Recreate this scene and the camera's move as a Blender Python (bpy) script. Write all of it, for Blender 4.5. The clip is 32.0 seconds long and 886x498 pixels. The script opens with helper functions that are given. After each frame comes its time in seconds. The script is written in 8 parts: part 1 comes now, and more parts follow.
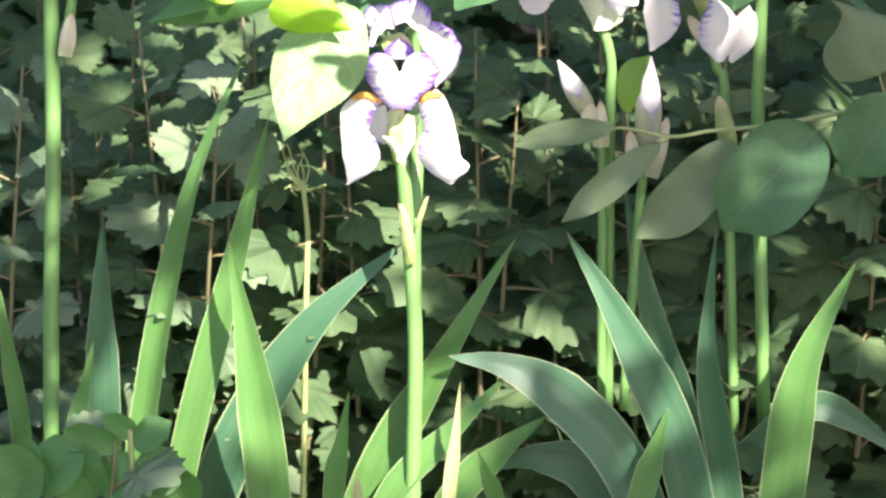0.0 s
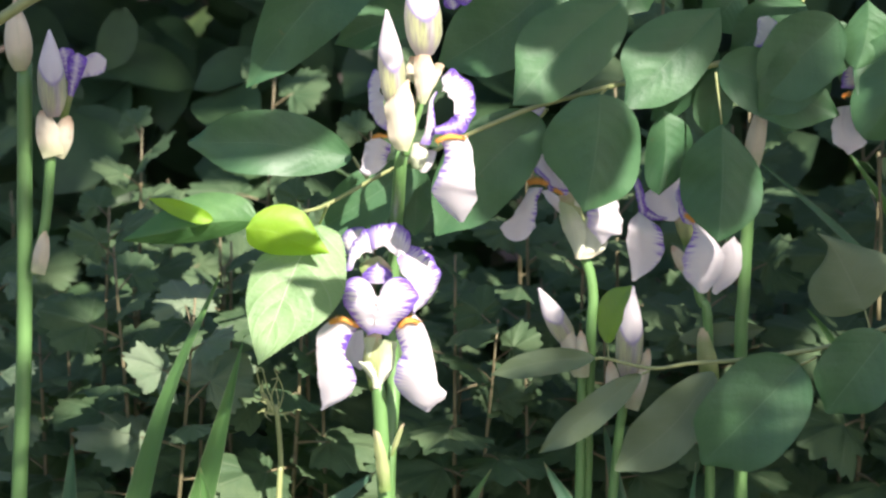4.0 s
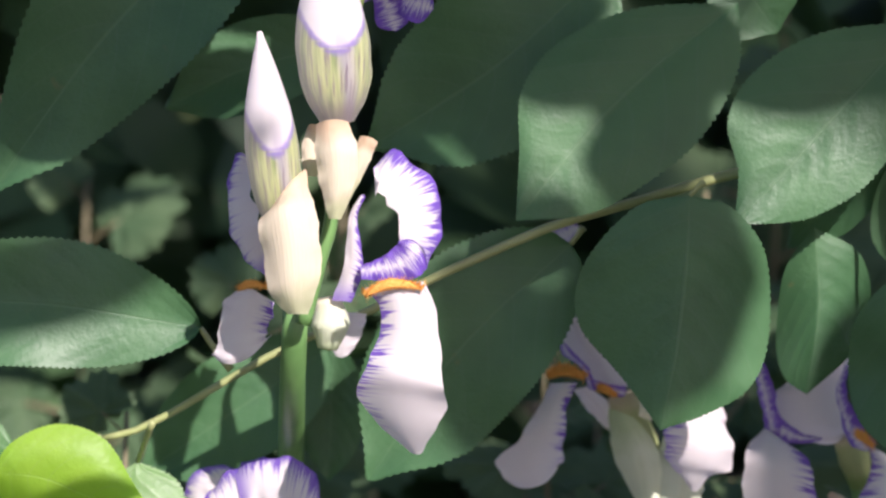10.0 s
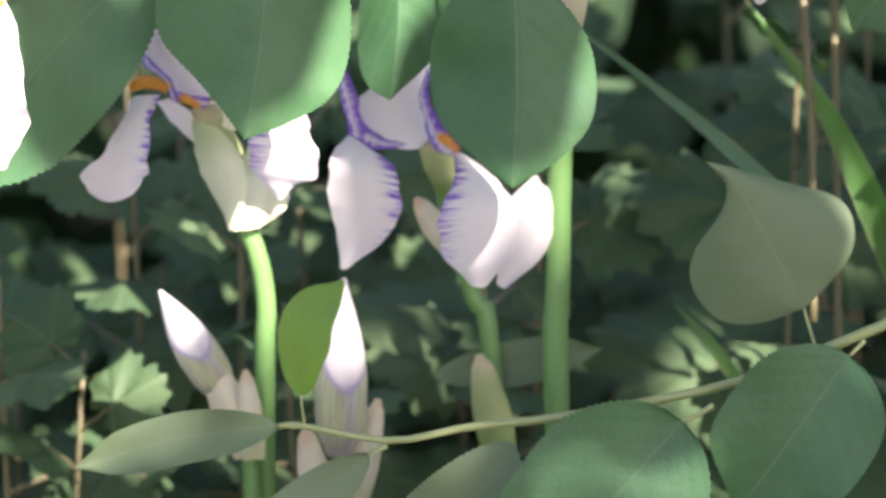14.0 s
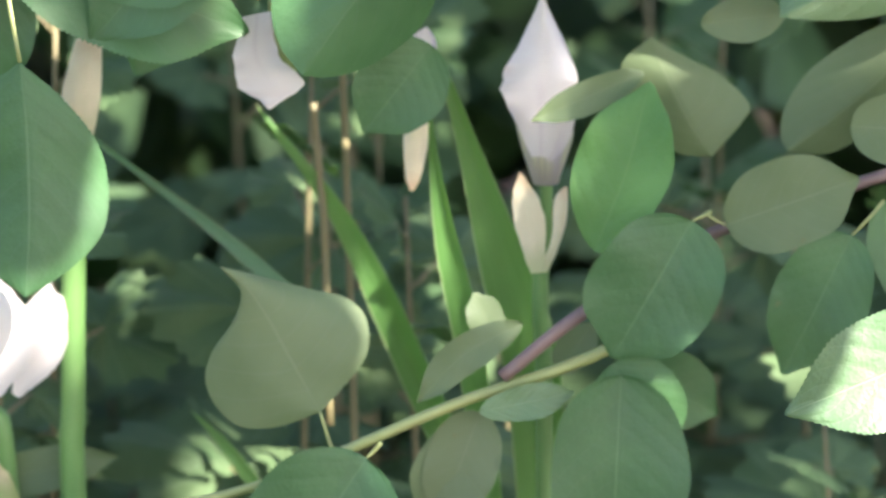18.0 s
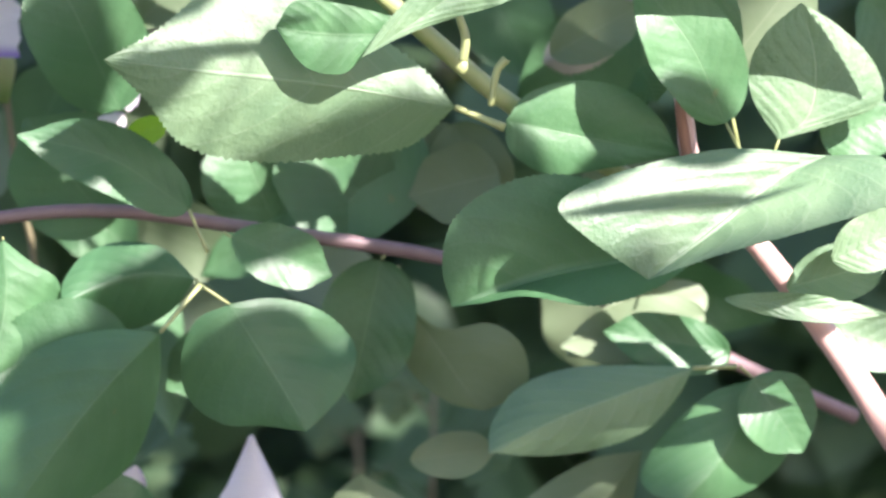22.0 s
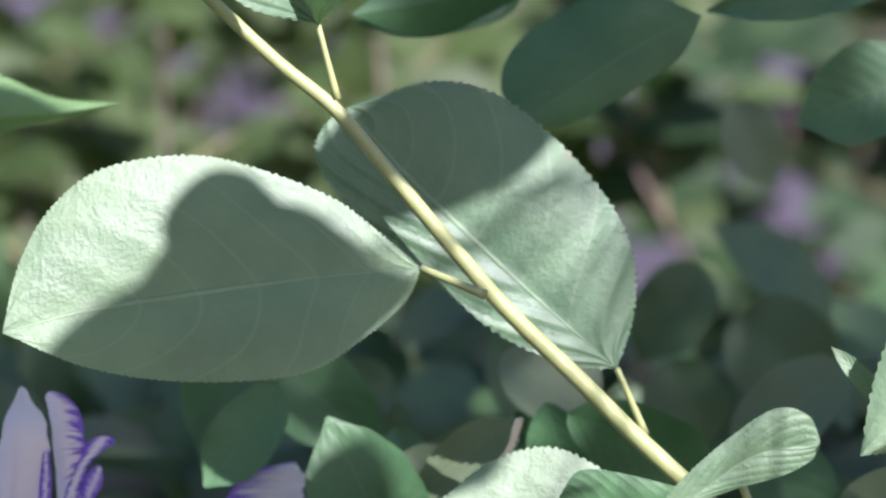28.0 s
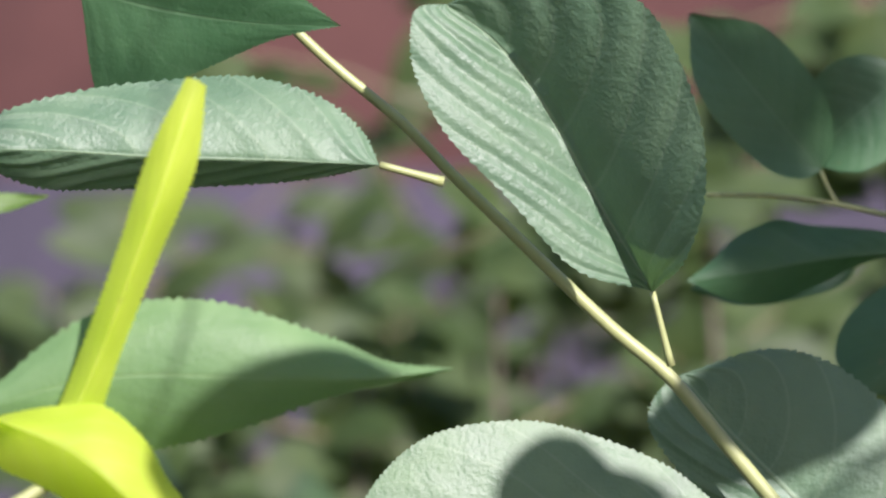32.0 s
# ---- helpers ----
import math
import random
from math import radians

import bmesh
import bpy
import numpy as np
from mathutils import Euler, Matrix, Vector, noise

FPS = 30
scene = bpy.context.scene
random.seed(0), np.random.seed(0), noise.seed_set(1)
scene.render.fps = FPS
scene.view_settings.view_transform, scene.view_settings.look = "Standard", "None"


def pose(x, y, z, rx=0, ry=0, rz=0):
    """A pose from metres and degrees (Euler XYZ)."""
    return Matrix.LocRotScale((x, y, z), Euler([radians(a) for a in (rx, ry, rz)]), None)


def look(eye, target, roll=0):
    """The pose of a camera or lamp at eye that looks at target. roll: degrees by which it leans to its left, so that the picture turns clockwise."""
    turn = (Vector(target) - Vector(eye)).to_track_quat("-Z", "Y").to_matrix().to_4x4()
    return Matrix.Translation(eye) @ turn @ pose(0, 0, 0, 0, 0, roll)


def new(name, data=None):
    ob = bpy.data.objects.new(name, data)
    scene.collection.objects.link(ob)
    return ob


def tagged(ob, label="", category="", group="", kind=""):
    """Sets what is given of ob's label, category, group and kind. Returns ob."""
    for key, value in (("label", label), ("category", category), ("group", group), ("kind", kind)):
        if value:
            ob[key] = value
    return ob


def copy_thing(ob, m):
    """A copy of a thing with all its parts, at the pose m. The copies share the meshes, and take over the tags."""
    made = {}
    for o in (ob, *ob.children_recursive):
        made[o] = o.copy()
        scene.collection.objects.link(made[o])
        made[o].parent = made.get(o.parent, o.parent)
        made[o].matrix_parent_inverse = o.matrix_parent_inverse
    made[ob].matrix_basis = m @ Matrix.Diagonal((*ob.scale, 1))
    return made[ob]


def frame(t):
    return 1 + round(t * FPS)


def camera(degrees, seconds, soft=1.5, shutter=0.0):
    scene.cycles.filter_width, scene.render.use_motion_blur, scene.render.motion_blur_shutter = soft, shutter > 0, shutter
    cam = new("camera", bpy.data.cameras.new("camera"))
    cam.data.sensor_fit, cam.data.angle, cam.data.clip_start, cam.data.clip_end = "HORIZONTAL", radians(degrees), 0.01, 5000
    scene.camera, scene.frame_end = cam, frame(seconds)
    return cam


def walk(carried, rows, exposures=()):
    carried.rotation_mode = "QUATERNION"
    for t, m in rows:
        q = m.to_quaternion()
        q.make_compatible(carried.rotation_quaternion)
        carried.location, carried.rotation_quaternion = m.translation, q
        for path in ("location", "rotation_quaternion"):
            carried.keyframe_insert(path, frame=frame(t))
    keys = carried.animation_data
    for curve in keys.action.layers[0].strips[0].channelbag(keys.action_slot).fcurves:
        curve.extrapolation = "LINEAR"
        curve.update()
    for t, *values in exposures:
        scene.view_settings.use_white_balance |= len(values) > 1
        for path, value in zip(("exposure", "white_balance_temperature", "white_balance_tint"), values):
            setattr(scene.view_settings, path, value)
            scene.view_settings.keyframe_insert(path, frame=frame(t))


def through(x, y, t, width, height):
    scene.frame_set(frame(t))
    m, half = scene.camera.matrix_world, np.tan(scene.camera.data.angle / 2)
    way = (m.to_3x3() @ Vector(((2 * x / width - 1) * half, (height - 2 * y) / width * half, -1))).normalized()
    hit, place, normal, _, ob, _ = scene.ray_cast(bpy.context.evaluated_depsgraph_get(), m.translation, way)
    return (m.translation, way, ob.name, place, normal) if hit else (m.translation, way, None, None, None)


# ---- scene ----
cam = camera(7.612, 32.0, soft=2.4)
PATH = [
    (0.0, look((0.0000, -5.2000, 1.6000), (-0.2004, -0.0492, 0.4047), 0.82)),
    (0.5, look((0.0000, -5.2000, 1.6000), (-0.2006, -0.0442, 0.4267), 0.96)),
    (1.0, look((-0.0000, -5.2000, 1.6000), (-0.1918, -0.0397, 0.4454), 1.20)),
    (1.5, look((0.0000, -5.2000, 1.6000), (-0.1972, -0.0347, 0.4687), 1.47)),
    (2.0, look((-0.0000, -5.2000, 1.6000), (-0.2033, -0.0305, 0.4893), 1.74)),
    (2.5, look((0.0000, -5.2000, 1.6000), (-0.2073, -0.0251, 0.5153), 1.96)),
    (3.0, look((0.0000, -5.2000, 1.6000), (-0.1990, -0.0203, 0.5370), 2.07)),
    (3.5, look((0.0000, -5.2000, 1.6000), (-0.1904, -0.0152, 0.5603), 2.09)),
    (5.5, look((-0.0220, -4.3532, 1.4420), (-0.1904, -0.0053, 0.6112), 1.89)),
    (6.0, look((-0.0279, -4.1258, 1.3996), (-0.1980, -0.0044, 0.6177), 1.91)),
    (6.5, look((-0.0341, -3.8847, 1.3547), (-0.2024, -0.0026, 0.6286), 1.83)),
    (7.0, look((-0.0398, -3.6676, 1.3142), (-0.2020, -0.0002, 0.6415), 1.63)),
    (7.5, look((-0.0458, -3.4361, 1.2710), (-0.2028, 0.0026, 0.6575), 1.46)),
    (8.0, look((-0.0503, -3.2617, 1.2384), (-0.1997, 0.0045, 0.6679), 1.38)),
    (8.5, look((-0.0559, -3.0462, 1.1982), (-0.1943, 0.0060, 0.6756), 1.30)),
    (9.0, look((-0.0601, -2.8848, 1.1681), (-0.1898, 0.0070, 0.6806), 1.21)),
    (9.5, look((-0.0648, -2.7051, 1.1346), (-0.1807, 0.0080, 0.6844), 1.17)),
    (10.0, look((-0.0675, -2.6000, 1.1150), (-0.1674, 0.0080, 0.6810), 1.15)),
    (10.5, look((-0.0675, -2.6000, 1.1150), (-0.1464, 0.0083, 0.6790), 1.13)),
    (11.0, look((-0.0675, -2.6000, 1.1150), (-0.1248, 0.0072, 0.6688), 1.04)),
    (11.5, look((-0.0675, -2.6000, 1.1150), (-0.1012, 0.0043, 0.6498), 0.91)),
    (12.0, look((-0.0675, -2.6000, 1.1150), (-0.0793, 0.0019, 0.6357), 0.78)),
    (12.5, look((-0.0675, -2.6000, 1.1150), (-0.0628, -0.0024, 0.6127), 0.67)),
    (13.0, look((-0.0675, -2.6000, 1.1150), (-0.0459, -0.0067, 0.5914), 0.60)),
    (13.5, look((-0.0675, -2.6000, 1.1150), (-0.0238, -0.0101, 0.5764), 0.47)),
    (14.0, look((-0.0675, -2.6000, 1.1150), (-0.0004, -0.0119, 0.5698), 0.27)),
    (14.5, look((-0.0675, -2.6000, 1.1150), (0.0222, -0.0134, 0.5663), 0.13)),
    (16.5, look((-0.0675, -2.6000, 1.1150), (0.1169, -0.0177, 0.5695), -0.65)),
    (17.0, look((-0.0675, -2.6000, 1.1150), (0.1426, -0.0175, 0.5800), -0.48)),
    (17.5, look((-0.0675, -2.6000, 1.1150), (0.1717, -0.0170, 0.5945), -0.23)),
    (18.0, look((-0.0675, -2.6000, 1.1150), (0.1925, -0.0157, 0.6115), 0.05)),
    (18.5, look((-0.0675, -2.6000, 1.1150), (0.2136, -0.0149, 0.6274), 0.11)),
    (19.0, look((-0.0675, -2.6000, 1.1150), (0.2331, -0.0140, 0.6440), 0.09)),
    (19.5, look((-0.0675, -2.6000, 1.1150), (0.2500, -0.0120, 0.6665), 0.05)),
    (20.0, look((-0.0675, -2.6000, 1.1150), (0.2653, -0.0092, 0.6945), 0.02)),
    (20.5, look((-0.0675, -2.6000, 1.1150), (0.2789, -0.0065, 0.7230), 0.02)),
    (21.0, look((-0.0675, -2.6000, 1.1150), (0.2917, -0.0045, 0.7489), 0.07)),
    (21.5, look((-0.0675, -2.6000, 1.1150), (0.3021, -0.0034, 0.7675), 0.10)),
    (22.0, look((-0.0675, -2.6000, 1.1150), (0.3101, -0.0025, 0.7829), 0.04)),
    (22.5, look((-0.0675, -2.6000, 1.1150), (0.3135, -0.0012, 0.7978), -0.02)),
    (23.0, look((-0.0675, -2.6000, 1.1150), (0.3179, -0.0001, 0.8123), -0.14)),
    (23.5, look((-0.0675, -2.6000, 1.1150), (0.3140, 0.0023, 0.8278), -0.30)),
    (24.0, look((-0.0675, -2.6000, 1.1150), (0.3043, 0.0058, 0.8479), -0.34)),
    (24.5, look((-0.0675, -2.6000, 1.1150), (0.2956, 0.0088, 0.8660), -0.27)),
    (26.5, look((-0.0675, -2.6000, 1.1150), (0.2564, 0.0186, 0.9213), -0.09)),
    (27.0, look((-0.0675, -2.6000, 1.1150), (0.2398, 0.0217, 0.9356), -0.05)),
    (27.5, look((-0.0675, -2.6000, 1.1150), (0.2235, 0.0245, 0.9511), -0.00)),
    (28.0, look((-0.0675, -2.6000, 1.1150), (0.2003, 0.0281, 0.9687), 0.02)),
    (28.5, look((-0.0675, -2.6000, 1.1150), (0.1741, 0.0313, 0.9816), -0.01)),
    (29.0, look((-0.0675, -2.6000, 1.1150), (0.1506, 0.0340, 0.9961), -0.04)),
    (29.5, look((-0.0675, -2.6000, 1.1150), (0.1330, 0.0359, 1.0073), -0.08)),
    (30.0, look((-0.0675, -2.6000, 1.1150), (0.1195, 0.0374, 1.0203), -0.15)),
    (30.5, look((-0.0675, -2.6000, 1.1150), (0.1075, 0.0387, 1.0334), -0.06)),
    (31.0, look((-0.0675, -2.6000, 1.1150), (0.0959, 0.0398, 1.0495), 0.23)),
    (31.5, look((-0.0675, -2.6000, 1.1150), (0.0800, 0.0411, 1.0626), 0.43)),
    (32.0, look((-0.0675, -2.6000, 1.1150), (0.0680, 0.0419, 1.0738), 0.49)),
]
EXPOSURE = [(0.0, 2.45, 7000, 16), (3.5, 1.9, 6800, 18), (5.5, 1.3, 6450, 21), (9.0, 1.2, 6450, 24), (11.0, 1.1, 6500, 27), (12.0, 1.35, 6600, 28), (13.0, 1.85, 6700, 28), (14.0, 2.5, 6850, 23),
            (16.5, 2.8, 7050, 15), (18.0, 3.0, 7050, 13), (21.0, 2.86, 6720, 19), (23.0, 2.2, 6200, 28), (27.0, 1.86, 5980, 28), (29.0, 1.62, 6150, 30), (32.0, 1.38, 6250, 28)]
walk(cam, PATH, EXPOSURE)

# ---------------------------------------------------------------- daylight
SUN_AT = Vector((0.36, -0.70, 0.60)).normalized()
world = bpy.data.worlds.new("sky")
scene.world = world
world.use_nodes = True
sky = world.node_tree.nodes.new("ShaderNodeTexSky")
sky.sky_type, sky.sun_disc = "NISHITA", False
sky.sun_elevation = math.asin(SUN_AT.z)
sky.sun_rotation = math.atan2(SUN_AT.x, SUN_AT.y)
world.node_tree.links.new(sky.outputs[0], world.node_tree.nodes["Background"].inputs["Color"])
world.node_tree.nodes["Background"].inputs["Strength"].default_value = 0.078
sun = new("sun", bpy.data.lights.new("sun", "SUN"))
sun.data.energy, sun.data.angle, sun.data.color = 4.3, radians(0.5), (1.0, 0.95, 0.88)
sun.matrix_world = look(SUN_AT * 10, (0, 0, 0))

# ---------------------------------------------------------------- materials
def material(name, rough=0.5):
    m = bpy.data.materials.new(name)
    m.use_nodes = True
    nt = m.node_tree
    return m, nt, nt.nodes["Principled BSDF"]


def nd(nt, kind, **inputs):
    n = nt.nodes.new(kind)
    for k, v in inputs.items():
        n.inputs[k.replace("_", " ")].default_value = v
    return n


def calc(nt, op, a, b=None, c=None):
    n = nt.nodes.new("ShaderNodeMath")
    n.operation = op
    for i, v in enumerate((a, b, c)):
        if v is None:
            continue
        if isinstance(v, (int, float)):
            n.inputs[i].default_value = v
        else:
            nt.links.new(v, n.inputs[i])
    return n.outputs[0]


def ramp(nt, value, lo, hi):
    n = nt.nodes.new("ShaderNodeMapRange")
    n.interpolation_type = "SMOOTHSTEP"
    nt.links.new(value, n.inputs["Value"])
    n.inputs["From Min"].default_value, n.inputs["From Max"].default_value = lo, hi
    return n.outputs["Result"]


def mixc(nt, fac, a, b):
    n = nt.nodes.new("ShaderNodeMix")
    n.data_type = "RGBA"
    for sock, v in ((n.inputs[0], fac), (n.inputs[6], a), (n.inputs[7], b)):
        if isinstance(v, (int, float)):
            sock.default_value = v
        elif isinstance(v, tuple):
            sock.default_value = (*v, 1)
        else:
            nt.links.new(v, sock)
    return n.outputs[2]


def noise_tex(nt, scale, detail=3.0, vec=None):
    n = nd(nt, "ShaderNodeTexNoise", Scale=scale, Detail=detail)
    if vec is None:
        vec = nt.nodes.new("ShaderNodeTexCoord").outputs["Object"]
    nt.links.new(vec, n.inputs["Vector"])
    return n.outputs["Fac"]


def uv_of(nt):
    sep = nt.nodes.new("ShaderNodeSeparateXYZ")
    nt.links.new(nt.nodes.new("ShaderNodeUVMap").outputs["UV"], sep.inputs[0])
    u = sep.outputs["X"]
    v = calc(nt, "MULTIPLY", calc(nt, "ABSOLUTE", calc(nt, "SUBTRACT", sep.outputs["Y"], 0.5)), 2.0)
    return u, v, sep.outputs["Y"]


def finish(nt, bs, color, rough, height=None, bump=0.3, depth=0.002, glow_through=0.0, through_color=None, sheen=0.0):
    nt.links.new(color, bs.inputs["Base Color"])
    if isinstance(rough, (int, float)):
        bs.inputs["Roughness"].default_value = rough
    else:
        nt.links.new(rough, bs.inputs["Roughness"])
    normal = None
    if height is not None:
        b = nd(nt, "ShaderNodeBump", Strength=bump, Distance=depth)
        nt.links.new(height, b.inputs["Height"])
        normal = b.outputs[0]
        nt.links.new(normal, bs.inputs["Normal"])
    if sheen:
        bs.inputs["Sheen Weight"].default_value = sheen
    if glow_through:
        tr = nt.nodes.new("ShaderNodeBsdfTranslucent")
        if isinstance(through_color, tuple):
            tr.inputs["Color"].default_value = (*through_color, 1)
        else:
            nt.links.new(through_color if through_color is not None else color, tr.inputs["Color"])
        if normal:
            nt.links.new(normal, tr.inputs["Normal"])
        mx = nt.nodes.new("ShaderNodeMixShader")
        mx.inputs[0].default_value = glow_through
        nt.links.new(bs.outputs[0], mx.inputs[1])
        nt.links.new(tr.outputs[0], mx.inputs[2])
        nt.links.new(mx.outputs[0], nt.nodes["Material Output"].inputs["Surface"])


def leaf_material(name, dark, light, vein, through, amount=0.3, rough=0.45, veins=8.0, relief=0.5, spec=0.4, rib=0.026, show=0.16, ridge=0.2):
    """A veined leaf: midrib and side veins run by the blade's own length and breadth."""
    m, nt, bs = material(name)
    u, v, _ = uv_of(nt)
    s = calc(nt, "SUBTRACT", calc(nt, "MULTIPLY", u, veins), calc(nt, "MULTIPLY", calc(nt, "POWER", v, 1.3), 2.3))
    tri = calc(nt, "MULTIPLY", calc(nt, "PINGPONG", s, 0.5), 2.0)
    fine = calc(nt, "SUBTRACT", 1.0, ramp(nt, tri, 0.0, 0.13))
    mid = calc(nt, "SUBTRACT", 1.0, ramp(nt, v, rib * 0.4, rib))
    grain = noise_tex(nt, 260.0, 4.0)
    blotch = noise_tex(nt, 38.0, 3.0)
    rnd = nt.nodes.new("ShaderNodeObjectInfo").outputs["Random"]
    body = mixc(nt, ramp(nt, calc(nt, "ADD", calc(nt, "MULTIPLY", blotch, 0.75), calc(nt, "MULTIPLY", rnd, 0.25)), 0.3, 0.72), dark, light)
    body = mixc(nt, calc(nt, "MULTIPLY", ramp(nt, grain, 0.55, 0.8), 0.25), body, light)
    col = mixc(nt, calc(nt, "MULTIPLY", fine, show), body, vein)
    col = mixc(nt, calc(nt, "MULTIPLY", mid, 0.25 + show * 1.5), col, vein)
    worn = noise_tex(nt, 90.0, 2.0)
    col = mixc(nt, calc(nt, "MULTIPLY", ramp(nt, worn, 0.74, 0.8), 0.35), col, (0.16, 0.12, 0.05))
    crinkle = noise_tex(nt, 700.0, 3.0)
    puff = calc(nt, "ADD", calc(nt, "MULTIPLY", ramp(nt, tri, 0.0, 0.8), ridge), calc(nt, "ADD", calc(nt, "MULTIPLY", grain, 0.7), calc(nt, "MULTIPLY", crinkle, 0.35)))
    puff = calc(nt, "SUBTRACT", puff, calc(nt, "MULTIPLY", mid, 0.8))
    bs.inputs["Specular IOR Level"].default_value = spec
    rg = calc(nt, "ADD", calc(nt, "MULTIPLY", blotch, 0.25), rough - 0.1)
    finish(nt, bs, col, rg, puff, relief, 0.0016, amount, mixc(nt, calc(nt, "MULTIPLY", fine, 0.25), through, vein))
    return m


def petal_material(name, kind, line=0.5, violet_line=0.75):
    """White petal with stitched violet margin. kind: standard, fall or shaded bud."""
    m, nt, bs = material(name)
    u, v, y = uv_of(nt)
    comb = nt.nodes.new("ShaderNodeCombineXYZ")
    nt.links.new(calc(nt, "MULTIPLY", u, 48.0), comb.inputs[0])
    nt.links.new(calc(nt, "MULTIPLY", y, 1.6), comb.inputs[1])
    stitch = noise_tex(nt, 1.0, 2.0, comb.outputs[0])
    soft = noise_tex(nt, 60.0, 2.0)
    white = mixc(nt, soft, (0.66, 0.62, 0.63), (0.71, 0.67, 0.65))
    violet = mixc(nt, soft, (0.105, 0.048, 0.36), (0.21, 0.11, 0.52))
    edge = calc(nt, "ADD", v, calc(nt, "MULTIPLY", calc(nt, "SUBTRACT", ramp(nt, stitch, 0.36, 0.64), 0.5), 0.62))
    rim = ramp(nt, v, 0.72, 0.97)
    tipward = ramp(nt, u, 0.78, 1.05)
    if kind == "standard":
        amt = ramp(nt, calc(nt, "ADD", edge, calc(nt, "MULTIPLY", tipward, 0.3)), 0.28, 0.86)
        amt = calc(nt, "MAXIMUM", amt, calc(nt, "MULTIPLY", rim, 0.85))
        amt = calc(nt, "MAXIMUM", amt, calc(nt, "MULTIPLY", calc(nt, "SUBTRACT", 1.0, ramp(nt, u, 0.0, 0.2)), 0.8))
    elif kind == "fall":
        up = calc(nt, "SUBTRACT", 1.0, ramp(nt, u, 0.30, 0.80))
        amt = calc(nt, "MULTIPLY", ramp(nt, edge, 0.62, 1.05), up)
        amt = calc(nt, "ADD", amt, calc(nt, "MULTIPLY", calc(nt, "MULTIPLY", ramp(nt, edge, 0.85, 1.15), 0.6), calc(nt, "SUBTRACT", 1.0, ramp(nt, u, 0.75, 1.0))))
        amt = calc(nt, "MINIMUM", amt, 1.0)
    elif kind == "violet":
        amt = ramp(nt, calc(nt, "ADD", edge, 0.30), 0.10, 1.05)
        amt = calc(nt, "MAXIMUM", amt, calc(nt, "MULTIPLY", rim, 0.9))
    else:
        amt = calc(nt, "MULTIPLY", ramp(nt, edge, 0.8, 1.1), 0.6)
    col = mixc(nt, amt, white, violet)
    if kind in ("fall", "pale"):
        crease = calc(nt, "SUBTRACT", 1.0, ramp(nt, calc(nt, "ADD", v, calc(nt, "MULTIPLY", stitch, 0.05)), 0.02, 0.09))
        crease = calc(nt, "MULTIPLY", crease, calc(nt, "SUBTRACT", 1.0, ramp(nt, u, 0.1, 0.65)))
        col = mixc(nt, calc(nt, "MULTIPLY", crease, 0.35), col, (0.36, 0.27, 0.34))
    if kind == "bud":
        along = nt.nodes.new("ShaderNodeCombineXYZ")
        nt.links.new(calc(nt, "MULTIPLY", u, 2.2), along.inputs[0])
        nt.links.new(calc(nt, "MULTIPLY", y, 34.0), along.inputs[1])
        rib = noise_tex(nt, 1.0, 2.0, along.outputs[0])
        green = mixc(nt, ramp(nt, rib, 0.35, 0.65), (0.17, 0.25, 0.04), (0.48, 0.52, 0.20))
        bow = calc(nt, "MULTIPLY", calc(nt, "SINE", calc(nt, "ADD", calc(nt, "MULTIPLY", y, 12.57), 1.2)), 0.10)
        edgeline = calc(nt, "ADD", u, calc(nt, "ADD", bow, calc(nt, "MULTIPLY", stitch, 0.03)))
        low = calc(nt, "SUBTRACT", 1.0, ramp(nt, edgeline, line, line + 0.03))
        band = calc(nt, "MULTIPLY", ramp(nt, edgeline, line - 0.03, line + 0.01), calc(nt, "SUBTRACT", 1.0, ramp(nt, edgeline, line + 0.02, line + 0.05)))
        col = mixc(nt, calc(nt, "MULTIPLY", low, 0.95), white, green)
        streak = noise_tex(nt, 1.7, 3.0, along.outputs[0])
        off = calc(nt, "ABSOLUTE", calc(nt, "SUBTRACT", y, calc(nt, "ADD", 0.60, calc(nt, "MULTIPLY", u, -0.10))))
        seam = calc(nt, "SUBTRACT", 1.0, ramp(nt, calc(nt, "ADD", off, calc(nt, "MULTIPLY", streak, 0.06)), 0.035, 0.085))
        seam = calc(nt, "MULTIPLY", seam, calc(nt, "SUBTRACT", 1.0, ramp(nt, u, line - 0.12, line + 0.10)))
        col = mixc(nt, calc(nt, "MULTIPLY", seam, 0.6), col, (0.40, 0.33, 0.48))
        dark = calc(nt, "MULTIPLY", ramp(nt, streak, 0.48, 0.62), low)
        dark = calc(nt, "MAXIMUM", dark, calc(nt, "SUBTRACT", 1.0, ramp(nt, calc(nt, "ADD", u, calc(nt, "MULTIPLY", streak, 0.2)), 0.10, 0.30)))
        col = mixc(nt, calc(nt, "MULTIPLY", dark, 0.75), col, (0.15, 0.09, 0.14))
        col = mixc(nt, calc(nt, "MULTIPLY", calc(nt, "MULTIPLY", band, ramp(nt, stitch, 0.25, 0.5)), violet_line), col, violet)
    ribs = calc(nt, "MULTIPLY", calc(nt, "SINE", calc(nt, "MULTIPLY", y, 70.0)), 0.5)
    bs.inputs["Specular IOR Level"].default_value = 0.25
    finish(nt, bs, col, 0.55, calc(nt, "ADD", calc(nt, "MULTIPLY", ribs, 0.35), soft), 0.06, 0.001, 0.42, mixc(nt, amt, (0.86, 0.84, 0.88), (0.34, 0.18, 0.66)), 0.15)
    return m


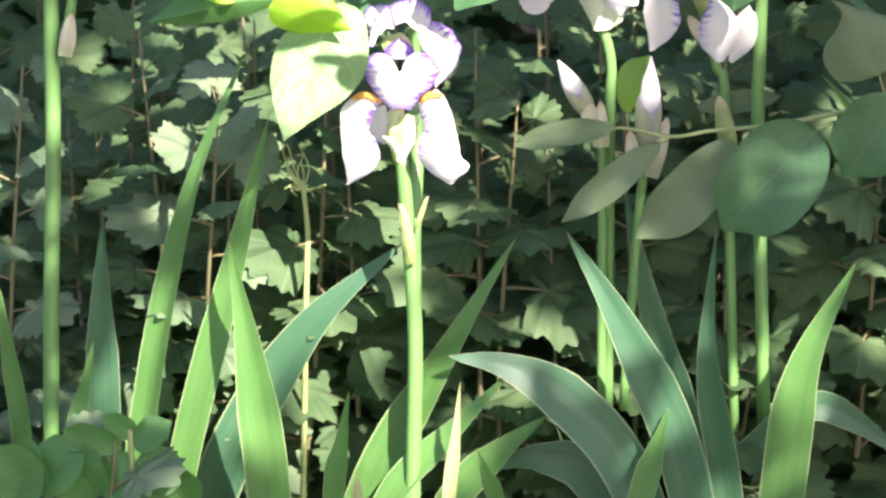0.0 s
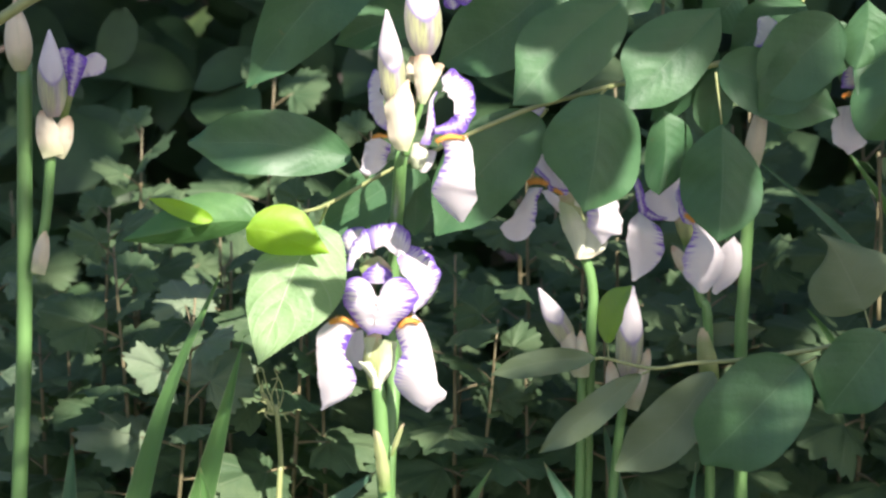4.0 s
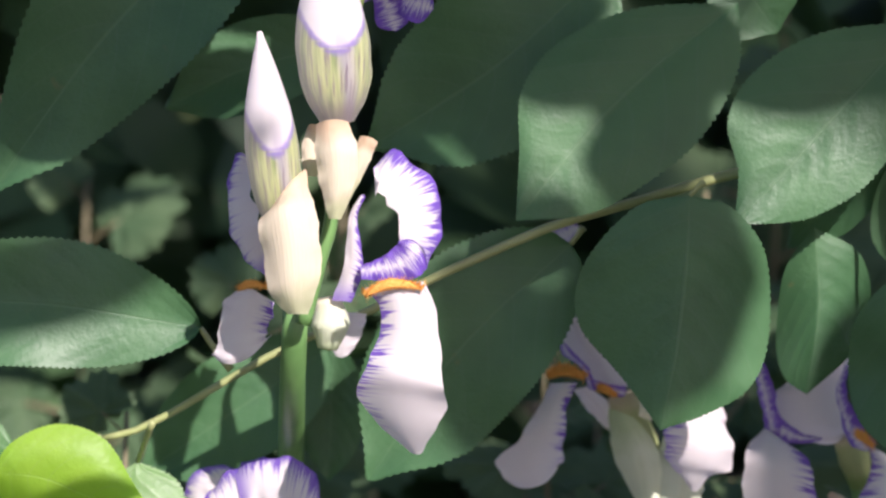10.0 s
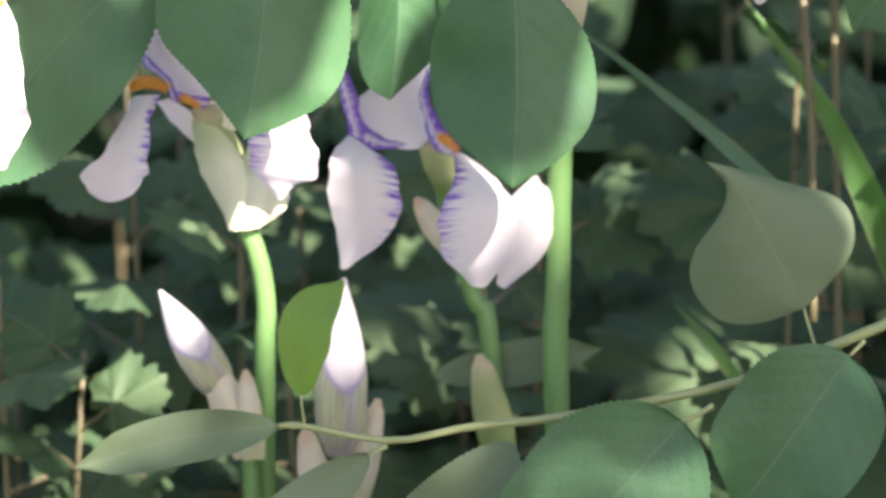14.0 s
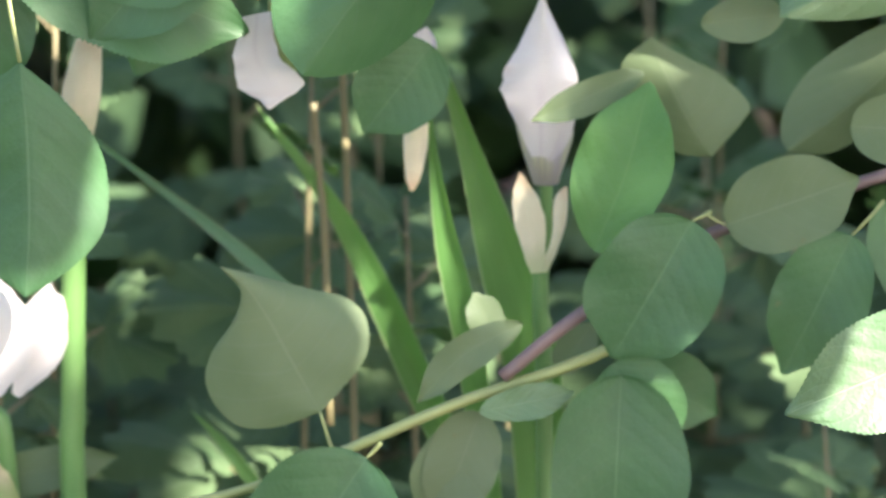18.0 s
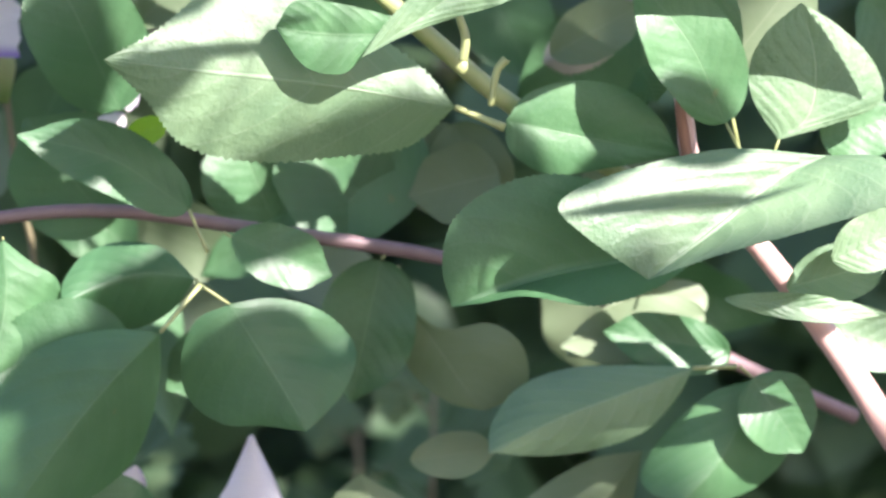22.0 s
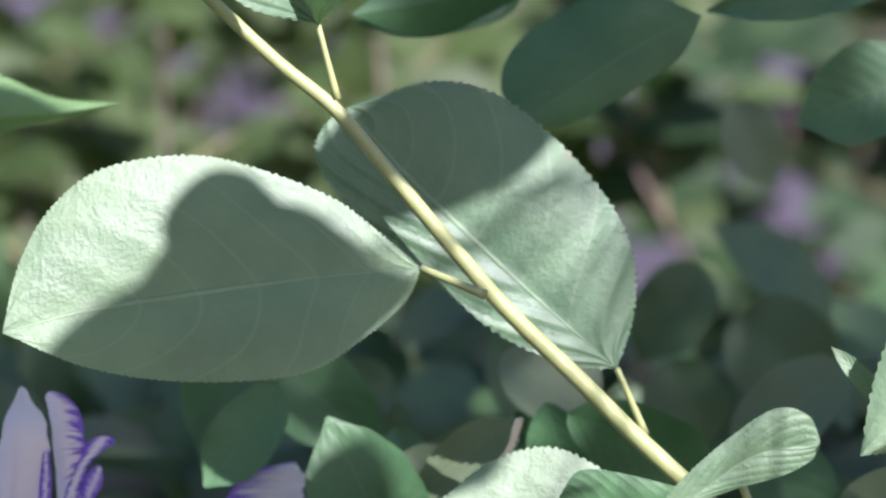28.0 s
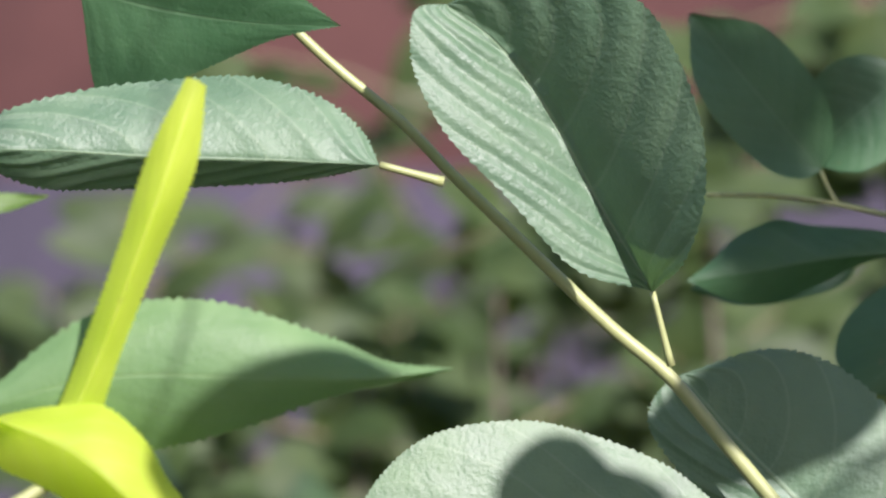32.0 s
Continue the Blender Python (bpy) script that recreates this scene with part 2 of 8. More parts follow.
def stalk_material(name, a, b, stripe=60.0, rough=0.4, bump=0.25, through=0.0):
    m, nt, bs = material(name)
    tc = nt.nodes.new("ShaderNodeTexCoord")
    mp = nd(nt, "ShaderNodeMapping")
    mp.inputs["Scale"].default_value = (stripe * 4, stripe * 4, stripe * 0.25)
    nt.links.new(tc.outputs["Object"], mp.inputs[0])
    f = noise_tex(nt, 1.0, 3.0, mp.outputs[0])
    big = noise_tex(nt, 25.0, 3.0)
    col = mixc(nt, calc(nt, "ADD", calc(nt, "MULTIPLY", f, 0.6), calc(nt, "MULTIPLY", big, 0.4)), a, b)
    finish(nt, bs, col, rough, f, bump, 0.001, through)
    return m


def blade_material(name, a, b, through, rough=0.38):
    """Sword-shaped leaf: parallel veins along the blade, waxy, pale thin margin."""
    m, nt, bs = material(name)
    u, v, y = uv_of(nt)
    comb = nt.nodes.new("ShaderNodeCombineXYZ")
    nt.links.new(calc(nt, "MULTIPLY", u, 1.5), comb.inputs[0])
    nt.links.new(calc(nt, "MULTIPLY", y, 26.0), comb.inputs[1])
    f = noise_tex(nt, 1.0, 3.0, comb.outputs[0])
    big = noise_tex(nt, 14.0, 4.0)
    col = mixc(nt, ramp(nt, calc(nt, "ADD", calc(nt, "MULTIPLY", f, 0.6), calc(nt, "MULTIPLY", big, 0.4)), 0.3, 0.7), a, b)
    col = mixc(nt, calc(nt, "MULTIPLY", ramp(nt, v, 0.9, 1.0), 0.6), col, (0.45, 0.52, 0.30))
    col = mixc(nt, calc(nt, "MULTIPLY", ramp(nt, calc(nt, "ADD", u, calc(nt, "MULTIPLY", big, 0.06)), 1.0, 1.04), 0.9), col, (0.35, 0.28, 0.14))
    finish(nt, bs, col, rough, f, 0.35, 0.0012, 0.3, through)
    return m


LEAF = leaf_material("shrub_leaf", (0.037, 0.105, 0.044), (0.060, 0.146, 0.062), (0.095, 0.180, 0.09), (0.08, 0.24, 0.04), 0.2, rough=0.44, relief=0.25, spec=0.42)
# paler copy of LEAF for leaves in sun: the sunlight is partly in the colour
LEAF_SUNLIT = leaf_material("shrub_leaf_sunlit", (0.076, 0.146, 0.077), (0.125, 0.208, 0.110), (0.22, 0.32, 0.19), (0.17, 0.36, 0.07), 0.2, rough=0.5, relief=0.5, spec=0.62, show=0.22)
LEAF_VEINED = leaf_material("shrub_leaf_veined", (0.072, 0.142, 0.080), (0.116, 0.196, 0.112), (0.20, 0.29, 0.17), (0.16, 0.34, 0.08), 0.2, rough=0.5, relief=0.5, spec=0.55, veins=7.0, show=0.25, ridge=1.0)
LEAF_GREY = leaf_material("shrub_leaf_underside", (0.090, 0.135, 0.070), (0.125, 0.172, 0.096), (0.17, 0.21, 0.13), (0.15, 0.24, 0.06), 0.2, rough=0.55, relief=0.06)
LEAF_DULL = leaf_material("dull_leaf_underside", (0.135, 0.140, 0.105), (0.185, 0.185, 0.150), (0.21, 0.21, 0.17), (0.15, 0.20, 0.08), 0.12, rough=0.6, relief=0.06)
LEAF_LIME = leaf_material("young_leaf", (0.20, 0.38, 0.03), (0.28, 0.47, 0.05), (0.36, 0.54, 0.13), (0.45, 0.78, 0.03), 0.5, rough=0.45, relief=0.2)
# a young leaf's pale green, brightened further to stand in for strong sun
LEAF_SUNNY = leaf_material("sunny_young_leaf", (0.128, 0.240, 0.090), (0.190, 0.315, 0.130), (0.34, 0.44, 0.26), (0.20, 0.46, 0.09), 0.3, rough=0.46, relief=0.4, spec=0.4, veins=7.0, show=0.3, ridge=0.6)
LEAF_HERB = leaf_material("herb_leaf", (0.055, 0.150, 0.045), (0.095, 0.215, 0.070), (0.14, 0.26, 0.10), (0.12, 0.34, 0.04), 0.25, rough=0.5, relief=0.3, veins=6.0, show=0.12, ridge=0.2)
LEAF_LIGHT = leaf_material("light_green_leaf", (0.105, 0.205, 0.080), (0.155, 0.270, 0.110), (0.20, 0.31, 0.14), (0.20, 0.42, 0.06), 0.3, rough=0.5, relief=0.3, veins=6.0, show=0.12, ridge=0.2)
LEAF_YELLOW = leaf_material("yellow_young_leaf", (0.34, 0.47, 0.03), (0.46, 0.58, 0.06), (0.58, 0.64, 0.16), (0.66, 0.85, 0.03), 0.5, rough=0.5, relief=0.15)
LEAF_THIN = leaf_material("thin_young_leaf", (0.085, 0.165, 0.045), (0.13, 0.22, 0.07), (0.17, 0.26, 0.09), (0.42, 0.75, 0.03), 0.45, rough=0.45, relief=0.15)
MUM = leaf_material("chrysanthemum_leaf", (0.045, 0.088, 0.040), (0.080, 0.128, 0.060), (0.13, 0.18, 0.10), (0.09, 0.22, 0.04), 0.2, rough=0.62, veins=5.0, relief=0.3, spec=0.22, rib=0.10, show=0.12)
# dark bush leaf: shade put into the colour, as no shadow reaches these bushes
FAR_SHADED = leaf_material("shaded_bush_leaf", (0.012, 0.030, 0.012), (0.028, 0.058, 0.022), (0.04, 0.07, 0.03), (0.05, 0.12, 0.03), 0.2, rough=0.6, relief=0.1, spec=0.2)
BACK = leaf_material("hedge_leaf", (0.030, 0.066, 0.027), (0.055, 0.11, 0.043), (0.06, 0.12, 0.05), (0.06, 0.16, 0.03), 0.2, rough=0.5, relief=0.1)
MUM_SILVER = leaf_material("chrysanthemum_tip_leaf", (0.09, 0.145, 0.08), (0.145, 0.195, 0.12), (0.20, 0.26, 0.16), (0.14, 0.22, 0.09), 0.2, rough=0.65, veins=5.0, relief=0.3, spec=0.25, rib=0.10, show=0.12)
FAR = leaf_material("far_bush_leaf", (0.026, 0.054, 0.014), (0.062, 0.098, 0.026), (0.08, 0.11, 0.04), (0.20, 0.30, 0.04), 0.35, rough=0.6, relief=0.05)
SWORD = blade_material("iris_blade", (0.056, 0.150, 0.040), (0.100, 0.225, 0.064), (0.16, 0.40, 0.045))
SWORD_BLUE = blade_material("iris_blade_glaucous", (0.036, 0.105, 0.058), (0.070, 0.165, 0.092), (0.08, 0.26, 0.06))
SWORD_DRY = blade_material("iris_blade_drying", (0.30, 0.34, 0.13), (0.50, 0.50, 0.28), (0.5, 0.55, 0.2))
STALK = stalk_material("iris_stalk", (0.075, 0.175, 0.055), (0.130, 0.26, 0.080))


def spathe_material(name, low, body, tip):
    """Dry sheath: greenish low down, papery above, browned ragged tip, long fine ribs."""
    m, nt, bs = material(name)
    u, v, y = uv_of(nt)
    comb = nt.nodes.new("ShaderNodeCombineXYZ")
    nt.links.new(calc(nt, "MULTIPLY", u, 2.0), comb.inputs[0])
    nt.links.new(calc(nt, "MULTIPLY", y, 22.0), comb.inputs[1])
    f = noise_tex(nt, 1.0, 3.0, comb.outputs[0])
    big = noise_tex(nt, 70.0, 3.0)
    k = calc(nt, "ADD", u, calc(nt, "MULTIPLY", calc(nt, "SUBTRACT", big, 0.5), 0.5))
    col = mixc(nt, ramp(nt, k, 0.05, 0.4), low, body)
    col = mixc(nt, ramp(nt, k, 0.72, 1.0), col, tip)
    col = mixc(nt, calc(nt, "MULTIPLY", ramp(nt, f, 0.5, 0.75), 0.35), col, low)
    finish(nt, bs, col, 0.6, f, 0.4, 0.001, 0.35)
    return m


SPATHE = spathe_material("papery_spathe", (0.50, 0.52, 0.32), (0.72, 0.65, 0.49), (0.62, 0.46, 0.31))
SPATHE_PALE = spathe_material("pale_green_bract", (0.46, 0.55, 0.32), (0.66, 0.71, 0.54), (0.72, 0.68, 0.50))
SPATHE_GREEN = spathe_material("green_spathe", (0.19, 0.29, 0.085), (0.34, 0.39, 0.17), (0.55, 0.47, 0.30))
TWIG = stalk_material("young_twig", (0.19, 0.235, 0.075), (0.31, 0.335, 0.155), 40.0, 0.45)
BARK = stalk_material("smooth_bark", (0.12, 0.075, 0.075), (0.22, 0.155, 0.15), 40.0, 0.55)
RED_BARK = stalk_material("reddish_bark", (0.36, 0.20, 0.17), (0.55, 0.38, 0.34), 40.0, 0.5)
STUB = stalk_material("dry_brown_twig", (0.14, 0.055, 0.030), (0.28, 0.125, 0.075), 40.0, 0.6)
MUM_STEM = stalk_material("chrysanthemum_stem", (0.10, 0.085, 0.045), (0.19, 0.17, 0.085), 30.0, 0.6)
STANDARD = petal_material("iris_standard", "standard")
FALL = petal_material("iris_fall", "fall")
VIOLET = petal_material("iris_violet", "violet")
PALE = petal_material("iris_pale", "pale")
BUD = petal_material("iris_bud", "bud")
BUD_WHITE = petal_material("iris_bud_opening", "bud", 0.24, 0.15)


def beard_material():
    m, nt, bs = material("orange_beard")
    f = noise_tex(nt, 900.0, 2.0)
    finish(nt, bs, mixc(nt, f, (0.72, 0.30, 0.04), (0.90, 0.52, 0.14)), 0.8, f, 0.9, 0.001, 0.2)
    return m


BEARD = beard_material()


def earth_material(name, a, b, scale, rough=0.9):
    m, nt, bs = material(name)
    f, g = noise_tex(nt, scale, 6.0), noise_tex(nt, scale * 9, 3.0)
    k = calc(nt, "ADD", calc(nt, "MULTIPLY", f, 0.65), calc(nt, "MULTIPLY", g, 0.35))
    finish(nt, bs, mixc(nt, ramp(nt, k, 0.35, 0.65), a, b), rough, k, 0.6, 0.02)
    return m


SOIL = earth_material("garden_soil", (0.030, 0.022, 0.016), (0.075, 0.058, 0.042), 6.0)
# lilac grey taken very dark: the shade on the plinth is in its colour
PLINTH = earth_material("shaded_grey_render", (0.020, 0.018, 0.028), (0.040, 0.035, 0.052), 2.2)
TERRACOTTA = earth_material("terracotta_render", (0.070, 0.030, 0.026), (0.120, 0.052, 0.044), 1.6)
TREE_BARK = earth_material("tree_bark", (0.06, 0.045, 0.035), (0.14, 0.11, 0.09), 18.0)

# ---------------------------------------------------------------- shapes
ORIGIN = {}


def thing(name, place, label, category, group="", kind=""):
    ob = new(name)
    ob.empty_display_size = 0.05
    ob.location = place
    ORIGIN[ob] = Vector(place)
    return tagged(ob, label, category, group, kind)


def part(name, data, mat, parent, label=""):
    """One mesh under a thing or a part. data: vertices, faces and, if wanted, (u, v) for each vertex, in world metres."""
    verts, faces = data[0], data[1]
    o = ORIGIN[parent] if parent is not None else Vector((0, 0, 0))
    me = bpy.data.meshes.new(name)
    me.from_pydata([(x - o.x, y - o.y, z - o.z) for x, y, z in verts], [], faces)
    mats = mat if isinstance(mat, (list, tuple)) else [mat]
    for mm in mats:
        me.materials.append(mm)
    if len(data) > 2 and data[2] is not None:
        layer = me.uv_layers.new(name="UVMap")
        idx = np.empty(len(me.loops), dtype=np.int32)
        me.loops.foreach_get("vertex_index", idx)
        layer.data.foreach_set("uv", np.asarray(data[2], dtype=np.float32)[idx].ravel())
    if len(data) > 3 and data[3]:
        me.polygons.foreach_set("material_index", data[3])
    me.polygons.foreach_set("use_smooth", [True] * len(me.polygons))
    ob = new(name, me)
    if parent is not None:
        ob.parent = parent
        ORIGIN[ob] = o
    if label:
        ob["label"] = label
    return ob


def curve(pts, n):
    """n + 1 points on a smooth curve through pts (rows of any length)."""
    p = np.asarray(pts, dtype=float)
    if len(p) == 2:
        return p[0] + np.linspace(0, 1, n + 1)[:, None] * (p[1] - p[0])
    q = np.vstack([2 * p[0] - p[1], p, 2 * p[-1] - p[-2]])
    out = []
    for s in np.linspace(0, len(p) - 1, n + 1):
        i = min(int(s), len(p) - 2)
        f = s - i
        a, b, c, d = q[i:i + 4]
        out.append(0.5 * (2 * b + (c - a) * f + (2 * a - 5 * b + 4 * c - d) * f * f + (3 * b - a - 3 * c + d) * f ** 3))
    return np.array(out)


def unit(v):
    return v / (np.linalg.norm(v) + 1e-12)


def tube(pts, radii, n=14, sides=8):
    """A round stalk along pts."""
    r = np.interp(np.linspace(0, 1, n + 1), np.linspace(0, 1, len(radii)), radii)
    c = curve(pts, n)
    verts, faces, uvs = [], [], []
    ref = np.array((0.3, -1.0, 0.2))
    for i in range(n + 1):
        t = unit(c[min(i + 1, n)] - c[max(i - 1, 0)])
        a = unit(np.cross(t, ref))
        b = np.cross(t, a)
        for k in range(sides):
            w = 2 * math.pi * k / sides
            verts.append(tuple(c[i] + r[i] * (math.cos(w) * a + math.sin(w) * b)))
            uvs.append((i / n, k / sides))
    for i in range(n):
        for k in range(sides):
            k2 = (k + 1) % sides
            faces.append((i * sides + k, i * sides + k2, (i + 1) * sides + k2, (i + 1) * sides + k))
    for i, flip in ((0, True), (n, False)):
        ring = [i * sides + k for k in range(sides)]
        faces.append(tuple(ring[::-1] if flip else ring))
    return verts, faces, uvs


def join(*pieces):
    """Several (verts, faces, uvs) as one; the k-th piece takes material slot k."""
    V, Fc, U, I = [], [], [], []
    for k, (v, f, u) in enumerate(pieces):
        o = len(V)
        V += v
        U += u
        Fc += [tuple(i + o for i in q) for q in f]
        I += [k] * len(f)
    return V, Fc, U, I


SHAPES = {
    "ovate": lambda u: 2.06 * u ** 0.50 * (1 - u) ** 0.60 * (1 - 0.34 * min(1, max(0, (u - 0.74) / 0.24))),
    "obovate": lambda u: 2.0 * u ** 0.58 * (1 - u) ** 0.44,
    "round": lambda u: 1.93 * u ** 0.45 * (1 - u) ** 0.50 * (1 - 0.36 * min(1, max(0, (u - 0.80) / 0.18))),
    "elliptic": lambda u: 2.36 * u ** 0.62 * (1 - u) ** 0.62 * (1 - 0.25 * min(1, max(0, (u - 0.76) / 0.22))),
    "pointed": lambda u: 2.55 * u ** 0.55 * (1 - u) ** 0.85,
    "cordate": lambda u: float(np.interp(u, (0, 0.02, 0.06, 0.15, 0.27, 0.4, 0.52, 0.62, 0.72, 0.8, 0.88, 0.95, 1), (0, 0.32, 0.56, 0.83, 0.96, 1, 0.98, 0.91, 0.74, 0.52, 0.28, 0.11, 0.01))),
    "sheath": lambda u: (0.62 + 0.38 * math.sin(math.pi * min(1.0, 0.15 + u))) * (1.0 if u < 0.84 else max(0.05, 1 - ((u - 0.84) / 0.16) ** 1.4 * (0.75 + 0.25 * math.sin(60 * u)))),
    "sword": lambda u: (0.75 + 0.25 * math.sin(math.pi * min(1, u * 1.2))) * min(1.0, (1 - u) ** 0.72 * 1.75),
    "petal": lambda u: 0.32 + 0.68 * math.sin(math.pi * min(1.0, u * 0.86 + 0.02)) ** 0.8 if u < 0.93 else max(0.0, 1 - ((u - 0.93) / 0.07) ** 2.2) * 0.72,
    "tongue": lambda u: (0.42 + 0.58 * min(1, u * 1.9)) * (1.0 if u < 0.72 else max(0.0, 1 - ((u - 0.72) / 0.28) ** 2.4)),
    "fan": lambda u: (0.25 + 0.75 * min(1, u * 1.35)) * (1.0 if u < 0.82 else max(0.0, 1 - ((u - 0.82) / 0.18) ** 2.6)),
    "strip": lambda u: 1.0,
}


def blade(pts, width, shape="ovate", face=(0, -1, 0.2), roll=0.0, fold=0.0, cup=0.0, nu=22, nv=8, teeth=0, tooth=0.03, wave=0.0, waves=3.0, ruffle=0.0, seed=0, skew=0.0):
    """A thin curved blade along pts. fold: degrees each half rises from the midrib; cup: rounding across; teeth: saw teeth a side."""
    rnd = random.Random(seed)
    ph = rnd.uniform(0, 6.28), rnd.uniform(0, 6.28), rnd.uniform(0, 6.28)
    if teeth:
        nu = teeth * 2
    c = curve(pts, nu)
    f0 = np.asarray(face, dtype=float)
    prof = SHAPES[shape]
    verts, faces, uvs = [], [], []
    sf, cf = math.sin(radians(fold)), math.cos(radians(fold))
    size = np.linalg.norm(c[-1] - c[0])
    for i in range(nu + 1):
        u = i / nu
        t = unit(c[min(i + 1, nu)] - c[max(i - 1, 0)])
        s = unit(np.cross(t, f0))
        nrm = np.cross(s, t)
        if roll:
            a = radians(roll)
            s, nrm = math.cos(a) * s + math.sin(a) * nrm, math.cos(a) * nrm - math.sin(a) * s
        hw = 0.5 * width * prof(min(max(u, 0.0), 1.0))
        for j in range(-nv // 2, nv // 2 + 1):
            v = j / (nv // 2)
            lat = hw * abs(v)
            if teeth and abs(v) == 1 and 0 < i < nu:
                lat += width * tooth * (0.5 if i % 2 else -0.5) * (1.0 if 0.06 < u < 0.97 else 0.3)
            lat *= 1 + skew * (1 if v > 0 else -1)
            if teeth:
                lat *= (1 + 0.035 * math.sin(5.3 * u + ph[1] + 2.1 * (v > 0)) + 0.018 * math.sin(13.0 * u + ph[2] - 1.3 * (v > 0))) * (1 - 0.30 * max(0.0, min(1.0, (u - 0.84) / 0.12)) * (u < 0.999))
            up = lat * sf + cup * width * (v * v) * math.sin(math.pi * min(u * 1.05, 1))
            up += wave * size * v * abs(v) * math.sin(waves * 6.28 * u + ph[0] + (1.7 if v > 0 else 0))
            up += 0.35 * wave * size * math.sin(4.1 * u + ph[1])
            if ruffle:
                e = abs(v) ** 2 * min(1, u * 2.5)
                up += ruffle * width * e * (math.sin(17 * u + ph[2] + 2 * v) + 0.6 * math.sin(31 * u + ph[1]) + 0.5 * math.sin(9 * v + ph[0]) * (u > 0.7))
            p = c[i] + s * lat * (1 if v > 0 else -1) * cf + nrm * up
            verts.append(tuple(p))
            uvs.append((u, 0.5 + 0.5 * v))
    m = 2 * (nv // 2) + 1
    for i in range(nu):
        for j in range(m - 1):
            a = i * m + j
            faces.append((a, a + 1, a + m + 1, a + m))
    return verts, faces, uvs


def bent(base, tip, bend=0.0, droop=0.0, face=(0, -1, 0.2)):
    """A midrib from base to tip; bend bows it sideways, droop towards the face."""
    b, t = np.asarray(base, float), np.asarray(tip, float)
    d = t - b
    size = np.linalg.norm(d)
    f = unit(np.asarray(face, float))
    s = unit(np.cross(d, f))
    return [b, b + 0.5 * d + s * bend * size + f * droop * size, t]


COUNT = [0]


def shrub_leaf(branch, base, tip, width, mat=None, shape="ovate", roll=0, fold=10, bend=0.0, droop=0.04, stalk=None, wave=0.02, label="", skew=0.0, face=(0, -1, 0.2)):
    """A leaf of the shrub with saw-toothed margin, midrib and leaf stalk."""
    COUNT[0] += 1
    k = COUNT[0]
    mat = mat or LEAF
    pts = bent(base, tip, bend, droop, face)
    size = np.linalg.norm(np.asarray(tip) - np.asarray(base))
    bl = blade(pts, width, shape, face=face, roll=roll, fold=fold, teeth=46, tooth=0.017, nv=8, wave=wave, waves=1.5 + (k % 5) * 0.2, seed=k, skew=skew)
    pieces = [bl]
    if stalk is not None:
        b, a = np.asarray(base, float), np.asarray(stalk, float)
        pieces.append(tube([a, 0.5 * (a + b) + np.array((0, 0, -0.03)) * np.linalg.norm(a - b), b], [size * 0.013, size * 0.010, size * 0.009], 6, 6))
    return part("leaf", join(*pieces), [mat, TWIG], branch, label)


def folded_leaf(branch, rib, one, two, mat=None, puff=0.05, teeth=56, stalk=None, label=""):
    """A leaf of two halves that spread from the midrib to two saw-toothed margins."""
    COUNT[0] += 1
    rnd = random.Random(COUNT[0])
    ph = rnd.uniform(0, 6.28)
    n, m = teeth * 2, 10
    pleat = 0.011 if mat is LEAF_VEINED else 0.004
    c, a, b = curve(rib, n), curve(one, n), curve(two, n)
    size = np.linalg.norm(c[-1] - c[0])
    front = np.array((0.1, -1.0, 0.3))
    V, Fc, U = [], [], []
    for i in range(n + 1):
        u = i / n
        for j in range(-m, m + 1):
            e = (a if j < 0 else b)[i] - c[i]
            v = abs(j) / m
            w = np.linalg.norm(e)
            k = 1 + ((0.0034 + 0.002 * math.sin(i * 0.9 + ph)) * size * 56 / teeth / (w + 1e-6) * (1 if i % 2 else -1) if abs(j) == m and 0.04 < u < 0.97 else 0)
            up = puff * w * math.sin(math.pi * v) + 0.006 * size * v * v * math.sin(13 * u + ph + (2 if j > 0 else 0))
            up += pleat * size * abs(math.sin(math.pi * (7.0 * u - 2.3 * v ** 1.3))) * math.sin(math.pi * v ** 0.7) * min(1.0, 2.6 * w / size) ** 2
            V.append(tuple(c[i] + e * v * min(k, 1.5) + unit(front) * up))
            U.append((u, 0.5 + 0.5 * j / m))
    q = 2 * m + 1
    for i in range(n):
        for j in range(q - 1):
            o = i * q + j
            Fc.append((o, o + 1, o + q + 1, o + q))
    pieces = [(V, Fc, U)]
    if stalk is not None:
        p0, p1 = np.asarray(stalk, float), np.asarray(rib[0], float)
        pieces.append(tube([p0, 0.5 * (p0 + p1), p1], [size * 0.013, size * 0.010, size * 0.009], 6, 6))
    return part("leaf", join(*pieces), [mat or LEAF, TWIG], branch, label)


def sword_leaf(parent, pts, width, mat=None, roll=25, fold=12, label=""):
    COUNT[0] += 1
    return part("leaf", blade(pts, width, "sword", roll=roll, fold=fold, nu=26, nv=6, wave=0.004, waves=1.0, seed=COUNT[0]), mat or SWORD, parent, label)


def petal(parent, name, pts, width, mat, shape="petal", label="", **kw):
    COUNT[0] += 1
    kw.setdefault("ruffle", 0.03)
    return part(name, blade(pts, width, shape, nu=26, nv=12, seed=COUNT[0], **kw), mat, parent, label)


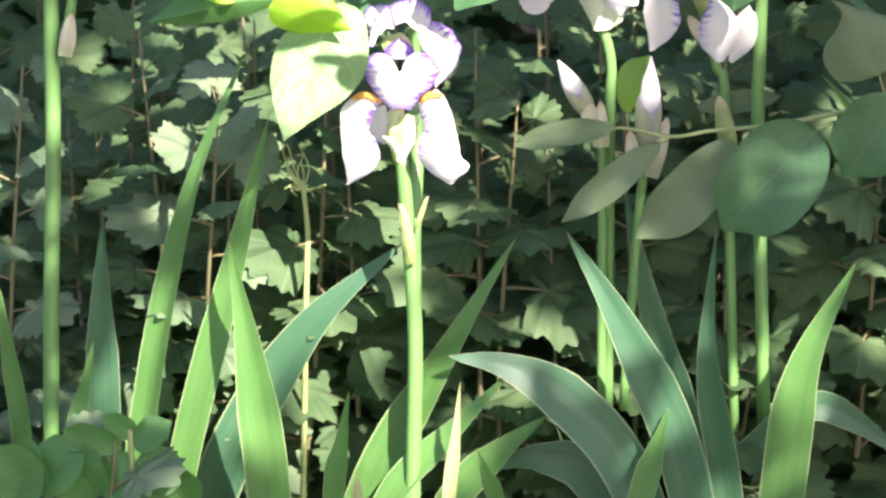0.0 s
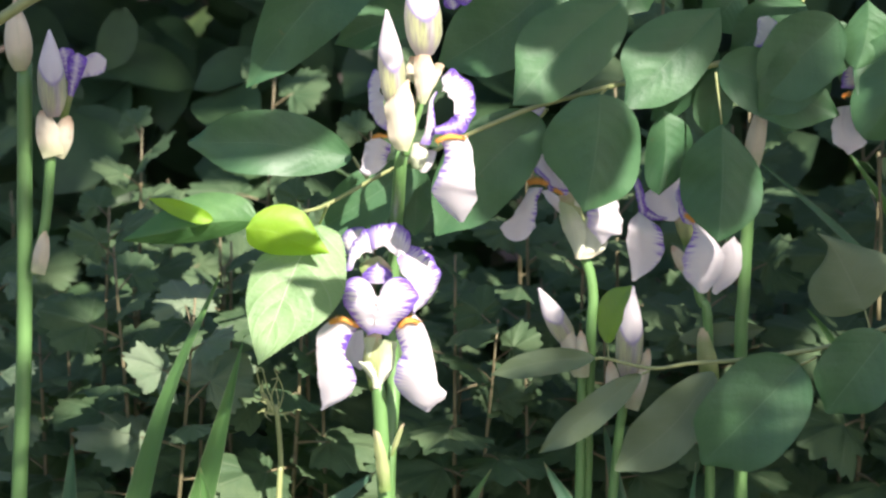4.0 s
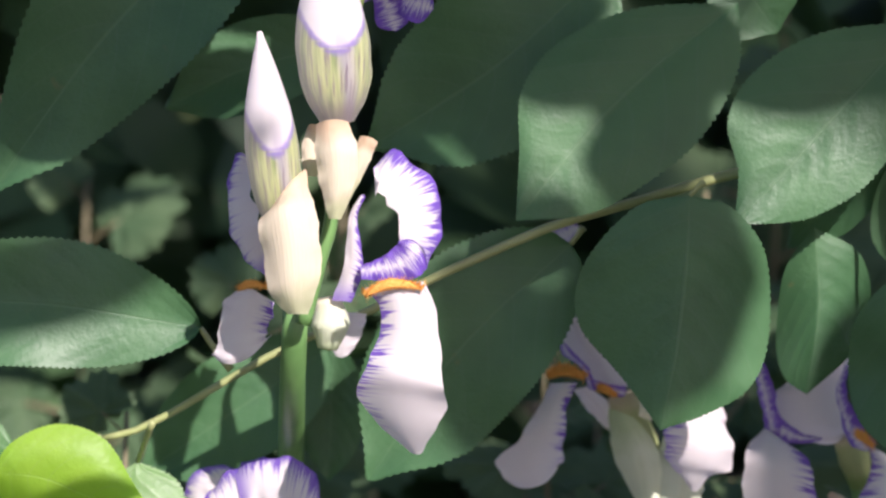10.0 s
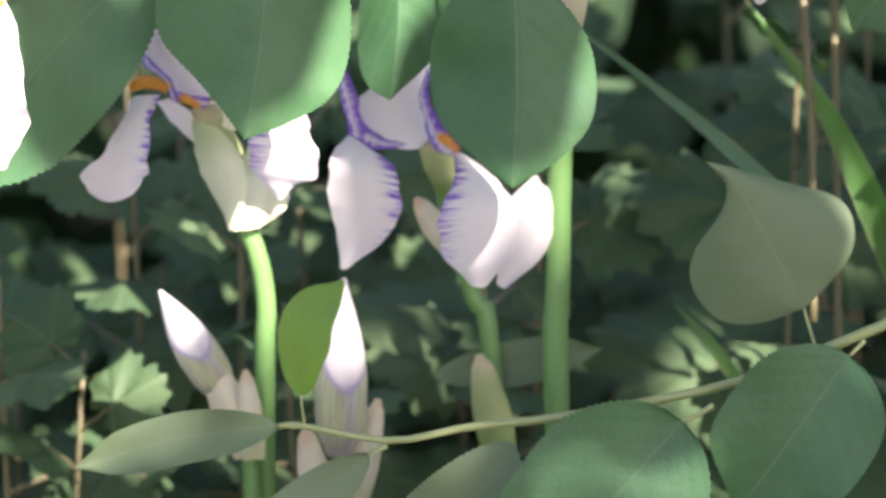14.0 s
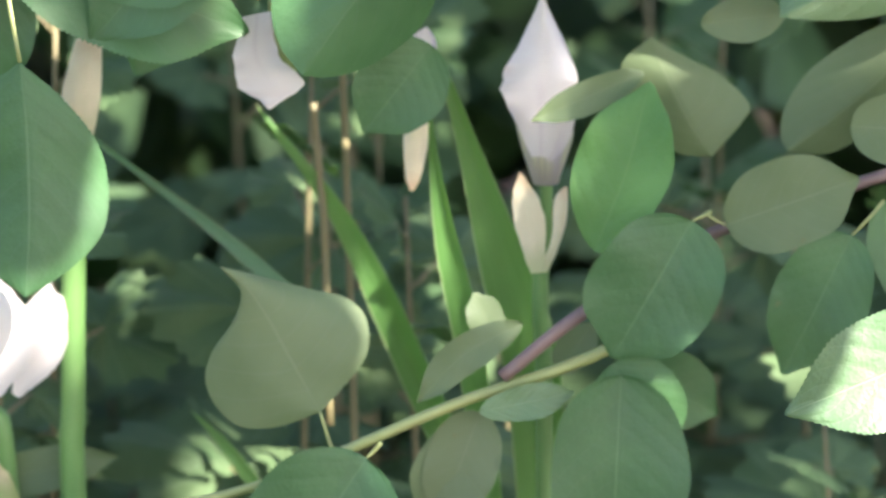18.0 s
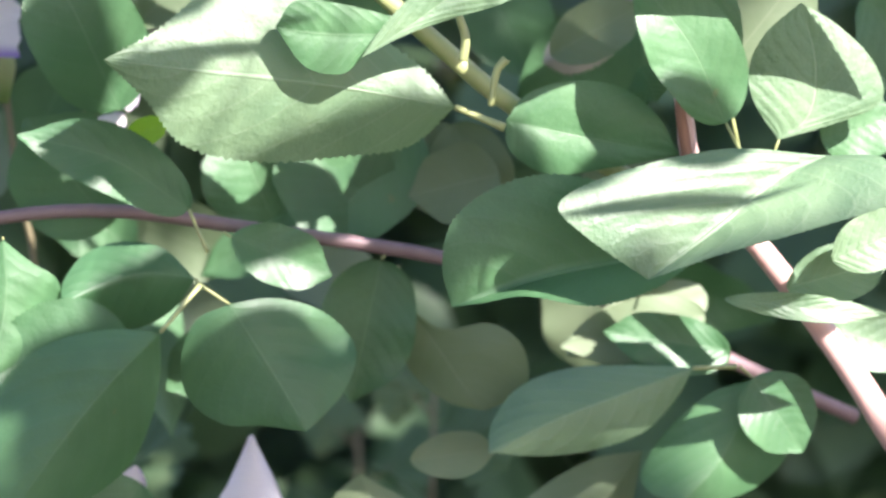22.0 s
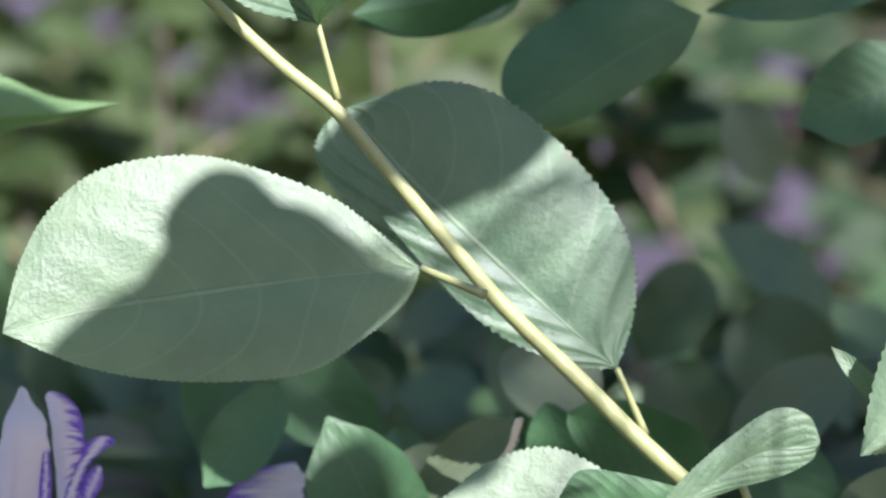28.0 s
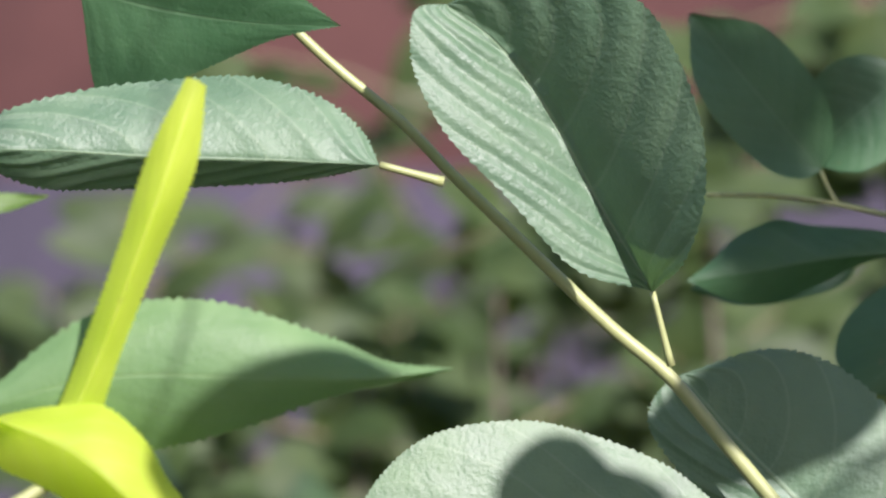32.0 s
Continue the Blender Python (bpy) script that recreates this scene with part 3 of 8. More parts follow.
def beard(parent, pts, width):
    """The furry strip on a fall: a ridge set with many short bristles."""
    COUNT[0] += 1
    rnd = random.Random(COUNT[0])
    core = tube(pts, [width * 0.3, width * 0.5, width * 0.2], 8, 6)
    c = curve(pts, 40)
    V, Fc, U = list(core[0]), list(core[1]), list(core[2])
    for p in c:
        for _ in range(7):
            d = unit(np.array((rnd.gauss(0, 1), rnd.gauss(-0.6, 0.7), rnd.gauss(0.5, 0.8)))) * width * rnd.uniform(0.6, 1.0)
            s = unit(np.cross(d, (0.2, 0.5, 0.9))) * width * 0.07
            o = len(V)
            V += [tuple(p - s), tuple(p + s), tuple(p + d)]
            U += [(0, 0), (1, 0), (0.5, 1)]
            Fc.append((o, o + 1, o + 2))
    return part("beard", (V, Fc, U), BEARD, parent, "furry orange beard")


def bud(parent, base, tip, width, mat=None, lean=0.0, late=False, label="furled white bud with violet edge"):
    """A furled bud: a spindle of wrapped petals with one overlapping edge."""
    COUNT[0] += 1
    b, t = np.asarray(base, float), np.asarray(tip, float)
    n, sides = 26, 28
    ax = unit(t - b)
    a = unit(np.cross(ax, (0, -1, 0.1)))
    e = np.cross(ax, a)
    rs = np.interp(np.linspace(0, 1, n + 1), (0, 0.08, 0.22, 0.42, 0.6, 0.74, 0.86, 1), (0.34, 0.5, 0.74, 0.93, 1.0, 0.72, 0.4, 0.05) if late else (0.42, 0.72, 0.95, 1.0, 0.86, 0.62, 0.38, 0.07))
    rs = np.convolve(np.r_[rs[0], rs, rs[-1]], (0.25, 0.5, 0.25), "valid")
    V, Fc, U = [], [], []
    for i in range(n + 1):
        u = i / n
        cen = b + (t - b) * u + a * lean * width * math.sin(math.pi * u)
        for k in range(sides + 1):
            w = math.pi / 2 + 2 * math.pi * k / sides
            lip = (k / sides + 0.10 * u - 0.60) * sides
            rr = 0.5 * width * rs[i] * (1.0 + (0.07 if 0 <= lip < 4 else 0.0) + 0.02 * math.sin(7 * u + w * 3))
            V.append(tuple(cen + rr * (math.cos(w) * a + math.sin(w) * e)))
            U.append((u, k / sides))
    m = sides + 1
    for i in range(n):
        for k in range(sides):
            Fc.append((i * m + k, i * m + k + 1, (i + 1) * m + k + 1, (i + 1) * m + k))
    Fc.append(tuple(n * m + k for k in range(sides)))
    return part("bud", (V, Fc, U), mat or BUD, parent, label)


def sheet(parent, name, left, right, mat, bulge=0.18, ruffle=0.035, side=0, label="", across=16):
    """A petal or bract stretched between two edge curves. side: which margin is coloured (0 both, -1 left, 1 right, 2 none)."""
    COUNT[0] += 1
    rnd = random.Random(COUNT[0])
    ph = [rnd.uniform(0, 6.28) for _ in range(4)]
    nu = 72
    l, r = curve(left, nu), curve(right, nu)
    mid = 0.5 * (l + r)
    front = np.array((0.05, -1.0, 0.25))
    V, Fc, U = [], [], []
    for i in range(nu + 1):
        u = i / nu
        d = r[i] - l[i]
        w = np.linalg.norm(d)
        nrm = unit(front - unit(d) * front.dot(unit(d)))
        for j in range(across + 1):
            v = j / across
            e = abs(2 * v - 1) ** 3
            up = bulge * w * math.sin(math.pi * v)
            rip = math.sin(19 * u + ph[0] + 3 * v) + 0.6 * math.sin(33 * u + ph[1]) + 0.8 * math.sin(11 * v + ph[2]) * u ** 4
            up += ruffle * w * rip * max(e, u ** 6)
            frill = min(ruffle, 0.04) * w * 0.5 * e * (math.sin(19 * u + ph[3]) + 0.55 * math.sin(37 * u + ph[1]) + 0.2 * math.sin(83 * u + ph[0]))
            back = unit(mid[min(i + 1, nu)] - mid[max(i - 1, 0)]) * w * (0.08 if name in ("spathe", "bract") else 0.30) * abs(2 * v - 1) ** 2.4 * max(0.0, (u - 0.6) / 0.4) ** 2
            V.append(tuple(l[i] + d * v + nrm * up - back + unit(d) * frill * (1 if v > 0.5 else -1)))
            U.append((u, {0: v, -1: 0.5 - 0.5 * (1 - v) ** 2, 1: 0.5 + 0.5 * v * v, 2: 0.35 + 0.3 * v}[side]))
    m = across + 1
    for i in range(nu):
        for j in range(across):
            a = i * m + j
            Fc.append((a, a + 1, a + m + 1, a + m))
    return part(name, (V, Fc, U), mat, parent, label)


def spathe(parent, base, tip, width, mat=None, shape="sheath", roll=0, label="papery spathe"):
    """A dry sheath that clasps a stalk."""
    COUNT[0] += 1
    return part("spathe", blade(bent(base, tip, 0, 0.10), width, shape, roll=roll, cup=-0.32, nu=20, nv=10, ruffle=0.035, seed=COUNT[0]), mat or SPATHE, parent, label)


def stalk(parent, pts, w0, w1=None, mat=None, name="stem", label=""):
    return part(name, tube(pts, [w0 / 2, (w0 + (w1 or w0)) / 4, (w1 or w0) / 2], 20, 10), mat or STALK, parent, label)

# ---------------------------------------------------------------- ground, house wall
def slab(x0, x1, y0, y1, z0, z1):
    v = [(x, y, z) for x in (x0, x1) for y in (y0, y1) for z in (z0, z1)]
    return v, [(0, 1, 3, 2), (4, 6, 7, 5), (0, 4, 5, 1), (2, 3, 7, 6), (0, 2, 6, 4), (1, 5, 7, 3)]


def ground_sheet(n=60):
    V, Fc = [], []
    xs = np.sign(np.linspace(-1, 1, n)) * np.abs(np.linspace(-1, 1, n)) ** 4 * 400
    for x in xs:
        for y in xs:
            near = math.exp(-(x * x + y * y) / 40)
            V.append((x, y, 0.012 * near * noise.noise((x * 3, y * 3, 0)) - 0.012))
    for i in range(n - 1):
        for j in range(n - 1):
            a = i * n + j
            Fc.append((a, a + n, a + n + 1, a + 1))
    return V, Fc


ground = tagged(part("ground", ground_sheet(), SOIL, None), "dark garden soil under the plants", "ground", kind="structure")

WALL_Y = 6.0
wall = tagged(part("wall_north", slab(-9, 11, WALL_Y, WALL_Y + 0.3, -0.05, 4.5), TERRACOTTA, None), "terracotta rendered house wall above a grey plinth", "wall", kind="structure")
plinth = part("plinth", slab(-9.02, 11.02, WALL_Y - 0.06, WALL_Y - 0.003, -0.05, 1.08), PLINTH, None, "lilac grey rendered plinth, coloured dark as if in shade")
plinth.parent = wall


LOBES = ((0.0, 0.60, 27.0), (47.0, 0.52, 24.0), (-47.0, 0.52, 24.0), (95.0, 0.42, 25.0), (-95.0, 0.42, 25.0), (138.0, 0.25, 20.0), (-138.0, 0.25, 20.0))


def mum_leaf(base, tip, width, face, seed):
    """Lobed leaf on a slender leaf stalk: rounded lobes with blunt teeth, a vein into each lobe."""
    rnd = random.Random(seed)
    b, d = np.asarray(base, float), np.asarray(tip, float) - np.asarray(base, float)
    size = np.linalg.norm(d)
    t = d / size
    s = unit(np.cross(t, np.asarray(face, float)))
    n = np.cross(s, t)
    heart = b + d * 0.42 + n * size * 0.06
    wide = width / (0.9 * size)
    lobes = [(a + rnd.uniform(-7, 7), r * rnd.uniform(0.86, 1.12), w) for a, r, w in LOBES]
    droop, twist, na, nr = rnd.uniform(0.10, 0.45), rnd.uniform(-0.25, 0.25), 88, 4
    V, Fc, U = [tuple(heart)], [], [(0.0, 0.5)]
    for k in range(na):
        th = -168.0 + 336.0 * k / (na - 1)
        r, off, span = 0.12, 1.0, 1.0
        for a, rr, w in lobes:
            x = abs(th - a) / w
            if x < 1.35:
                tooth = 1 + 0.06 * math.cos(x * 2 * math.pi * 1.55)
                q = rr * max(0.0, 1 - (x / 1.35) ** 3.4) ** 0.42 * tooth
                if q > r:
                    r, off = q, min(1.0, x)
        ca, sa = math.cos(radians(th)), math.sin(radians(th))
        for i in range(1, nr + 1):
            f = i / nr
            x, y = r * f * ca * size, r * f * sa * size * wide * 1.12
            up = size * (-droop * (r * f) ** 2 - 0.05 * f * off * r / 0.5 + 0.02 * math.sin(3 * f + th * 0.09)) + twist * y * f * 0.5
            V.append(tuple(heart + t * x + s * y + n * up))
            U.append((f, 0.5 + 0.5 * off))
    for k in range(na - 1):
        a, c = 1 + k * nr, 1 + (k + 1) * nr
        Fc.append((0, c, a))
        for i in range(nr - 1):
            Fc.append((a + i, c + i, c + i + 1, a + i + 1))
    st = tube([b, b + d * 0.22 + n * size * 0.05, heart], [size * 0.02, size * 0.016, size * 0.012], 4, 5)
    return join((V, Fc, U), st)


def mum_plant(seed, place, height, mat=None):
    """An upright plant with lobed leaves all along a thin woody stem."""
    rnd = random.Random(seed)
    top = thing("chrysanthemum_plant", place, "grey-green lobed chrysanthemum foliage on a thin stem", "plant", "chrysanthemums behind the irises")
    x, y, _ = place
    lean = np.array((rnd.uniform(-0.03, 0.03), rnd.uniform(-0.02, 0.02), 0))
    base = np.array((x, y, -0.02))
    tipp = base + lean + np.array((0, 0, height))
    mid = 0.5 * (base + tipp) + np.array((rnd.uniform(-0.015, 0.015), 0, 0))
    part("stem", tube([base, mid, tipp], [0.0028, 0.0022, 0.001], 12, 6), MUM_STEM, top)
    c = curve([base, mid, tipp], 60)
    z, ang, k = 0.05, rnd.uniform(0, 6.28), 0
    while z < height:
        f = z / height
        p = c[min(60, int(f * 60))]
        size = (0.090 - 0.050 * f ** 3) * rnd.uniform(0.75, 1.25)
        d = np.array((math.cos(ang), math.sin(ang) * 0.8 - 0.25, rnd.uniform(-0.30, 0.25) + 0.8 * f ** 5))
        d = unit(d) * size
        part("leaf", mum_leaf(p, p + d, size * rnd.uniform(0.75, 0.95), (0.25 * math.cos(ang), -1.0, rnd.uniform(0.7, 2.4)), seed * 50 + k), [mat or MUM, MUM_STEM], top)
        ang += 2.4 + rnd.uniform(-0.3, 0.3)
        z += rnd.uniform(0.025, 0.040) * (1 - 0.35 * f)
        k += 1
    return top


kinds = [mum_plant(11 + i, (-0.5 + 0.13 * i, 0.20 + 0.03 * (i % 2), 0), 0.50 + 0.05 * i) for i in range(5)]
rnd = random.Random(5)
for row in range(6):
    n = 17 + row
    for i in range(n):
        x = -0.66 + 1.6 * (i + rnd.uniform(0.1, 0.9)) / n
        y = 0.16 + row * 0.085 + rnd.uniform(-0.03, 0.03)
        s = rnd.uniform(0.82, 1.12)
        if x > 0.25 or x < -0.12:
            s *= 0.88
        ob = copy_thing(kinds[(i * 3 + row) % 5], pose(x, y, 0, 0, 0, rnd.uniform(-45, 45)))
        ob.scale = (1, 1, s)


def scatter(P, D, W, F):
    """Simple leaves, joined: base points, length vectors, widths and facings, one row each."""
    n = len(P)
    u = np.repeat(np.linspace(0, 1, 6), 3)
    v = np.tile((-1.0, 0.0, 1.0), 6)
    prof = 2.06 * u ** 0.5 * (1 - u) ** 0.6
    size = np.linalg.norm(D, axis=1, keepdims=True)
    T = D / size
    S = np.cross(T, F)
    S /= np.linalg.norm(S, axis=1, keepdims=True) + 1e-9
    N = np.cross(S, T)
    lat = 0.5 * W[:, None] * prof * v
    up = 0.2 * np.abs(lat) + 0.08 * size * np.sin(np.pi * u)
    V = P[:, None] + D[:, None] * u[:, None] + S[:, None] * lat[..., None] + N[:, None] * up[..., None]
    quad = np.array([(i * 3 + j, i * 3 + j + 1, i * 3 + j + 4, i * 3 + j + 3) for i in range(5) for j in range(2)])
    Fc = (quad[None] + 18 * np.arange(n)[:, None, None]).reshape(-1, 4)
    U = np.tile(np.stack([u, 0.5 + 0.5 * v], 1), (n, 1))
    return V.reshape(-1, 3).tolist(), Fc.tolist(), U


def foliage_mass(seed, count, box, size, dense=None):
    """Many small simple leaves, joined, in a box (x0, x1, y0, y1, z0, z1)."""
    g = np.random.default_rng(seed)
    x0, x1, y0, y1, z0, z1 = box
    P = np.stack([g.uniform(x0, x1, count), g.uniform(y0, y1, count), z0 + (z1 - z0) * g.random(count) ** 1.2], 1)
    if dense:
        P = P[[bool(dense(p)) for p in P]]
    n = len(P)
    s = size * g.uniform(0.6, 1.3, n)
    D = np.stack([g.normal(0, 1, n), g.normal(-0.3, 0.7, n), g.normal(-0.25, 0.6, n)], 1)
    D *= (s / np.linalg.norm(D, axis=1))[:, None]
    F = np.stack([g.normal(0, 0.5, n), np.full(n, -0.8), np.full(n, 0.8)], 1)
    return scatter(P, D, s * g.uniform(0.5, 0.65, n), F)


hedge = tagged(part("hedge", foliage_mass(3, 5200, (-0.9, 1.2, 0.72, 1.2, 0.05, 0.88), 0.085), BACK, None), "dense dark green hedge behind the flower bed", "hedge", kind="stuff")


def leafy_bush(place, seed, stems, reach, height, leaf, mat=None):
    """A loose bush: thin reddish stems, side twigs and pointed leaves set along them."""
    g = random.Random(seed)
    bush = thing("bush", place, "loose olive-green leafy bush in front of the house wall", "bush", "bushes before the wall")
    P, D, W, F = [], [], [], []
    for _ in range(stems):
        x, y = place[0] + g.uniform(-0.5, 0.5) * reach, place[1] + g.uniform(-0.3, 0.3) * reach
        h = height * g.uniform(0.72, 1.05)
        rod = [(x, y, -0.02), (x + g.uniform(-0.08, 0.08), y, 0.5 * h), (x + g.uniform(-0.2, 0.2), y + g.uniform(-0.1, 0.1), h)]
        part("stem", tube(rod, [0.005, 0.0035, 0.0015], 10, 6), TREE_BARK, bush)
        c = curve(rod, 40)
        for k in range(14, 41, 2):
            out = np.array((g.gauss(0, 1), g.gauss(0, 0.6), g.uniform(0.0, 0.9)))
            end = c[k] + unit(out) * g.uniform(0.08, 0.22)
            part("twig", tube([c[k], 0.5 * (c[k] + end) + np.array((0, 0, 0.012)), end], [0.002, 0.0015, 0.001], 4, 5), MUM_STEM, bush)
            for j in range(7):
                f = (j + 0.5) / 7
                q = c[k] + (end - c[k]) * f
                s = leaf * g.uniform(0.6, 1.25)
                d = unit(out) * 0.5 + np.array((g.gauss(0, 0.8), g.gauss(-0.2, 0.5), g.uniform(-0.75, 0.25)))
                P.append(q)
                D.append(unit(d) * s)
                W.append(s * g.uniform(0.42, 0.58))
                F.append((g.gauss(0, 0.5), -0.9, g.uniform(0.3, 1.0)))
    tagged(part("foliage", scatter(np.array(P), np.array(D), np.array(W), np.array(F)), mat or FAR, bush), kind="stuff")


leafy_bush((0.30, 1.55, 0), 8, 9, 0.50, 1.20, 0.066)
leafy_bush((0.80, 1.50, 0), 9, 8, 0.60, 1.04, 0.070, FAR_SHADED)
leafy_bush((-0.22, 2.00, 0), 10, 8, 0.55, 1.10, 0.066)
leafy_bush((0.42, 2.50, 0), 12, 10, 1.10, 1.10, 0.070)
leafy_bush((1.05, 2.40, 0), 13, 9, 0.80, 1.12, 0.070, FAR_SHADED)


def shade_tree(gaps):
    """An added tree beside the bed, out of view, whose overhanging crown dapples the light."""
    tree = thing("tree", (3.3, -2.5, 0), "unseen tree, added so that its overhanging crown shades the bed", "tree")
    part("trunk", tube([(3.3, -2.5, -0.1), (3.25, -2.5, 1.2), (3.0, -2.4, 2.4), (2.5, -2.3, 3.2), (2.0, -2.2, 3.7)], [0.15, 0.11, 0.03], 18, 12), TREE_BARK, tree)
    for fork, end in (((3.05, -2.42, 2.2), (1.9, -2.0, 2.1)), ((3.0, -2.4, 2.4), (1.5, -2.9, 2.7)), ((2.7, -2.35, 2.9), (0.9, -1.8, 3.3)), ((2.5, -2.3, 3.2), (1.6, -1.4, 3.1)), ((3.1, -2.45, 2.0), (2.3, -2.9, 2.2))):
        mid = tuple(0.5 * (a + b) + c for a, b, c in zip(fork, end, (0, 0, 0.12)))
        part("limb", tube([fork, mid, end], [0.045, 0.028, 0.008], 14, 8), TREE_BARK, tree)
    g = np.random.default_rng(21)
    n = 16000
    x, z = g.uniform(-1.65, 1.95, n), g.uniform(-0.95, 2.0, n)
    e2 = ((x - 0.15) / 1.75) ** 2 + ((z - 0.55) / 1.4) ** 2
    bumps = np.array([noise.noise((a * 1.8, 3.0, b * 1.8)) for a, b in zip(x, z)])
    e2 = e2 * (1 + 0.35 * bumps)
    half = 0.85 * np.sqrt(np.clip(1 - e2, 0, 1)) + 0.10
    far = 2.95 + 0.25 * bumps + half * g.uniform(-1, 1, n) ** 3 * 0.7 + half * g.uniform(-0.7, 0.7, n)
    keep = np.full(n, 0.75)
    for gx, gz, rx, rz, dens in gaps:
        rim = 0.045 if dens == 0 else 0.02
        inside = ((x - gx) / (rx + rim)) ** 2 + ((z - gz) / (rz + rim)) ** 2 < 1
        keep[inside] = np.minimum(keep[inside], dens * 0.85)
    P = np.stack([x, np.zeros(n), z], 1) + np.array(SUN_AT) * far[:, None]
    ok = (e2 < 1) & (P[:, 2] > 1.42) & (g.random(n) < keep)
    # the part of the crown above the trunk, past the bed
    extra = g.normal(0, 1, (2600, 3)) * (0.42, 0.42, 0.36) + (2.75, -2.35, 3.15)
    shadow = extra - np.array(SUN_AT) * (extra[:, 1:2] / SUN_AT.y)
    P = np.vstack([P[ok], extra[shadow[:, 0] > 1.5]])
    n = len(P)
    s = g.uniform(0.06, 0.11, n)
    D = np.stack([g.normal(0, 1, n), g.normal(0, 1, n), g.normal(-0.2, 0.6, n)], 1)
    D *= (s / np.linalg.norm(D, axis=1))[:, None]
    F = np.stack([g.normal(-0.3, 0.4, n), g.normal(-0.6, 0.4, n), np.full(n, 0.8)], 1)
    tagged(part("crown", scatter(P - D / 2, D, s * 0.6, F), LEAF, tree), kind="stuff")


# holes in the added crown, set where sun should reach flowers and leaves
shade_tree([(-0.331, 0.504, 0.046, 0.053, 0.00), (-0.340, 0.544, 0.035, 0.025, 0.00), (-0.237, 0.557, 0.053, 0.060, 0.00), (-0.235, 0.477, 0.060, 0.046, 0.00), (-0.226, 0.627, 0.011, 0.042, 0.00), (-0.240, 0.610, 0.010, 0.039, 0.00), (-0.210, 0.260, 0.397, 0.229, 0.74), (0.060, 0.360, 0.170, 0.100, 0.58), (-0.241, 0.506, 0.057, 0.084, 0.00), (-0.310, 0.521, 0.044, 0.057, 0.00), (-0.322, 0.573, 0.035, 0.026, 0.00), (-0.235, 0.297, 0.010, 0.115, 0.00), (-0.360, 0.266, 0.026, 0.097, 0.10), (-0.410, 0.283, 0.026, 0.101, 0.10), (-0.523, 0.462, 0.011, 0.146, 0.10), (0.086, 0.295, 0.031, 0.071, 0.10)] +
           [(-0.180, 0.242, 0.040, 0.053, 0.20), (-0.058, 0.292, 0.031, 0.066, 0.25), (-0.255, 0.660, 0.042, 0.098, 0.00), (-0.213, 0.596, 0.029, 0.044, 0.00), (-0.137, 0.702, 0.012, 0.022, 0.10), (-0.041, 0.708, 0.027, 0.027, 0.00), (-0.247, 0.722, 0.022, 0.034, 0.00), (-0.011, 0.623, 0.013, 0.026, 0.20), (-0.096, 0.639, 0.026, 0.026, 0.10), (-0.041, 0.637, 0.020, 0.022, 0.10), (-0.005, 0.621, 0.018, 0.031, 0.10), (0.051, 0.607, 0.026, 0.024, 0.10), (-0.019, 0.546, 0.013, 0.031, 0.20), (-0.397, 0.578, 0.046, 0.021, 0.20)] +
           [(0.118, 0.690, 0.006, 0.025, 0.05), (0.045, 0.600, 0.028, 0.030, 0.35), (-0.010, 0.610, 0.020, 0.030, 0.40), (-0.110, 0.630, 0.022, 0.028, 0.40), (0.285, 0.459, 0.057, 0.031, 0.00), (0.357, 0.694, 0.029, 0.011, 0.20), (0.240, 0.692, 0.004, 0.022, 0.15), (0.201, 0.801, 0.071, 0.038, 0.00), (0.330, 0.722, 0.035, 0.012, 0.00), (0.183, 0.800, 0.015, 0.013, 0.10), (0.345, 0.712, 0.030, 0.010, 0.00), (0.348, 0.802, 0.075, 0.024, 0.00), (0.420, 0.710, 0.031, 0.040, 0.00), (0.268, 0.876, 0.031, 0.020, 0.10), (0.163, 0.756, 0.018, 0.013, 0.10), (0.444, 0.838, 0.022, 0.026, 0.30), (0.053, 0.890, 0.084, 0.044, 0.00), (0.196, 0.951, 0.066, 0.057, 0.00), (0.218, 0.921, 0.044, 0.020, 0.00), (0.144, 1.012, 0.013, 0.044, 0.10), (0.041, 1.052, 0.033, 0.053, 0.00), (-0.190, 0.812, 0.090, 0.075, 0.00), (0.070, 0.972, 0.044, 0.020, 0.00), (-0.110, 1.008, 0.073, 0.029, 0.00), (0.102, 1.052, 0.066, 0.013, 0.20)])
# ---------------------------------------------------------------- irises

iris_a = thing("iris_plant", (-0.2277, 0.0000, 0), "white and violet bearded iris in full bloom, sunlit", "iris", "irises in the bed")
stalk(iris_a, [(-0.2364, 0.0000, 0.4695), (-0.2317, 0.0000, 0.4210), (-0.2236, 0.0000, 0.3186), (-0.2240, 0.0000, 0.1772), (-0.2212, 0.0000, -0.1105)], 0.0115, 0.0141)
sheet(iris_a, "spathe", [(-0.2313, -0.0120, 0.3819), (-0.2357, -0.0120, 0.4082), (-0.2387, -0.0120, 0.4336)], [(-0.2228, -0.0120, 0.3846), (-0.2257, -0.0120, 0.4086), (-0.2332, -0.0120, 0.4310)], SPATHE_GREEN, bulge=0.3, label="pale green bract")
sheet(iris_a, "spathe", [(-0.2246, -0.0080, 0.4101), (-0.2223, -0.0080, 0.4231), (-0.2177, -0.0080, 0.4358)], [(-0.2215, -0.0080, 0.4120), (-0.2173, -0.0080, 0.4243), (-0.2137, -0.0080, 0.4392)], SPATHE_GREEN, bulge=0.25, label="pale green bract")
flower = part("flower", tube([(-0.2388, 0.0000, 0.4619), (-0.2403, 0.0000, 0.4876), (-0.2409, 0.0000, 0.5077)], [0.004, 0.009, 0.006], 10, 10), SPATHE_GREEN, iris_a, "sunlit white iris flower with violet stitched edges")
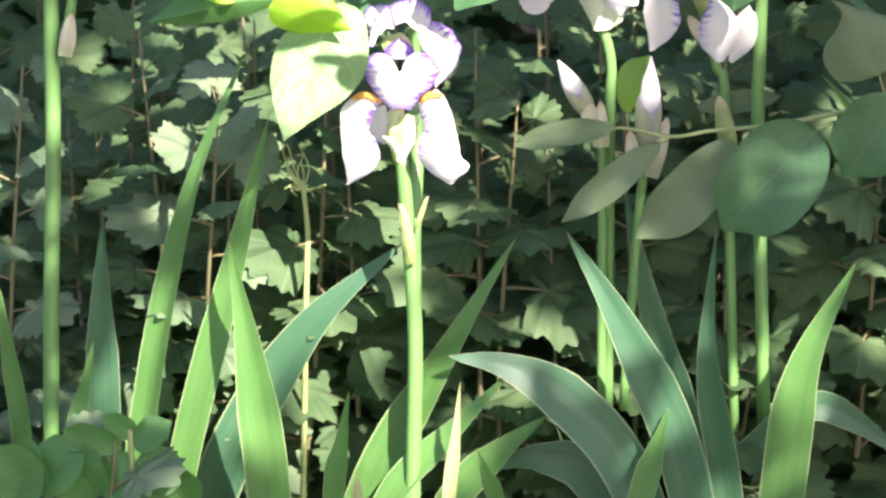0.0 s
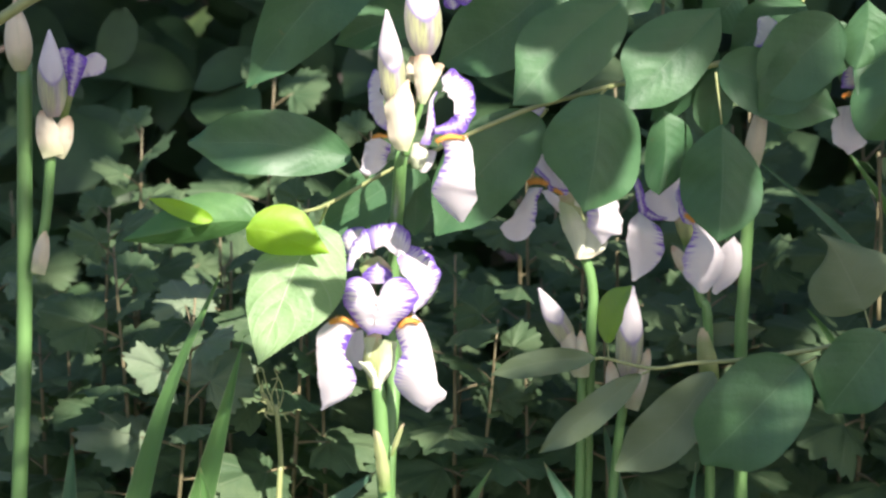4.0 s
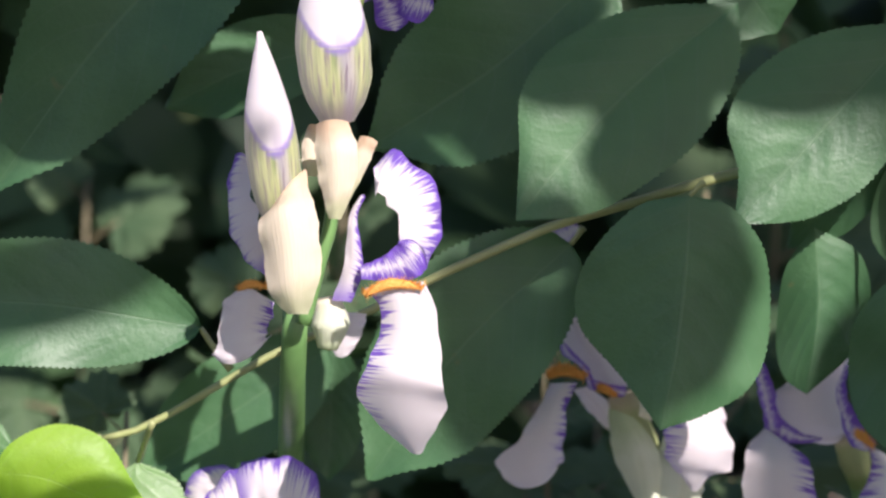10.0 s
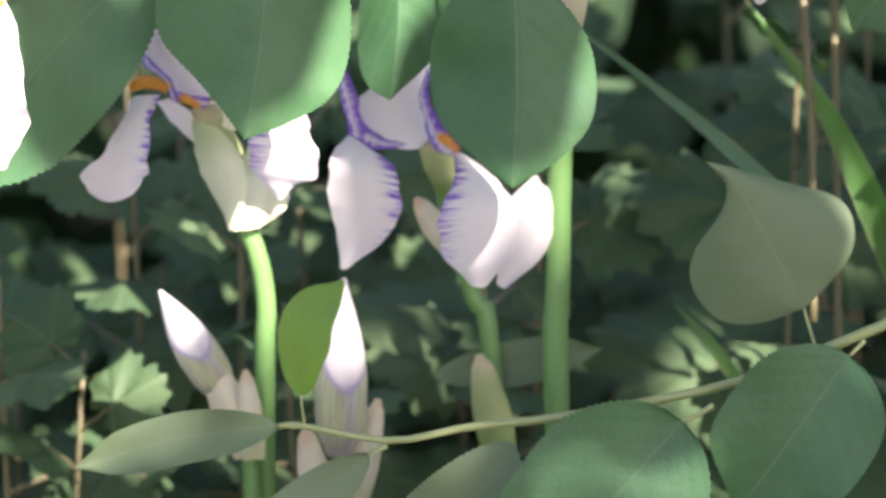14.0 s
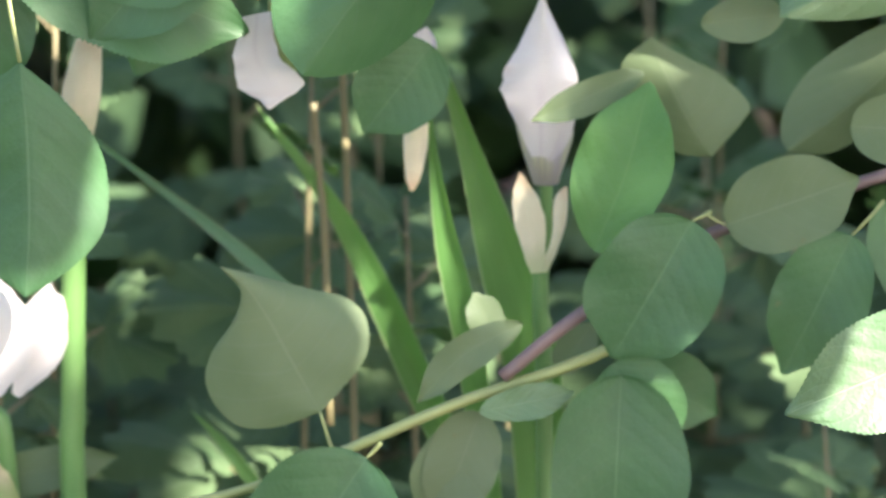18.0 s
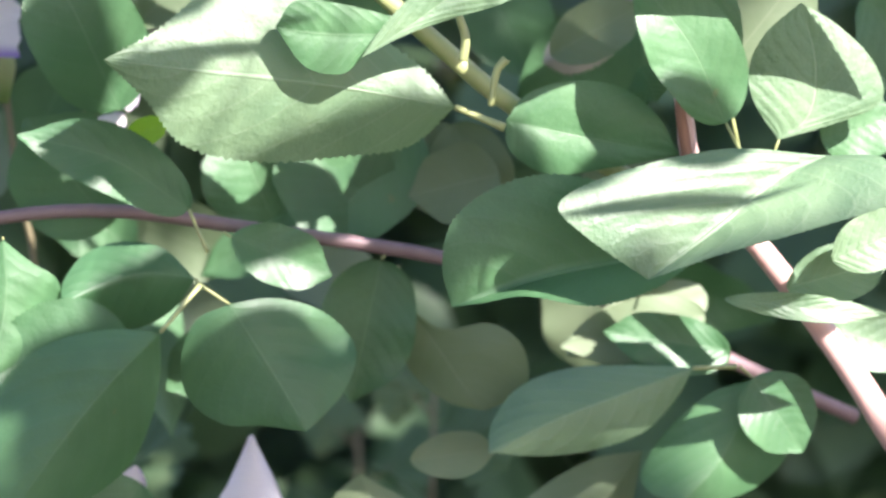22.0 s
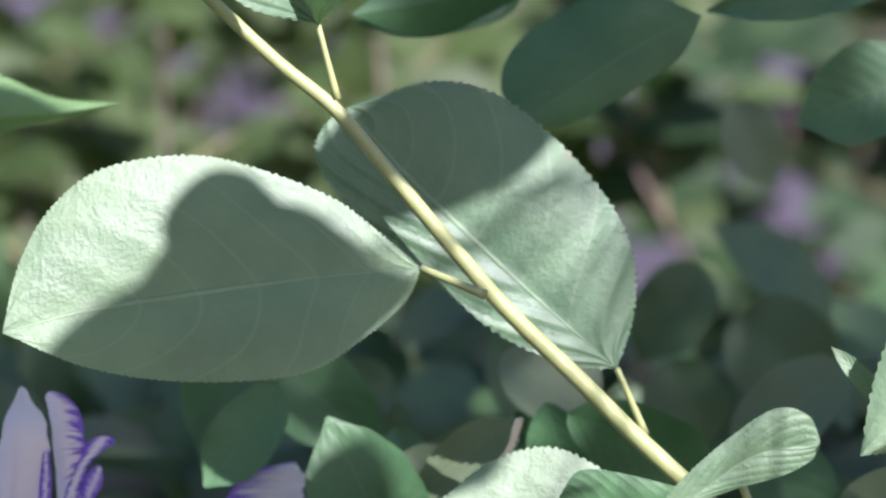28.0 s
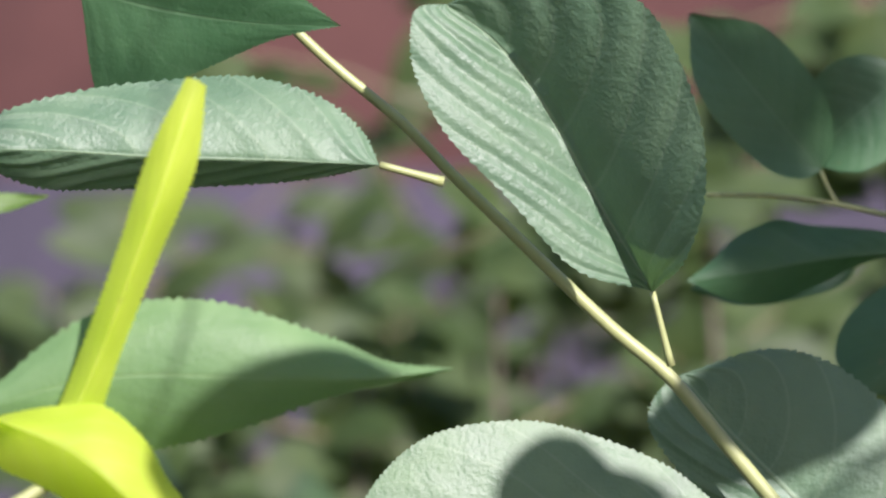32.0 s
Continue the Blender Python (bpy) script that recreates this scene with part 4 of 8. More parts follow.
sheet(flower, "standard", [(-0.2634, 0.0160, 0.5647), (-0.2694, 0.0160, 0.5771), (-0.2648, 0.0160, 0.5868), (-0.2517, 0.0160, 0.5900)], [(-0.2576, 0.0120, 0.5681), (-0.2605, 0.0120, 0.5763), (-0.2561, 0.0120, 0.5819), (-0.2487, 0.0120, 0.5844)], STANDARD, side=-1, label="violet-edged petal at the back")
sheet(flower, "standard", [(-0.2644, -0.0200, 0.5605), (-0.2617, -0.0100, 0.5749), (-0.2563, 0.0000, 0.5846), (-0.2491, 0.0020, 0.5909), (-0.2400, 0.0040, 0.5947)], [(-0.2591, -0.0220, 0.5618), (-0.2552, -0.0170, 0.5701), (-0.2507, -0.0120, 0.5735), (-0.2423, -0.0110, 0.5763), (-0.2350, -0.0100, 0.5798)], STANDARD, side=-1, bulge=0.22, ruffle=0.05)
sheet(flower, "standard", [(-0.2491, 0.0020, 0.5906), (-0.2379, -0.0010, 0.5962), (-0.2247, -0.0040, 0.5969), (-0.2158, -0.0070, 0.5914), (-0.2115, -0.0100, 0.5800)], [(-0.2441, -0.0120, 0.5768), (-0.2359, -0.0140, 0.5806), (-0.2271, -0.0160, 0.5756), (-0.2224, -0.0180, 0.5713), (-0.2188, -0.0200, 0.5662)], STANDARD, side=-1, bulge=0.22, ruffle=0.05)
sheet(flower, "standard", [(-0.2165, -0.0080, 0.5813), (-0.2034, -0.0060, 0.5773), (-0.1939, -0.0040, 0.5678), (-0.1906, -0.0020, 0.5553), (-0.1949, -0.0053, 0.5425), (-0.2030, -0.0087, 0.5333), (-0.2098, -0.0120, 0.5276)], [(-0.2242, -0.0200, 0.5720), (-0.2205, -0.0207, 0.5628), (-0.2150, -0.0213, 0.5556), (-0.2096, -0.0220, 0.5502), (-0.2083, -0.0207, 0.5432), (-0.2097, -0.0193, 0.5368), (-0.2118, -0.0180, 0.5311)], STANDARD, side=-1, bulge=0.24, ruffle=0.06)
sheet(flower, "style", [(-0.2531, 0.0040, 0.5462), (-0.2500, 0.0040, 0.5562), (-0.2409, 0.0040, 0.5642)], [(-0.2262, 0.0040, 0.5473), (-0.2295, 0.0040, 0.5571), (-0.2387, 0.0040, 0.5643)], VIOLET)
sheet(flower, "bract", [(-0.2555, 0.0120, 0.5590), (-0.2481, 0.0120, 0.5646), (-0.2377, 0.0120, 0.5677)], [(-0.2514, 0.0120, 0.5500), (-0.2411, 0.0120, 0.5561), (-0.2268, 0.0120, 0.5548)], SPATHE_GREEN, side=2)
sheet(flower, "standard", [(-0.2439, -0.0260, 0.5113), (-0.2546, -0.0280, 0.5230), (-0.2630, -0.0300, 0.5352), (-0.2663, -0.0260, 0.5476), (-0.2609, -0.0220, 0.5602)], [(-0.2391, -0.0340, 0.5154), (-0.2393, -0.0370, 0.5263), (-0.2387, -0.0400, 0.5364), (-0.2381, -0.0350, 0.5449), (-0.2379, -0.0300, 0.5533)], STANDARD, side=-1, bulge=0.20, ruffle=0.035)
sheet(flower, "standard", [(-0.2391, -0.0340, 0.5154), (-0.2393, -0.0370, 0.5263), (-0.2387, -0.0400, 0.5364), (-0.2381, -0.0350, 0.5449), (-0.2379, -0.0300, 0.5533)], [(-0.2290, -0.0260, 0.5119), (-0.2193, -0.0280, 0.5245), (-0.2091, -0.0300, 0.5356), (-0.2067, -0.0260, 0.5481), (-0.2170, -0.0220, 0.5617)], STANDARD, side=1, bulge=0.20, ruffle=0.035)
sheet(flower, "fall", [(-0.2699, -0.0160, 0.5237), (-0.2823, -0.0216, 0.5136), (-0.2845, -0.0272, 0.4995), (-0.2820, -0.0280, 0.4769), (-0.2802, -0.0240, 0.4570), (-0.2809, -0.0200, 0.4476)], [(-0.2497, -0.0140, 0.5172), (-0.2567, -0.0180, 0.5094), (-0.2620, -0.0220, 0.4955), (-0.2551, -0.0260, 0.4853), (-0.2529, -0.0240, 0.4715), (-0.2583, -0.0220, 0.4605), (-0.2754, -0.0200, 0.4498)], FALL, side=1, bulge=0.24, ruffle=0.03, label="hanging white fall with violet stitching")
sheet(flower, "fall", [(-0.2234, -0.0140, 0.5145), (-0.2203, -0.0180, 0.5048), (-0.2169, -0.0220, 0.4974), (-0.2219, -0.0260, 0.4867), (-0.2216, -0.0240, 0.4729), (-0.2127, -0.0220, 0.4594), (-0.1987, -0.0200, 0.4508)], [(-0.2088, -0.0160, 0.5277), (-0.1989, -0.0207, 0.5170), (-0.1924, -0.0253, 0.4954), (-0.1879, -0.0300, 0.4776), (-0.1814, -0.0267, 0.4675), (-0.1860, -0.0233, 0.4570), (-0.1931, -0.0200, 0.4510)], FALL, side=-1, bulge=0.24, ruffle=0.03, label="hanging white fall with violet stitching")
sheet(flower, "fall", [(-0.2605, 0.0300, 0.5017), (-0.2649, 0.0300, 0.4861), (-0.2594, 0.0300, 0.4759), (-0.2539, 0.0300, 0.4711)], [(-0.2511, 0.0300, 0.5040), (-0.2493, 0.0300, 0.4925), (-0.2482, 0.0300, 0.4810), (-0.2490, 0.0300, 0.4725)], PALE, side=2)
beard(flower, [(-0.2745, -0.0240, 0.5198), (-0.2642, -0.0240, 0.5229), (-0.2521, -0.0240, 0.5170)], 0.0053)
beard(flower, [(-0.2200, -0.0240, 0.5183), (-0.2139, -0.0240, 0.5243), (-0.2045, -0.0240, 0.5228)], 0.0053)
sheet(flower, "bract", [(-0.2490, -0.0060, 0.5056), (-0.2459, -0.0060, 0.4870), (-0.2518, -0.0060, 0.4856), (-0.2413, -0.0060, 0.4719), (-0.2396, -0.0060, 0.4647)], [(-0.2386, -0.0060, 0.5061), (-0.2388, -0.0060, 0.4892), (-0.2377, -0.0060, 0.4778), (-0.2360, -0.0060, 0.4709), (-0.2354, -0.0060, 0.4648)], SPATHE_PALE, bulge=0.25, side=2)
sheet(flower, "bract", [(-0.2394, -0.0040, 0.5048), (-0.2382, -0.0040, 0.4888), (-0.2386, -0.0040, 0.4792), (-0.2376, -0.0040, 0.4712), (-0.2374, -0.0040, 0.4643)], [(-0.2221, -0.0040, 0.5025), (-0.2232, -0.0040, 0.4894), (-0.2255, -0.0040, 0.4779), (-0.2316, -0.0040, 0.4699), (-0.2329, -0.0040, 0.4645)], SPATHE_PALE, bulge=0.25, side=2)

iris_b = thing("iris_plant", (-0.2290, 0.0200, 0), "white and violet bearded iris with two furled buds", "iris", "irises in the bed")
stalk(iris_b, [(-0.2214, -0.0600, 0.6689), (-0.2232, -0.0450, 0.6363), (-0.2271, 0.0200, 0.5908), (-0.2292, 0.0500, 0.5623), (-0.2304, 0.0500, 0.5105), (-0.2258, 0.0450, 0.4542), (-0.2267, 0.0300, 0.4108), (-0.2249, 0.0200, 0.3136), (-0.2235, 0.0200, 0.1718), (-0.2188, 0.0200, -0.1170)], 0.0103, 0.0115)
stalk(iris_b, [(-0.2178, -0.0700, 0.6633), (-0.2115, -0.0700, 0.6894), (-0.2077, -0.0700, 0.7055), (-0.2065, -0.0700, 0.7423)], 0.0062, 0.0053)
sheet(iris_b, "spathe", [(-0.2220, -0.0940, 0.6710), (-0.2288, -0.0940, 0.6778), (-0.2322, -0.0940, 0.6925), (-0.2340, -0.0940, 0.7071), (-0.2303, -0.0940, 0.7111)], [(-0.2148, -0.0940, 0.6712), (-0.2106, -0.0940, 0.6840), (-0.2104, -0.0940, 0.6999), (-0.2133, -0.0940, 0.7145), (-0.2167, -0.0940, 0.7291)], SPATHE, bulge=0.3, ruffle=0.03, label="cream papery spathe")
sheet(iris_b, "spathe", [(-0.2189, -0.0700, 0.7208), (-0.2196, -0.0700, 0.7321), (-0.2170, -0.0700, 0.7413)], [(-0.2131, -0.0700, 0.7209), (-0.2137, -0.0700, 0.7323), (-0.2141, -0.0700, 0.7413)], SPATHE, bulge=0.2, label="thin papery spathe")
sheet(iris_b, "spathe", [(-0.2076, -0.0900, 0.7079), (-0.2105, -0.0900, 0.7184), (-0.2130, -0.0900, 0.7308), (-0.2134, -0.0900, 0.7452)], [(-0.2029, -0.0900, 0.7076), (-0.1980, -0.0900, 0.7210), (-0.1969, -0.0900, 0.7335), (-0.2007, -0.0900, 0.7465)], SPATHE, bulge=0.3, ruffle=0.03, label="cream papery spathe")
sheet(iris_b, "spathe", [(-0.2036, -0.0800, 0.7137), (-0.2009, -0.0800, 0.7273), (-0.1962, -0.0800, 0.7392)], [(-0.2007, -0.0800, 0.7126), (-0.1933, -0.0800, 0.7275), (-0.1897, -0.0800, 0.7371)], SPATHE, bulge=0.25, label="cream papery spathe")
focus_bud = \
bud(iris_b, (-0.2266, -0.0820, 0.7025), (-0.2357, -0.0820, 0.7783), 0.0209)
bud(iris_b, (-0.2059, -0.0760, 0.7437), (-0.2112, -0.0760, 0.8164), 0.0291)
flower = part("flower", tube([(-0.2097, -0.0450, 0.6492), (-0.2087, -0.0450, 0.6591), (-0.2101, -0.0450, 0.6691)], [0.004, 0.008, 0.005], 10, 10), SPATHE_PALE, iris_b, "open white iris flower with violet edges and orange beards")
sheet(flower, "standard", [(-0.2345, -0.0500, 0.6788), (-0.2426, -0.0460, 0.6842), (-0.2480, -0.0420, 0.6949), (-0.2496, -0.0460, 0.7116), (-0.2466, -0.0500, 0.7268)], [(-0.2331, -0.0540, 0.6807), (-0.2349, -0.0570, 0.6931), (-0.2371, -0.0600, 0.7038), (-0.2399, -0.0560, 0.7157), (-0.2410, -0.0520, 0.7261)], STANDARD, side=-1, bulge=0.22, ruffle=0.05)
sheet(flower, "standard", [(-0.2078, -0.0520, 0.6695), (-0.2035, -0.0520, 0.6839), (-0.2026, -0.0520, 0.6955), (-0.2012, -0.0520, 0.7047), (-0.1972, -0.0520, 0.7117)], [(-0.2005, -0.0520, 0.6691), (-0.1964, -0.0520, 0.6795), (-0.1968, -0.0520, 0.6910), (-0.1986, -0.0520, 0.7025), (-0.1954, -0.0520, 0.7113)], STANDARD, side=1, ruffle=0.05)
sheet(flower, "standard", [(-0.1717, -0.0500, 0.6817), (-0.1674, -0.0453, 0.6930), (-0.1660, -0.0407, 0.7038), (-0.1696, -0.0360, 0.7134), (-0.1778, -0.0340, 0.7220), (-0.1871, -0.0320, 0.7256), (-0.1926, -0.0300, 0.7222)], [(-0.1825, -0.0560, 0.6902), (-0.1816, -0.0540, 0.6964), (-0.1829, -0.0520, 0.7017), (-0.1859, -0.0500, 0.7078), (-0.1900, -0.0500, 0.7113), (-0.1937, -0.0500, 0.7124), (-0.1951, -0.0500, 0.7133)], STANDARD, side=-1, bulge=0.14, ruffle=0.05)
sheet(flower, "style", [(-0.1969, -0.0560, 0.6843), (-0.1897, -0.0560, 0.6873), (-0.1841, -0.0560, 0.6916), (-0.1797, -0.0560, 0.6979)], [(-0.1962, -0.0600, 0.6795), (-0.1871, -0.0600, 0.6795), (-0.1747, -0.0600, 0.6810), (-0.1683, -0.0600, 0.6890)], VIOLET, ruffle=0.06)
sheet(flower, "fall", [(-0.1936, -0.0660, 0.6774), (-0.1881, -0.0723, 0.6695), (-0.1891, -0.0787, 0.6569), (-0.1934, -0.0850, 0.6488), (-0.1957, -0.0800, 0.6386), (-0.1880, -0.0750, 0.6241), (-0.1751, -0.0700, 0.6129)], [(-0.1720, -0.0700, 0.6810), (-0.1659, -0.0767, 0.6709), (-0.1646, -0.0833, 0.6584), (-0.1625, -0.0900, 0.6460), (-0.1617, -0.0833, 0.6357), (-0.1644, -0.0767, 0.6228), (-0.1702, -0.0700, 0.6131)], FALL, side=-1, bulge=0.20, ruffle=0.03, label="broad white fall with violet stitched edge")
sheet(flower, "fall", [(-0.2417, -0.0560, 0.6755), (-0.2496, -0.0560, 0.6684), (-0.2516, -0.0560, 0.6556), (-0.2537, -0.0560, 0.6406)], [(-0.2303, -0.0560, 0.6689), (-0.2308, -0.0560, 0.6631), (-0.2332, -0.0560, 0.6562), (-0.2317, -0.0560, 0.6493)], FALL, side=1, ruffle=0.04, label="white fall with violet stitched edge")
sheet(flower, "fall", [(-0.2092, -0.0250, 0.6606), (-0.2108, -0.0250, 0.6513), (-0.2088, -0.0250, 0.6420)], [(-0.1954, -0.0250, 0.6598), (-0.1975, -0.0250, 0.6516), (-0.2019, -0.0250, 0.6422)], PALE, side=2)
beard(flower, [(-0.1944, -0.0760, 0.6764), (-0.1841, -0.0760, 0.6808), (-0.1715, -0.0760, 0.6797)], 0.0048)
beard(flower, [(-0.2440, -0.0620, 0.6749), (-0.2391, -0.0620, 0.6768), (-0.2322, -0.0620, 0.6756)], 0.0036)
flower = part("flower", tube([(-0.2011, -0.0500, 0.7837), (-0.2001, -0.0500, 0.7935), (-0.1991, -0.0500, 0.8033)], [0.003, 0.004, 0.003], 6, 8), SPATHE_GREEN, iris_b, "crumpled fading violet and white flower")
petal(flower, "petal", [(-0.1995, -0.0400, 0.7996), (-0.1884, -0.0400, 0.7949), (-0.1809, -0.0400, 0.7866), (-0.1711, -0.0400, 0.7831)], 0.0145, VIOLET, shape="fan", ruffle=0.1)
petal(flower, "petal", [(-0.1995, -0.0400, 0.7996), (-0.1920, -0.0400, 0.7899), (-0.1882, -0.0400, 0.7827), (-0.1856, -0.0400, 0.7741)], 0.0133, VIOLET, shape="fan", ruffle=0.1)
petal(flower, "petal", [(-0.1995, -0.0400, 0.7996), (-0.2006, -0.0400, 0.7946), (-0.1993, -0.0400, 0.7897), (-0.1985, -0.0400, 0.7848)], 0.0097, VIOLET, shape="fan", ruffle=0.1)

iris_c = thing("iris_plant", (-0.0728, 0.0600, 0), "white iris with drooping falls, in leaf shade", "iris", "irises in the bed")
stalk(iris_c, [(-0.0819, 0.0600, 0.5684), (-0.0749, 0.0600, 0.5543), (-0.0708, 0.0600, 0.5307), (-0.0713, 0.0600, 0.4857), (-0.0682, 0.0600, 0.2262)], 0.0081, 0.0090)
flower = part("flower", tube([(-0.0807, 0.0600, 0.5660), (-0.0878, 0.0600, 0.5918), (-0.0960, 0.0600, 0.6140)], [0.005, 0.009, 0.006], 10, 10), SPATHE_GREEN, iris_c, "shaded white iris flower with orange beards")
sheet(flower, "bract", [(-0.1006, 0.0550, 0.6094), (-0.0994, 0.0550, 0.5942), (-0.0948, 0.0550, 0.5825), (-0.0890, 0.0550, 0.5720), (-0.0860, 0.0550, 0.5633)], [(-0.0902, 0.0500, 0.6069), (-0.0822, 0.0500, 0.5976), (-0.0785, 0.0500, 0.5859), (-0.0798, 0.0500, 0.5730), (-0.0818, 0.0500, 0.5639)], SPATHE_PALE, bulge=0.2, side=2)
sheet(flower, "bract", [(-0.0760, 0.0520, 0.6037), (-0.0799, 0.0520, 0.5925), (-0.0805, 0.0520, 0.5832), (-0.0814, 0.0520, 0.5714), (-0.0837, 0.0520, 0.5635)], [(-0.0691, 0.0520, 0.5879), (-0.0645, 0.0520, 0.5827), (-0.0612, 0.0520, 0.5785), (-0.0635, 0.0520, 0.5722), (-0.0729, 0.0520, 0.5649)], SPATHE_PALE, bulge=0.2, side=2)
sheet(flower, "standard", [(-0.1189, 0.0550, 0.6500), (-0.1207, 0.0550, 0.6358), (-0.1132, 0.0550, 0.6279), (-0.1054, 0.0550, 0.6163)], [(-0.1161, 0.0550, 0.6509), (-0.1063, 0.0550, 0.6396), (-0.0971, 0.0550, 0.6292), (-0.0916, 0.0550, 0.6187), (-0.0935, 0.0550, 0.6157)], PALE, side=2, bulge=0.2, ruffle=0.03)
sheet(flower, "style", [(-0.1217, 0.0480, 0.6382), (-0.1194, 0.0480, 0.6322), (-0.1121, 0.0480, 0.6271), (-0.1085, 0.0480, 0.6179)], [(-0.1184, 0.0440, 0.6376), (-0.1130, 0.0440, 0.6320), (-0.1089, 0.0440, 0.6277), (-0.1052, 0.0440, 0.6182)], VIOLET)
sheet(flower, "style", [(-0.1080, 0.0480, 0.6207), (-0.1028, 0.0480, 0.6177), (-0.0943, 0.0480, 0.6154)], [(-0.1066, 0.0460, 0.6229), (-0.1004, 0.0460, 0.6211), (-0.0929, 0.0460, 0.6202)], VIOLET)
sheet(flower, "fall", [(-0.1244, 0.0460, 0.6207), (-0.1263, 0.0396, 0.6175), (-0.1303, 0.0332, 0.6101), (-0.1371, 0.0312, 0.5996), (-0.1451, 0.0336, 0.5896), (-0.1411, 0.0360, 0.5770)], [(-0.1134, 0.0440, 0.6218), (-0.1170, 0.0390, 0.6130), (-0.1178, 0.0340, 0.6022), (-0.1185, 0.0350, 0.5911), (-0.1190, 0.0360, 0.5820)], FALL, side=1, bulge=0.2, ruffle=0.05)
sheet(flower, "fall", [(-0.1150, 0.0580, 0.6162), (-0.1098, 0.0580, 0.6087), (-0.1029, 0.0580, 0.6018), (-0.0985, 0.0580, 0.5973)], [(-0.1095, 0.0580, 0.6178), (-0.1001, 0.0580, 0.6111), (-0.0958, 0.0580, 0.6030), (-0.0935, 0.0580, 0.5955)], PALE, side=2, ruffle=0.04)
sheet(flower, "petal", [(-0.0902, 0.0450, 0.6287), (-0.0890, 0.0450, 0.6194), (-0.0865, 0.0450, 0.6048)], [(-0.0884, 0.0450, 0.6296), (-0.0810, 0.0450, 0.6160), (-0.0726, 0.0450, 0.6102)], SPATHE_PALE, side=2)
sheet(flower, "fall", [(-0.0605, 0.0440, 0.6146), (-0.0696, 0.0384, 0.6115), (-0.0768, 0.0328, 0.6067), (-0.0775, 0.0320, 0.5965), (-0.0729, 0.0360, 0.5871), (-0.0667, 0.0400, 0.5793)], [(-0.0555, 0.0460, 0.6157), (-0.0529, 0.0427, 0.6084), (-0.0534, 0.0393, 0.6058), (-0.0493, 0.0360, 0.5981), (-0.0510, 0.0373, 0.5885), (-0.0576, 0.0387, 0.5852), (-0.0635, 0.0400, 0.5789)], FALL, side=-1, bulge=0.2, ruffle=0.04)
beard(flower, [(-0.1251, 0.0340, 0.6260), (-0.1185, 0.0340, 0.6288), (-0.1105, 0.0340, 0.6256)], 0.0054)
beard(flower, [(-0.1051, 0.0380, 0.6214), (-0.1015, 0.0380, 0.6202), (-0.0976, 0.0380, 0.6177)], 0.0036)

iris_d = thing("iris_plant", (0.0136, 0.0600, 0), "white iris with broad fall and violet margins", "iris", "irises in the bed")
stalk(iris_d, [(-0.0004, 0.0600, 0.5914), (0.0046, 0.0600, 0.5645), (0.0142, 0.0600, 0.5339), (0.0222, 0.0600, 0.4984), (0.0352, 0.0600, 0.2270)], 0.0072, 0.0086)
flower = part("flower", tube([(0.0021, 0.0600, 0.5785), (-0.0004, 0.0600, 0.5903), (-0.0051, 0.0600, 0.5996)], [0.004, 0.007, 0.005], 10, 10), SPATHE_GREEN, iris_d, "shaded white iris flower with violet stitching")
spathe(flower, (0.0046, 0.0550, 0.5561), (-0.0100, 0.0550, 0.5771), 0.0113, label="pale papery spathe")
sheet(flower, "standard", [(-0.0045, 0.0560, 0.6452), (-0.0171, 0.0536, 0.6309), (-0.0285, 0.0512, 0.6232), (-0.0344, 0.0512, 0.6171), (-0.0334, 0.0536, 0.6064), (-0.0292, 0.0560, 0.5985)], [(-0.0027, 0.0560, 0.6452), (-0.0035, 0.0560, 0.6317), (-0.0073, 0.0560, 0.6224), (-0.0075, 0.0560, 0.6142), (-0.0030, 0.0560, 0.6026), (-0.0014, 0.0560, 0.5948)], PALE, side=2, bulge=0.2, ruffle=0.03)
sheet(flower, "standard", [(-0.0434, 0.0500, 0.6308), (-0.0404, 0.0500, 0.6187), (-0.0380, 0.0500, 0.6094), (-0.0368, 0.0500, 0.6019)], [(-0.0384, 0.0460, 0.6318), (-0.0340, 0.0460, 0.6218), (-0.0324, 0.0460, 0.6125), (-0.0291, 0.0460, 0.6041)], VIOLET, ruffle=0.05)
sheet(flower, "standard", [(-0.0059, 0.0500, 0.6305), (-0.0088, 0.0500, 0.6200), (-0.0067, 0.0500, 0.6095), (-0.0031, 0.0500, 0.5988), (0.0019, 0.0500, 0.5951)], [(-0.0038, 0.0440, 0.6316), (-0.0051, 0.0440, 0.6223), (-0.0027, 0.0440, 0.6153), (0.0038, 0.0440, 0.6049), (0.0100, 0.0440, 0.5986)], VIOLET, ruffle=0.05)
sheet(flower, "style", [(-0.0376, 0.0480, 0.6075), (-0.0307, 0.0480, 0.5996), (-0.0215, 0.0480, 0.5984), (-0.0142, 0.0480, 0.6001)], [(-0.0325, 0.0500, 0.6099), (-0.0272, 0.0500, 0.6057), (-0.0215, 0.0500, 0.6022), (-0.0141, 0.0500, 0.6009)], VIOLET)
sheet(flower, "fall", [(-0.0376, 0.0440, 0.6052), (-0.0422, 0.0376, 0.6013), (-0.0456, 0.0312, 0.5944), (-0.0451, 0.0296, 0.5808), (-0.0432, 0.0328, 0.5662), (-0.0415, 0.0360, 0.5511)], [(-0.0312, 0.0440, 0.6013), (-0.0212, 0.0384, 0.5954), (-0.0169, 0.0328, 0.5872), (-0.0168, 0.0312, 0.5759), (-0.0224, 0.0336, 0.5633), (-0.0369, 0.0360, 0.5515)], FALL, side=1, bulge=0.26, ruffle=0.03)
